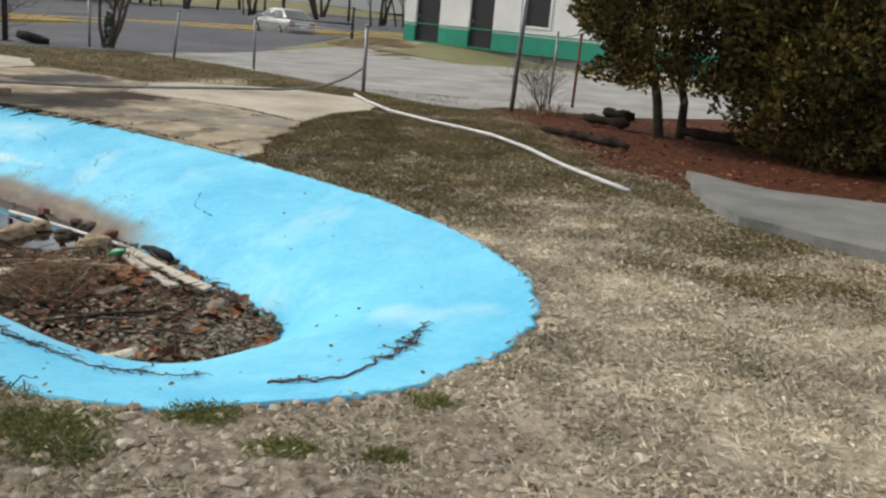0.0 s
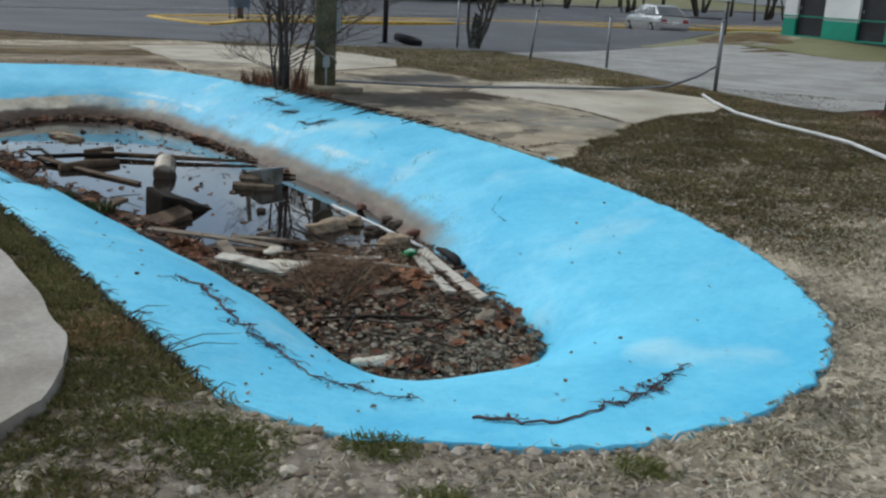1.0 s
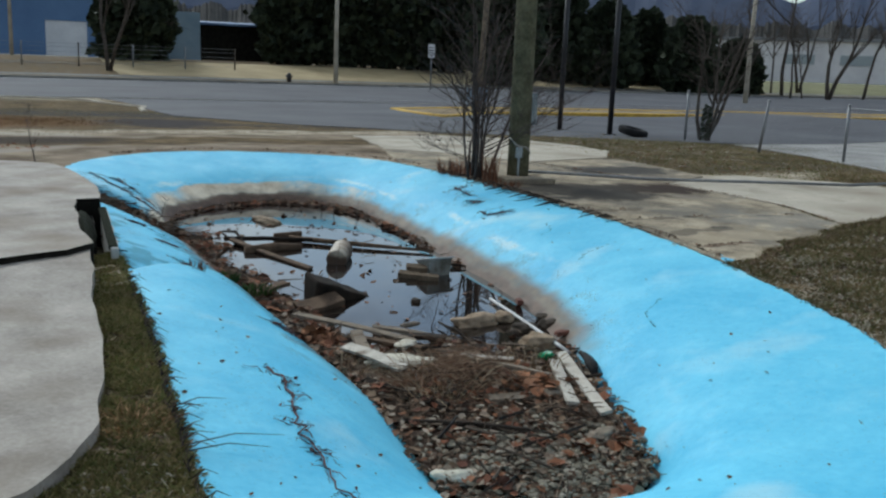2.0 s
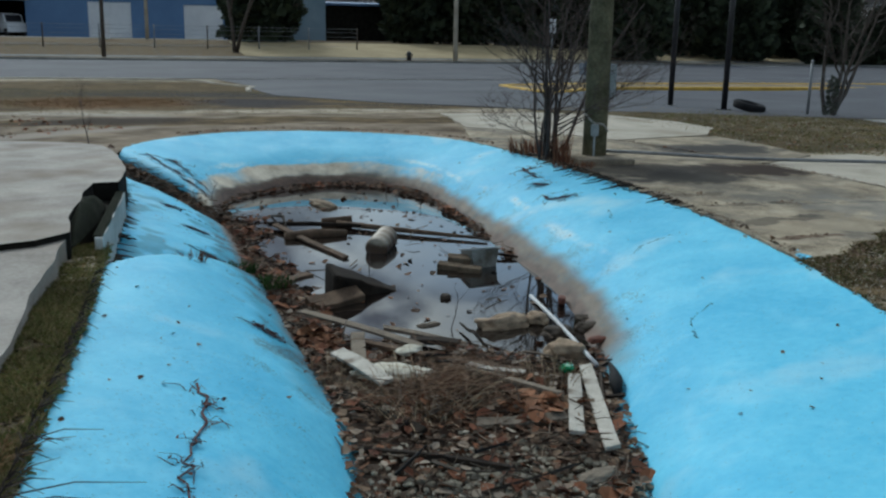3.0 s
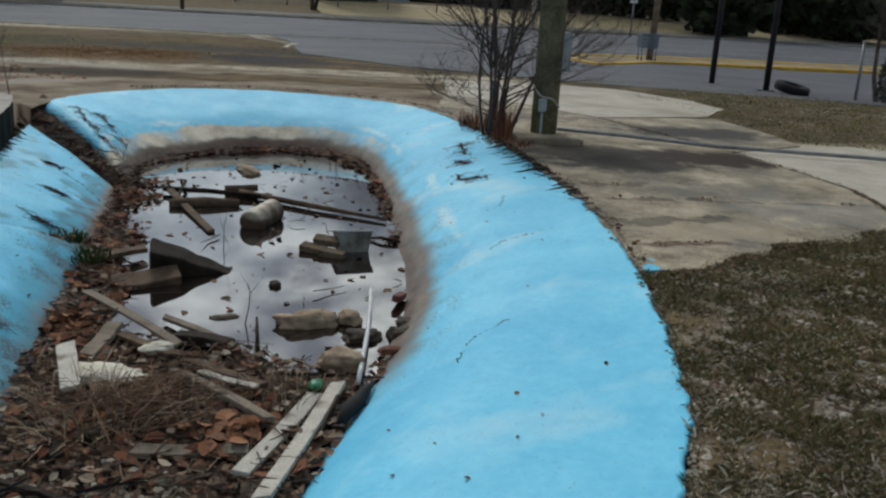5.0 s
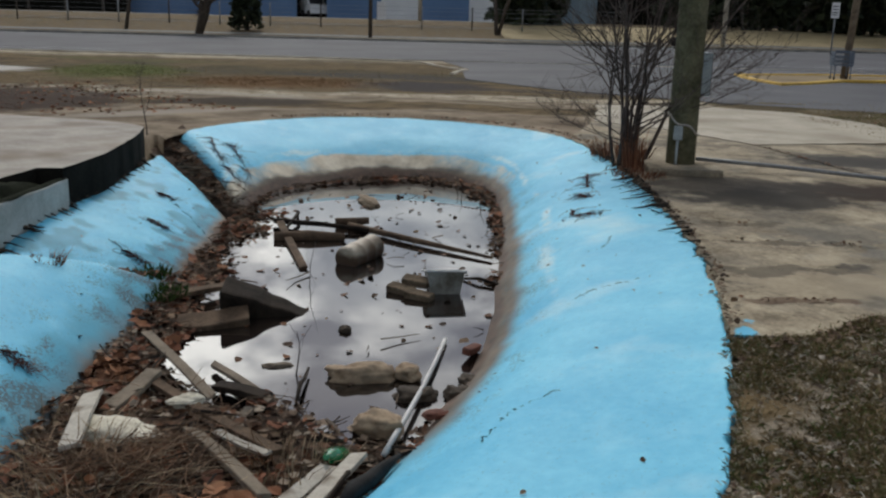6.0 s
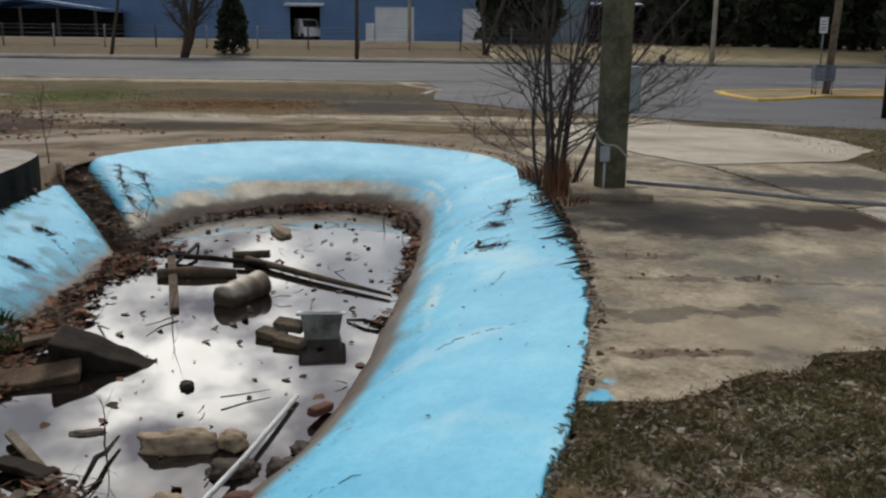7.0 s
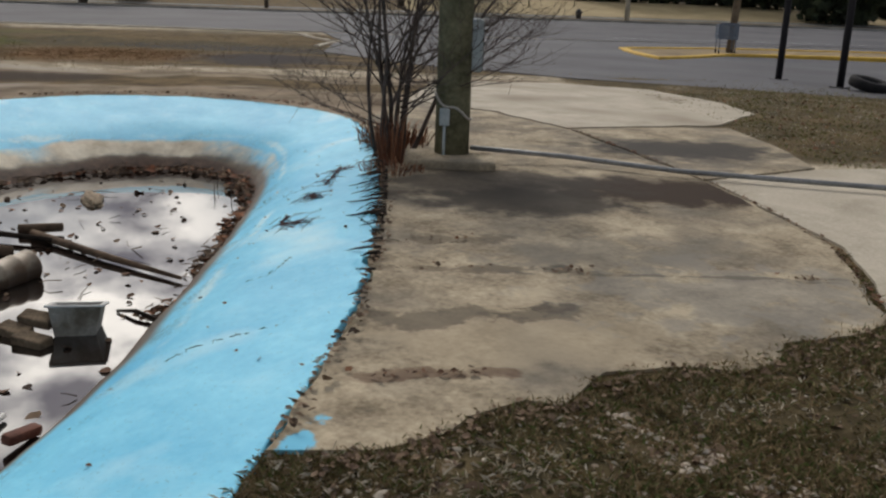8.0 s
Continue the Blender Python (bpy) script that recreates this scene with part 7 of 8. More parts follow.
tagged(sheet("rim_weeds", v, f, MAT["black_twigs"], None, True), "ragged black moss hanging over the painted side block", "moss", kind="stuff")

# ragged tufts along the lawn's border with the paving, and pale flecks in the turf
EDGE = [(-0.2, 10.82), (-0.06, 11.0), (-0.02, 11.32), (-0.06, 11.45), (-0.02, 11.72), (0.08, 11.8), (-0.01, 12.2), (0.11, 12.43), (0.31, 12.64), (0.34, 12.89), (0.29, 13.15), (0.39, 13.48), (0.45, 13.8), (0.9, 15.0), (1.5, 15.8)]
P_ = []
for (ax, ay), (bx, by) in zip(EDGE, EDGE[1:]):
    for _ in range(int(2600 * math.hypot(bx - ax, by - ay))):
        t = rng.random()
        x, y = ax + (bx - ax) * t + rng.normal(0.03, 0.045), ay + (by - ay) * t + rng.normal(0, 0.045)
        if rng.random() < 0.55 + 1.2 * nz(x, y, 7, 3):
            P_.append((x, y, -0.006))
Q_ = iter([(x + 0.02, y, 0.010) for x, y, _ in P_[::11]])
leaves("leaf_litter", len(P_) // 11, lambda: next(Q_, None), MAT["rim_leaf"], (0.010, 0.038), "brown leaves heaped along the paving's edge")
blades("olive_grass", np.array(P_), 0.04, 0.0036, MAT["olive_grass"], "ragged olive grass creeping over the paving's edge", 1.4)
MAT["pale_leaf"] = scatter_mat("bleached_leaves", [(0.22, 0.17, 0.12), (0.40, 0.34, 0.26), (0.55, 0.50, 0.42), (0.16, 0.10, 0.06)])
pebbles("gravel", 3600, lister(S_(3600, 0.0, 3.2, 8.6, 12.0, lambda s, g, m, gr, dk, a, b, X, Y: np.clip(1.5 * a - 0.6 * b, 0, 1), NEAR_R)), (0.008, 0.02), MAT["pale_leaf"], "pale grey gravel chips in the dark turf")
leaves("leaf_litter", 6000, lister(S_(6000, -0.4, 4.2, 8.2, 14.5, lambda s, g, m, gr, dk, a, b, X, Y: np.clip(0.35 + a, 0, 1), NEAR_R)), MAT["pale_leaf"], (0.015, 0.045), "pale bleached leaf scraps lying in the turf")
leaves("leaf_litter", 5000, lister(S_(5000, -0.8, 5.5, 3.0, 9.5, lambda s, g, m, gr, dk, a, b, X, Y: np.clip(0.55 + 0.8 * b, 0, 1), NEAR_R)), MAT["pale_leaf"], (0.015, 0.045), "pale bleached leaf scraps on dry grass")
blades("olive_grass", S_(14000, 0.6, 5.5, 5.0, 10.5, lambda s, g, m, gr, dk, a, b, X, Y: np.clip(1.6 * a + 0.8 * b - 0.25 + 0.12 * (Y - 7), 0, 1), NEAR_R), 0.045, 0.004, MAT["olive_grass"], "olive patches in the dry lawn", 1.6)

blades("olive_grass", S_(15000, 2.2, 4.9, 5.8, 8.8, lambda s, g, m, gr, dk, a, b, X, Y: (1 - m) * np.clip(1.3 * dk - 0.15 + 0.6 * b, 0, 1), NEAR_R), 0.045, 0.004, MAT["olive_grass"], "olive turf patch beside the grey slab", 1.5)

# cushions of bright moss and new grass in the gravel by the rim
for k, (x, y, r_, n_) in enumerate(((-0.87, 4.45, 0.26, 2600), (-0.27, 4.58, 0.14, 900), (0.04, 4.28, 0.12, 700), (0.42, 4.21, 0.08, 400), (0.68, 4.72, 0.12, 500), (-0.72, 4.25, 0.15, 700))):
    ang, rad_ = rng.uniform(0, 6.28, n_), r_ * np.sqrt(rng.random(n_)) * (1 + 0.3 * np.sin(rng.uniform(0, 6.28, n_) * 3))
    blades("moss_cushion", np.stack([x + rad_ * np.cos(ang), y + 0.7 * rad_ * np.sin(ang), np.full(n_, -0.008)], 1), 0.035, 0.003, MAT["fresh"], "low cushion of bright green moss and grass", 1.2)

# ---- street furniture and kerbs ----
def kerb_run(name, pts, width, height, mat, label, closed=False):
    """A raised kerb along a line, rounded on its upper corners."""
    P = [Vector((*p, 0)) for p in pts]
    sec = [(-width / 2, -0.1), (-width / 2, height - 0.03), (-width / 2 + 0.03, height), (width / 2 - 0.03, height), (width / 2, height - 0.03), (width / 2, -0.1)]
    v, f = [], []
    for i, p in enumerate(P):
        d = (P[min(i + 1, len(P) - 1)] - P[max(i - 1, 0)]).normalized()
        n = Vector((-d.y, d.x, 0))
        for w, h in sec:
            q = p + n * w
            v.append((q.x, q.y, ground_z(p.x, p.y) + h))
    k = len(sec)
    for i in range(len(P) - 1):
        for j in range(k - 1):
            f.append((i * k + j, i * k + j + 1, (i + 1) * k + j + 1, (i + 1) * k + j))
    f.append(tuple(range(k))), f.append(tuple(range((len(P) - 1) * k, len(P) * k))[::-1])
    return tagged(sheet(name, v, f, mat), label, "kerb", kind="structure")


NEAR_K = [(-18.7, 36.2), (-17.3, 34.7), (-15.6, 33.2), (-14.2, 32.1), (-14.5, 33.9), (-15.2, 37.0), (-14.3, 39.2), (-11.0, 43.6), (-6.0, 49.8), (-1.0, 55.4), (6.0, 63.0), (16.0, 74.0), (40, 100)]
FAR_K = [(-18.7, 36.4), (-17.6, 40.2), (-14.0, 45.6), (-8.0, 53.0), (-3.0, 58.6), (4.0, 66.2), (14.0, 77.0), (38, 103)]
kerb_run("kerb_yellow_near", NEAR_K, 0.32, 0.16, MAT["yellow"], "worn yellow painted kerb of the traffic island")
kerb_run("kerb_yellow_far", FAR_K, 0.32, 0.16, MAT["yellow"], "worn yellow painted kerb behind the traffic island")
MAT["island"] = material("dry_island_turf", (0.13, 0.09, 0.045), (0.30, 0.22, 0.11), 0.6, 0.95, 0.5, 12)
isl = slab("ground_island", NEAR_K[:-1] + FAR_K[::-1][1:], 0.2, MAT["island"], top=lambda x, y: ground_z(x, y) + 0.12, cuts=2.0)
tagged(isl, "dry brown turf on the traffic island", "island", kind="structure")
kerb_run("kerb_far", [street(s, 71.3) for s in range(-120, 260, 6)], 0.3, 0.16, MAT["grey_concrete"], "grey concrete kerb on the far side")
kerb_run("kerb_near", [street(-80, 44), street(-30, 44), street(0, 43.9), street(4, 43.5), street(6.2, 42.0), street(7.0, 39.0), (-25.0, 28.6), (-24.0, 27.4), (-22, 25.6)], 0.18, 0.05, MAT["pale_concrete"], "low worn concrete kerb at the drive mouth")
MAT["line"] = material("worn_white_road_paint", (0.30, 0.30, 0.31), (0.45, 0.45, 0.45), 2, 0.8, 0.1, 20)
for s0, s1, d in ((-120, -8, 46.5), (-120, 200, 69.5), (20, 220, 46.5)):
    tagged(strip("road_line", s0, s1, d, d + 0.15, 0.028, MAT["line"], 50), "faded white edge line", "road marking", kind="structure")
lot = tagged(strip("pavement_lot", -150, 18, 86, 185, 0.03, MAT["grey_concrete"], 40), "pale paved yard before the blue building", "pavement", kind="structure")
lane = tagged(strip("pavement_walk", -140, 260, 76, 77.6, 0.03, MAT["grey_concrete"], 60), "grey concrete footway along the far side", "pavement", kind="structure")
MAT["straw_bank"] = material("pale_dry_bank", (0.26, 0.20, 0.10), (0.42, 0.34, 0.19), 0.4, 0.95, 0.4, 8)
bank = tagged(strip("ground_bank", 12, 75, 78, 92, 0.03, MAT["straw_bank"], 30), "pale dry grass bank before dark cedars", "ground", kind="structure")
MAT["green_bank"] = material("pale_green_verge", (0.12, 0.12, 0.05), (0.22, 0.21, 0.10), 0.4, 0.95, 0.4, 8)
tagged(strip("ground_verge", 75, 260, 78, 100, 0.03, MAT["green_bank"], 30), "pale green winter verge beyond the street", "ground", kind="structure")


def at_range(bearing, r):
    """A place r metres from the pond's far camera side, by bearing from north to the west."""
    x, y = 2.4 - r * math.sin(radians(bearing)), 7.3 + r * math.cos(radians(bearing))
    return x, y, ground_z(x, y)


# ---- blue metal building ----
FAR_K_ = 1.7
fac = Matrix.Translation((2.4, 7.9, 1.54)) @ Matrix.Scale(FAR_K_, 4) @ Matrix.Translation((-2.4, -7.9, -1.54)) @ pose(*street(0, 102), 0.85, 0, 0, math.degrees(math.atan2(U.y, U.x)))
blue = new("warehouse")
blue.matrix_world = fac
tagged(blue, "long blue metal-sided warehouse with white roller doors", "building")


def wall_with_holes(name, x0, x1, h, holes, thick, mat, parent, y=0.0):
    """A wall along x with rectangular openings cut right through."""
    bm = bmesh.new()
    xs = sorted({x0, x1, *[q for a, b, *_ in holes for q in (a, b)]})
    zs = sorted({0.0, h, *[q for *_, a, b in holes for q in (a, b)]})
    for xa, xb in zip(xs, xs[1:]):
        for za, zb in zip(zs, zs[1:]):
            mx, mz = (xa + xb) / 2, (za + zb) / 2
            if not any(a < mx < b and c < mz < d for a, b, c, d in holes):
                add_box(bm, (mx, y, mz), (xb - xa, thick, zb - za))
    bmesh.ops.remove_doubles(bm, verts=bm.verts, dist=0.001)
    return part(name, bm, mat, parent)


DOORS = [(1.2, 5.2, 0.0, 3.5), (10.2, 14.0, 0.0, 3.4)]
GAP = (-7.5, -4.4, 0.0, 3.4)
wall_with_holes("wall", -60, 17.5, 7.0, DOORS + [GAP], 0.25, MAT["blue_metal"], blue)
for a, b, c, d in DOORS:
    dr = part("roller_door", box(((a + b) / 2, 0.02, d / 2), (b - a, 0.08, d)), MAT["white_paint"], blue, "white roller door")
    bm = bmesh.new()
    for k in range(9):
        add_box(bm, ((a + b) / 2, -0.03, 0.2 + d * k / 9.2), (b - a - 0.1, 0.03, 0.05))
    part("door_slats", bm, MAT["white_paint"], dr)
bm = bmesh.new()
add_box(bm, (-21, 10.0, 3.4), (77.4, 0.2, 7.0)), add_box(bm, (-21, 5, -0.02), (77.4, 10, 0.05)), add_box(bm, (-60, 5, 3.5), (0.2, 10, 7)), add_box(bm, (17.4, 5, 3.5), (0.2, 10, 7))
# interior faces near-black: the dark of the opening is put into their colour
part("back_wall", bm, MAT["shaded_side"], blue)
part("roof", box((-21.2, 5, 7.15), (79, 11.5, 0.3), (2, 0, 0), 0.05), MAT["blue_metal"], blue)
awn = part("awning", box((-5.95, -0.45, 3.65), (4.0, 1.0, 0.14), (14, 0, 0), 0.02), MAT["white_paint"], blue)
# lean-to with a blue roof at the far end of the building
lean_to = new("lean_to_shed")
lean_to.matrix_world = fac @ pose(-31.5, -4.5, -0.2)
tagged(lean_to, "open-fronted shed with a low blue metal roof", "shed")
bm = bmesh.new()
for sx in (-1, 1):
    q = [bm.verts.new(p) for p in ((0, -4.0, 4.0), (sx * 7.5, -4.0, 3.0), (sx * 7.5, 4.0, 3.0), (0, 4.0, 4.0))]
    g = [bm.verts.new(v.co + Vector((0, 0, -0.25))) for v in q]
    bm.faces.new(q), bm.faces.new(g[::-1])
    for k in range(4):
        bm.faces.new((q[k], g[k], g[(k + 1) % 4], q[(k + 1) % 4]))
bmesh.ops.recalc_face_normals(bm, faces=bm.faces)
part("roof", bm, MAT["blue_metal"], lean_to)
# back wall near-black, the open shed's inner shade painted in
part("back_wall", box((0, 3.4, 1.5), (14.6, 0.2, 3.2)), MAT["shaded_side"], lean_to)
for k in range(5):
    part("post", box((-7 + 3.5 * k, -3.7, 1.5), (0.22, 0.22, 3.2), bevel=0.02), MAT["bark"], lean_to)
# parked white cab in the opening and a white cabinet in the yard
cab = new("truck_cab")
cab.matrix_world = fac @ pose(-5.9, 1.2, 0.0, 0, 0, -60)
tagged(cab, "white lorry cab parked inside the opening", "truck")
bm = bmesh.new()
for p in ((-1.4, 0.45), (1.3, 0.45), (1.3, 1.25), (0.8, 1.35), (0.35, 2.15), (-1.4, 2.3)):
    bm.verts.new((p[0], -0.9, p[1]))
bm.verts.ensure_lookup_table()
face = bm.faces.new(bm.verts[:])
ex = bmesh.ops.extrude_face_region(bm, geom=[face])
bmesh.ops.translate(bm, verts=[g for g in ex["geom"] if isinstance(g, bmesh.types.BMVert)], vec=(0, 1.8, 0))
bmesh.ops.recalc_face_normals(bm, faces=bm.faces)
part("cab_body", bm, MAT["white_paint"], cab)
for sx in (-0.8, 0.8):
    for sy in (-0.85, 0.85):
        w = part("wheel", box((sx, sy, 0.4), (0.8, 0.25, 0.8), bevel=0.2), MAT["rubber"], cab)
part("windscreen", box((0.6, 0, 1.75), (0.05, 1.5, 0.75), (0, -30, 0)), MAT["black_metal"], cab)
cabinet = part("utility_cabinet", box((0, 0, 0.85), (0.75, 0.6, 1.7), bevel=0.04), MAT["white_paint"])
cabinet.matrix_world = pose(*street(1.2, 95), ground_z(*street(1.2, 95)), 0, 0, 50)
tagged(cabinet, "white utility cabinet standing in the yard", "cabinet")
# pale shed end behind the cedars
shed = new("pale_shed")
shed.matrix_world = pose(*street(20.6, 104), 1.0, 0, 0, math.degrees(math.atan2(U.y, U.x)))
tagged(shed, "pale blue and grey sheds behind the trees", "shed")
part("wall", box((0, 0, 2.4), (4.5, 6, 4.8)), material("pale_blue_siding", (0.16, 0.24, 0.30), (0.26, 0.34, 0.40), 0.4, 0.7, 0.1, 8), shed)
# side wall takes the same near-black shade colour
part("side_wall", box((6.0, 1.5, 1.9), (7.4, 6, 3.8)), MAT["shaded_side"], shed)
part("roof", box((6.0, 1.3, 3.95), (7.9, 7, 0.22), (3, 0, 0)), MAT["blue_metal"], shed)

# yard fence posts along the far verge
for k in range(16):
    x, y = street(-42 + 4.3 * k, 84.5)
    e = tagged(thing("fence_post", (x, y, ground_z(x, y))), "dark thin post of the yard fence", "fence post", group="yard fence posts")
    tube("post", [(0, 0, -0.1), (0.02, 0, 1.9)], [0.06, 0.06], MAT["bark"] if k % 3 == 0 else MAT["galv"], e, 8)
wv, wf = [], []
for h in (0.3, 0.7, 1.1, 1.5, 1.8):
    pts = [street(-42 + 4.3 * k, 84.5) for k in range(16)]
    for a, b in zip(pts, pts[1:]):
        wire((*a, ground_z(*a) + h), (*b, ground_z(*b) + h), 0.012, 3)
tagged(sheet("fence_wires", wv, wf, MAT["galv"]), "thin wires of the yard fence", "fence wire", kind="stuff")

# ---- white and green building ----
ca, cb = Vector((5.5, 41.0)), Vector((18.1, 26.8))
gd = (cb - ca).normalized()
gl = (cb - ca).length
gb = new("green_white_building")
gb.matrix_world = Matrix.Translation((ca.x, ca.y, 0.0)) @ Matrix(((gd.x, -gd.y, 0, 0), (gd.y, gd.x, 0, 0), (0, 0, 1, 0), (0, 0, 0, 1)))
tagged(gb, "white single-storey building with a green painted base band", "building")
GH = [(0.60, 1.86, 0.05, 2.75), (3.35, 4.52, 0.05, 2.75), (5.76, 7.12, 1.02, 2.5)]
GZ = 0.3
BAND = 0.64
up_ = [(a, b, max(c, BAND) - BAND, d - BAND) for a, b, c, d in GH]
w1 = wall_with_holes("upper_wall", 0, gl, 3.2, up_, 0.3, MAT["white_paint"], gb, 0.15)
w1.location.z = BAND + GZ
w2 = wall_with_holes("base_band", 0, gl, BAND, [(a, b, max(c, 0.0), BAND + 0.03) for a, b, c, d in GH[:2]], 0.32, MAT["green_paint"], gb, 0.15)
w2.location.z = GZ
st = part("band_line", box((gl / 2, -0.02, BAND + 0.12 + GZ), (gl, 0.03, 0.04)), MAT["green_paint"], gb)
part("plinth", box((gl / 2, 0.22, GZ - 0.42), (gl + 0.1, 0.3, 0.86)), MAT["grey_concrete"], gb)
for a, b, c, d in GH[:2]:
    dr = part("door", box(((a + b) / 2, 0.14, GZ + (c + d) / 2), (b - a, 0.06, d - c)), MAT["black_metal"], gb, "black painted door")
    part("door_handle", box((a + 0.12, 0.08, GZ + 1.05), (0.05, 0.06, 0.12), bevel=0.01), MAT["galv"], dr)
a, b, c, d = GH[2]
wn_ = part("window", box(((a + b) / 2, 0.14, GZ + (c + d) / 2), (b - a, 0.05, d - c)), MAT["black_metal"], gb, "dark window")
bm = bmesh.new()
for x, z, sx, sz in (((a + b) / 2, c, b - a + 0.12, 0.08), ((a + b) / 2, d, b - a + 0.12, 0.08), (a, (c + d) / 2, 0.08, d - c), (b, (c + d) / 2, 0.08, d - c)):
    add_box(bm, (x, 0.0, GZ + z), (sx, 0.08, sz))
part("window_frame", bm, MAT["white_paint"], wn_)
bm = bmesh.new()
add_box(bm, (0.15, 5, 2.2), (0.3, 9.6, 4.3)), add_box(bm, (gl - 0.15, 5, 2.2), (0.3, 9.6, 4.3)), add_box(bm, (gl / 2, 9.8, 2.2), (gl, 0.3, 4.3))
part("side_wall", bm, MAT["white_paint"], gb)
part("roof", box((gl / 2, 5, 4.55), (gl + 0.8, 11, 0.25), bevel=0.04), MAT["galv"], gb)
tagged(slab("ground_strip", [(0.2, 38.6), (4.6, 44.0), (10.8, 34.0), (10.6, 30.5), (3.6, 36.4), (0.4, 37.6)], 0.1, MAT["green_bank"], top=lambda x, y: ground_z(x, y) + 0.03, cuts=0.8), "strip of short green grass by the building", "grass strip", kind="structure")
fence_post((3.4, 41.4), 1.3, 0.06, mat=MAT["black_metal"], label="black steel rail post by the building")
tagged(tube("rail", [(3.4, 41.4, 0.75), (0.2, 47.0, 0.65)], [0.04, 0.04], MAT["black_metal"], None, 8), "black steel barrier rail by the driveway", "rail")


# ---- parked car ----
def make_car(at, turn):
    car = tagged(thing("car", at, turn), "silver four-door saloon car parked by the yellow kerb", "car")
    paint_ = material("silver_car_paint", (0.34, 0.35, 0.35), (0.44, 0.45, 0.45), 1, 0.3, 0.02, 60, metal=0.5, coat=0.6)
    glass_ = material("dark_car_glass", (0.03, 0.04, 0.045), (0.06, 0.07, 0.08), 1, 0.08, 0.0, 10)
    secs = [(-2.25, 0.45, 0.80, 0.70), (-2.2, 0.32, 0.93, 0.78), (-1.7, 0.22, 0.98, 0.86), (-0.9, 0.20, 0.93, 0.88), (0.3, 0.20, 0.92, 0.88), (1.1, 0.22, 0.90, 0.86), (1.9, 0.26, 0.80, 0.80), (2.25, 0.36, 0.66, 0.66)]
    v, f = [], []
    for x, zl, zh, w in secs:
        v.extend([(x, -w * 0.92, zl), (x, -w, zl + 0.2), (x, -w * 0.98, zh - 0.14), (x, -w * 0.88, zh), (x, w * 0.88, zh), (x, w * 0.98, zh - 0.14), (x, w, zl + 0.2), (x, w * 0.92, zl)])
    for i in range(len(secs) - 1):
        for k in range(8):
            f.append((i * 8 + k, i * 8 + (k + 1) % 8, (i + 1) * 8 + (k + 1) % 8, (i + 1) * 8 + k))
    f.append(tuple(range(8))[::-1]), f.append(tuple(range(len(v) - 8, len(v))))
    body_ = sharpen(sheet("body", v, f, paint_, car, True), 0.9)
    v, f = [], []
    for x, z, w in ((-1.95, 0.95, 0.72), (-1.15, 1.38, 0.58), (-0.2, 1.44, 0.60), (0.55, 1.36, 0.58), (1.25, 0.92, 0.74)):
        v.extend([(x, -w, z), (x, w, z)])
    for i in range(4):
        f.append((2 * i, 2 * i + 1, 2 * i + 3, 2 * i + 2))
    b0 = len(v)
    for x, w in ((-1.95, 0.80), (-1.15, 0.80), (-0.2, 0.81), (0.55, 0.81), (1.25, 0.80)):
        v.extend([(x, -w, 0.90), (x, w, 0.90)])
    for i in range(4):
        f.append((2 * i, 2 * i + 2, b0 + 2 * i + 2, b0 + 2 * i)), f.append((2 * i + 1, b0 + 2 * i + 1, b0 + 2 * i + 3, 2 * i + 3))
    sharpen(sheet("cabin", v, f, paint_, car, True), 0.4)
    def quad(name, pts, mat_, lab=""):
        q = [Vector(p) for p in pts]
        nn = (q[1] - q[0]).cross(q[2] - q[0]).normalized()
        v_ = [p + nn * 0.012 for p in q] + [p - nn * 0.01 for p in q]
        return sheet(name, v_, [(0, 1, 2, 3), (7, 6, 5, 4), (0, 4, 5, 1), (1, 5, 6, 2), (2, 6, 7, 3), (3, 7, 4, 0)], mat_, car, False, lab)
    quad("rear_window", ((-1.88, 0.66, 0.99), (-1.88, -0.66, 0.99), (-1.2, -0.54, 1.35), (-1.2, 0.54, 1.35)), glass_)
    quad("windscreen", ((1.18, -0.68, 0.97), (1.18, 0.68, 0.97), (0.62, 0.54, 1.33), (0.62, -0.54, 1.33)), glass_)
    for sy in (-1, 1):
        for x0, x1, x2, x3 in ((-1.6, -0.55, -0.55, -1.15), (-0.47, 0.95, 0.5, -0.47)):
            quad("side_window", ((x0, sy * 0.79, 0.96), (x1, sy * 0.79, 0.96), (x2, sy * 0.63, 1.33), (x3, sy * 0.62, 1.33))[::sy], glass_)
        quad("tail_light", ((-2.262, sy * 0.72, 0.62), (-2.262, sy * 0.42, 0.62), (-2.25, sy * 0.42, 0.80), (-2.25, sy * 0.70, 0.80))[::-sy], material("red_lens", (0.20, 0.01, 0.01), (0.30, 0.02, 0.02), 5, 0.2, 0.0, 20))
        for x in (-1.4, 1.35):
            v, f = lathe([(-0.11, 0.0), (-0.11, 0.24), (-0.08, 0.31), (0.08, 0.31), (0.11, 0.24), (0.11, 0.0)], 24)
            w = sharpen(sheet("tyre", v, f, MAT["rubber"], car, True))
            w.matrix_local = pose(x, sy * 0.78, 0.31, 0, 0, 90)
            v, f = lathe([(-0.118, 0.0), (-0.118, 0.17), (-0.10, 0.2), (0.10, 0.2), (0.118, 0.17), (0.118, 0.0)], 18)
            rim_ = sheet("rim", v, f, MAT["galv"], w, True)
        part("wing_mirror", box((0.72, sy * 0.95, 0.98), (0.12, 0.2, 0.12), bevel=0.03), paint_, car)
        for x in (-0.7, 0.35):
            part("door_handle", box((x - 0.25, sy * 0.885, 0.80), (0.18, 0.03, 0.035), bevel=0.008), paint_, car)
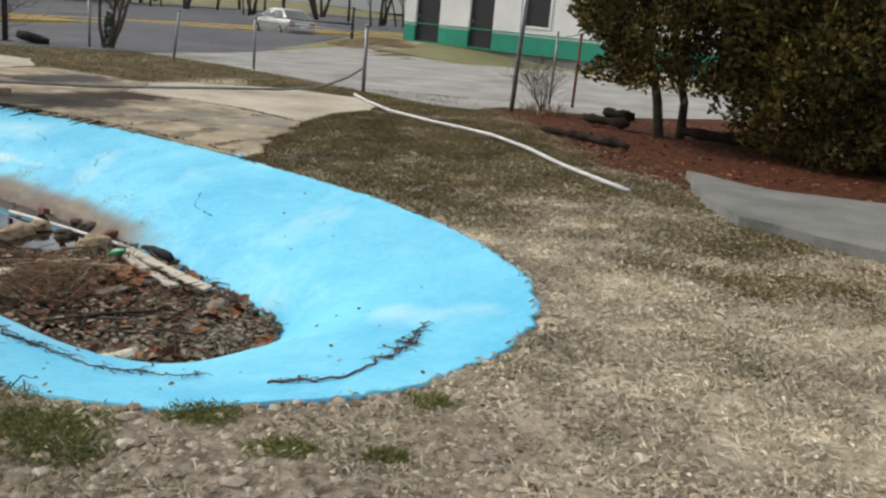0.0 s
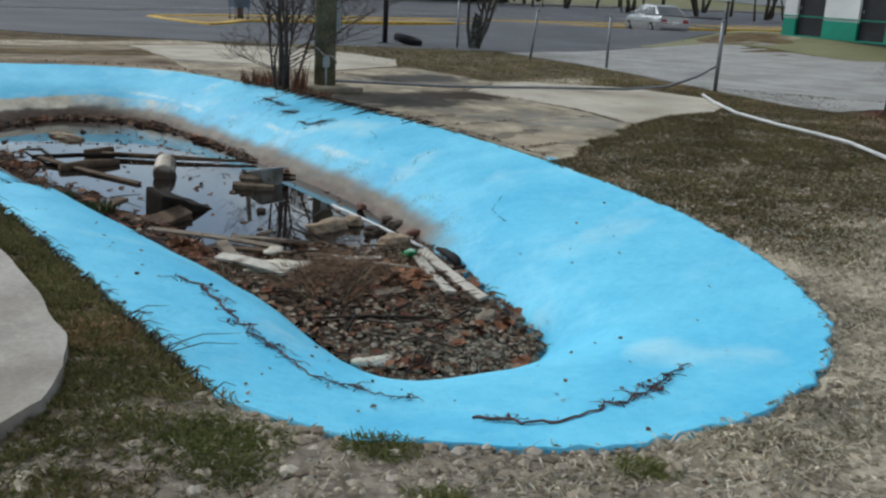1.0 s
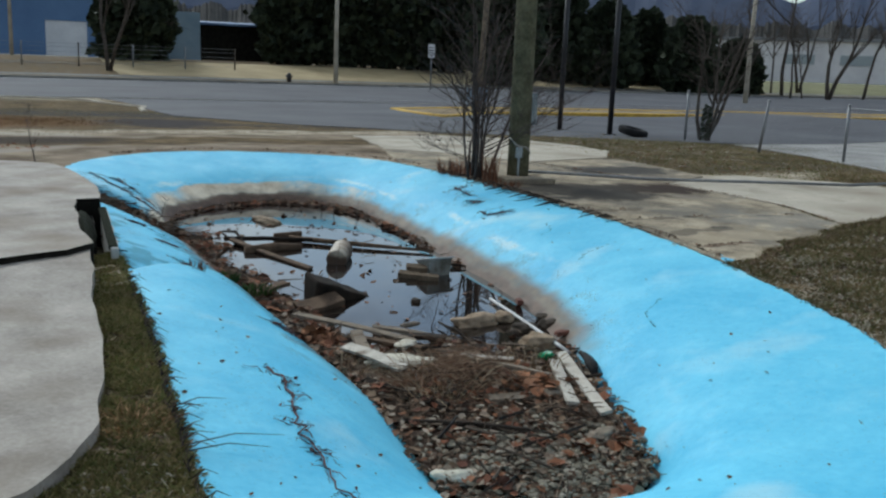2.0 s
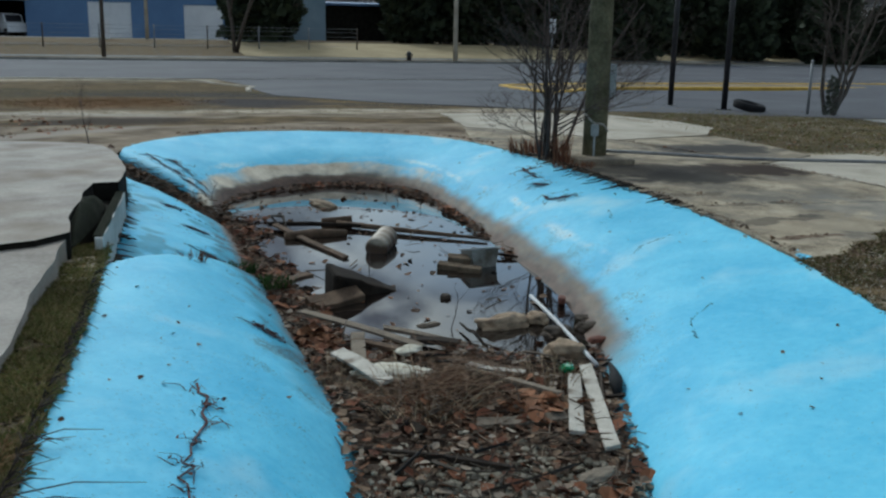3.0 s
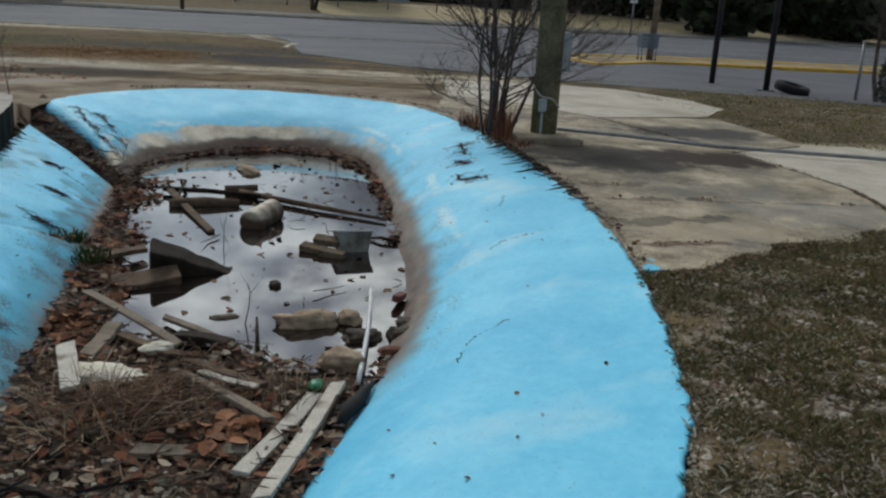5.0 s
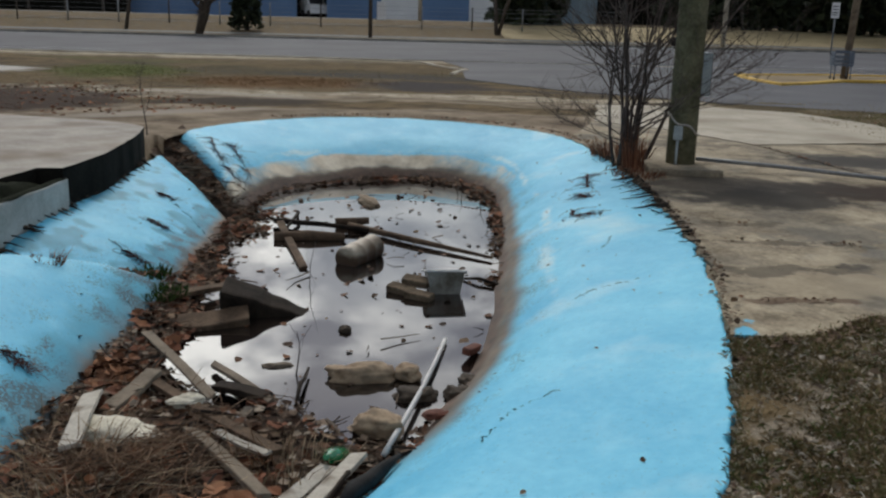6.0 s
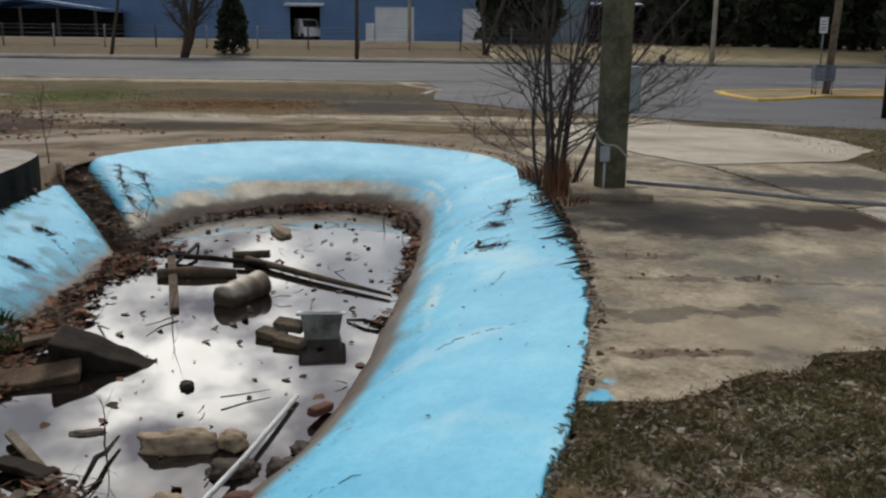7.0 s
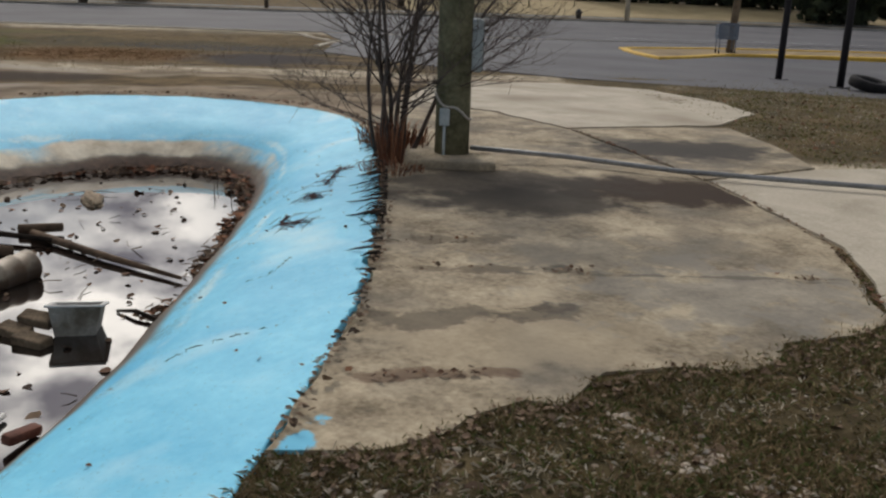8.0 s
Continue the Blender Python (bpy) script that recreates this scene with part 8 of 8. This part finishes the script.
    part("bumper", box((-2.26, 0, 0.48), (0.14, 1.5, 0.2), bevel=0.04), paint_, car)
    part("bumper", box((2.25, 0, 0.46), (0.14, 1.35, 0.18), bevel=0.04), paint_, car)
    part("number_plate", box((-2.335, 0, 0.62), (0.01, 0.32, 0.15)), MAT["white_paint"], car, "pale blank number plate")
    return car


make_car((0.7, 51.5, ground_z(0.7, 51.5) + 0.02), 114)

# wooden pole with a wire cart at its foot, sign, lamp posts
wx, wy = -16.0, 38.6
wpole = tagged(thing("wood_pole", (wx, wy, ground_z(wx, wy))), "slender leaning wooden pole on the traffic island", "pole")
tube("post", [(0, 0, -0.1), (0.15, 0.1, 4), (0.3, 0.2, 8)], [0.13, 0.12, 0.10], MAT["old_wood"], wpole, 12)
cart = tagged(thing("shopping_cart", (wx + 0.3, wy - 0.75, ground_z(wx, wy) + 0.12), 40), "grey-blue wire shopping cart beside a wooden pole", "cart")
MAT["cart"] = material("blue_grey_cart_wire", (0.07, 0.10, 0.15), (0.13, 0.17, 0.23), 5, 0.5, 0.1, 30)
bm = bmesh.new()
for k in range(15):
    for sx in (-0.3, 0.3):
        add_box(bm, (sx, -0.45 + 0.9 * k / 14, 0.72), (0.02, 0.035, 0.45))
for k in range(9):
    for sy in (-0.45, 0.45):
        add_box(bm, (-0.3 + 0.6 * k / 8, sy, 0.72), (0.035, 0.02, 0.45))
for z in (0.5, 0.64, 0.78, 0.94):
    add_box(bm, (-0.3, 0, z), (0.025, 0.9, 0.03)), add_box(bm, (0.3, 0, z), (0.025, 0.9, 0.03)), add_box(bm, (0, -0.45, z), (0.6, 0.025, 0.03)), add_box(bm, (0, 0.45, z), (0.6, 0.025, 0.03))
part("basket", bm, MAT["cart"], cart)
for sx in (-0.26, 0.26):
    for sy in (-0.4, 0.4):
        lg = part("leg", box((sx, sy, 0.27), (0.03, 0.03, 0.5)), MAT["cart"], cart)
        part("wheel", box((sx, sy, 0.06), (0.04, 0.12, 0.12), bevel=0.015), MAT["rubber"], lg)
part("handle", box((0, -0.52, 1.0), (0.62, 0.04, 0.04), bevel=0.01), MAT["cart"], cart)

sx_, sy_, sz_ = -33.0, 66.0, ground_z(-33, 66)
sign = tagged(thing("road_sign", (sx_, sy_, sz_)), "small white rectangular road sign on a post", "sign")
tube("post", [(0, 0, -0.1), (0, 0, 3.4)], [0.05, 0.05], MAT["galv"], sign, 8)
part("sign_plate", box((0.03, -0.06, 2.9), (0.5, 0.03, 1.0), (0, 0, 25), 0.01), MAT["white_paint"], sign)
bm = bmesh.new()
for z in (3.15, 2.95, 2.75, 2.6):
    add_box(bm, (0.02, -0.082, z), (0.34, 0.012, 0.06), (0, 0, 25))
part("sign_bars", bm, MAT["black_metal"], sign)
for x, y in ((-41.0, 65.1), (-11.2, 74.0), (-74.5, 62.0)):
    lp = tagged(thing("lamp_post", (x, y, ground_z(x, y))), "tall pale lamp post beyond the street", "lamp post", group="lamp posts")
    tube("post", [(0, 0, -0.2), (0, 0, 5), (0.1, 0, 11)], [0.19, 0.16, 0.11], MAT["pale_concrete"], lp, 12)
hyd = tagged(thing("hydrant", (-45.6, 65.2, ground_z(-45.6, 65.2))), "small dark hydrant on the far verge", "hydrant")
tube("barrel", [(0, 0, -0.05), (0, 0, 0.6), (0, 0, 0.72)], [0.2, 0.19, 0.08], MAT["black_metal"], hyd, 12)
tube("nozzle", [(-0.3, 0, 0.45), (0.3, 0, 0.45)], [0.08, 0.08], MAT["black_metal"], hyd, 10)

# ---- far trees ----
def row_of(name, picks, base_seed, mat, label, height, radius, count, leaf=0.5, shape=0.7, group="far cedars"):
    for k, (b, r, hs, rs) in enumerate(picks):
        x, y, z = at_range(b, r)
        e = evergreen(name, (x, y, z), height * hs, radius * rs, 0.1, mat, count, label, base_seed + k, ((0, 0, 0.2),), leaf, shape, 0.55)
        tagged(e, group=group)


row_of("cedar_tree", [(48.6, 91, 1.0, 0.9), (47.4, 93, 0.85, 0.7), (39.0, 98, 1.1, 1.05), (36.7, 99, 1.15, 1.1), (34.4, 98, 1.1, 1.05), (32.0, 97, 1.1, 1.0), (29.5, 96, 1.0, 1.0), (26.0, 86, 1.0, 1.0), (22.5, 95, 0.85, 1.0), (19.5, 93, 0.72, 0.9), (14.5, 92, 0.62, 0.8), (11.6, 96, 0.45, 0.7), (17, 100, 0.66, 0.9)], 100, MAT["dark_cedar"], "tall dark dense cedar in a far row", 11.0, 3.7, 5200, 0.75, 0.45)
row_of("cedar_tree", [(64.8, 79, 0.42, 0.46)], 140, MAT["dark_cedar"], "small dark conical evergreen by the far footway", 11.0, 3.6, 1500, 0.35, 0.8)
x, y, z = at_range(67.6, 75)
bare_tree("bare_tree", (x, y, z), 7.0, 0.30, "large leafless tree with spreading limbs by the footway", 31, 3, 3, (6, 8), 0.6)
for k, (b, r) in enumerate(((71.5, 80), (50, 79), (9, 96), (6.5, 92), (4.5, 100), (2.5, 92), (0.5, 98), (-1.5, 90), (-3.5, 97), (-5.5, 92), (11, 88), (-7.5, 96), (-9.5, 90), (8, 108), (3, 112), (-2, 110), (-6, 112))):
    x, y, z = at_range(b, r)
    bare_tree("bare_tree", (x, y, z), 9.0 + (k * 37 % 5), 0.16 + 0.02 * (k % 4), "leafless grey tree in the far row", 200 + k, 1 + k % 2, 3, (4, 6), 0.42)

# pale long building and hills far behind
far = new("far_building")
fx, fy, fz = at_range(3, 170)
far.matrix_world = pose(fx, fy, 0.5, 0, 0, -5)
tagged(far, "long pale low building seen between bare trees", "building")
part("wall", box((0, 0, 3.5), (90, 14, 7)), MAT["white_paint"], far)
part("roof", box((0, 0, 7.2), (92, 15, 0.5)), MAT["galv"], far)
for k in range(10):
    part("window", box((-40 + 9 * k, -7.05, 4.0), (5, 0.2, 1.6)), MAT["box_grey"], far)
MAT["woods"] = material("far_winter_woods", (0.035, 0.036, 0.034), (0.085, 0.08, 0.075), 0.05, 1.0, 0.5, 0.6, dist=1.0)
# ridge woods coloured blue: the haze of distance is in the base colour
MAT["ridge"] = material("haze_blue_ridge", (0.07, 0.09, 0.14), (0.10, 0.12, 0.18), 0.004, 1.0, 0.1, 0.03)


def ridge(name, r, b0, b1, base, amp, mat, step, label, scale):
    v, f = [], []
    n = int((b1 - b0) / step)
    for i in range(n + 1):
        b = b0 + (b1 - b0) * i / n
        x, y = -r * math.sin(radians(b)), r * math.cos(radians(b))
        h = base + amp * (0.5 + noise.noise(Vector((b * scale, r * 0.01, 0)))) + 0.35 * amp * noise.noise(Vector((b * scale * 6, 3, 0)))
        v.extend([(x, y, -8), (x, y, h * 0.6), (x * 1.04, y * 1.04, h), (x * 1.3, y * 1.3, -8)])
    for i in range(n):
        for k in range(3):
            f.append((4 * i + k, 4 * i + k + 1, 4 * i + 5 + k, 4 * i + 4 + k))
    return tagged(sheet(name, v, f, mat), label, "backdrop", kind="structure")


ridge("backdrop_woods", 210, -60, 130, 11, 2.5, MAT["woods"], 0.05, "grey leafless woods on the skyline", 0.9)
ridge("backdrop_ridge", 1500, -90, 150, 95, 45, MAT["ridge"], 0.4, "wooded mountain ridge far away, haze blue in its colour", 0.12)
rr_ = random.Random(77)
for k in range(16):
    x, y, z = at_range(rr_.uniform(-9, 13), rr_.uniform(84, 104))
    bare_tree("bare_tree", (x, y, z), rr_.uniform(6, 10), rr_.uniform(0.07, 0.13), "slender leafless grey tree beyond the street", 400 + k, 1, 3, (5, 8), 0.5)
x, y, z = at_range(57.6, 74)
tp = tagged(thing("wood_pole", (x, y, z)), "thin dark wooden pole on the far verge", "pole")
tube("post", [(0, 0, -0.2), (0.05, 0, 4), (0.1, 0, 9)], [0.16, 0.14, 0.11], MAT["bark"], tp, 10)
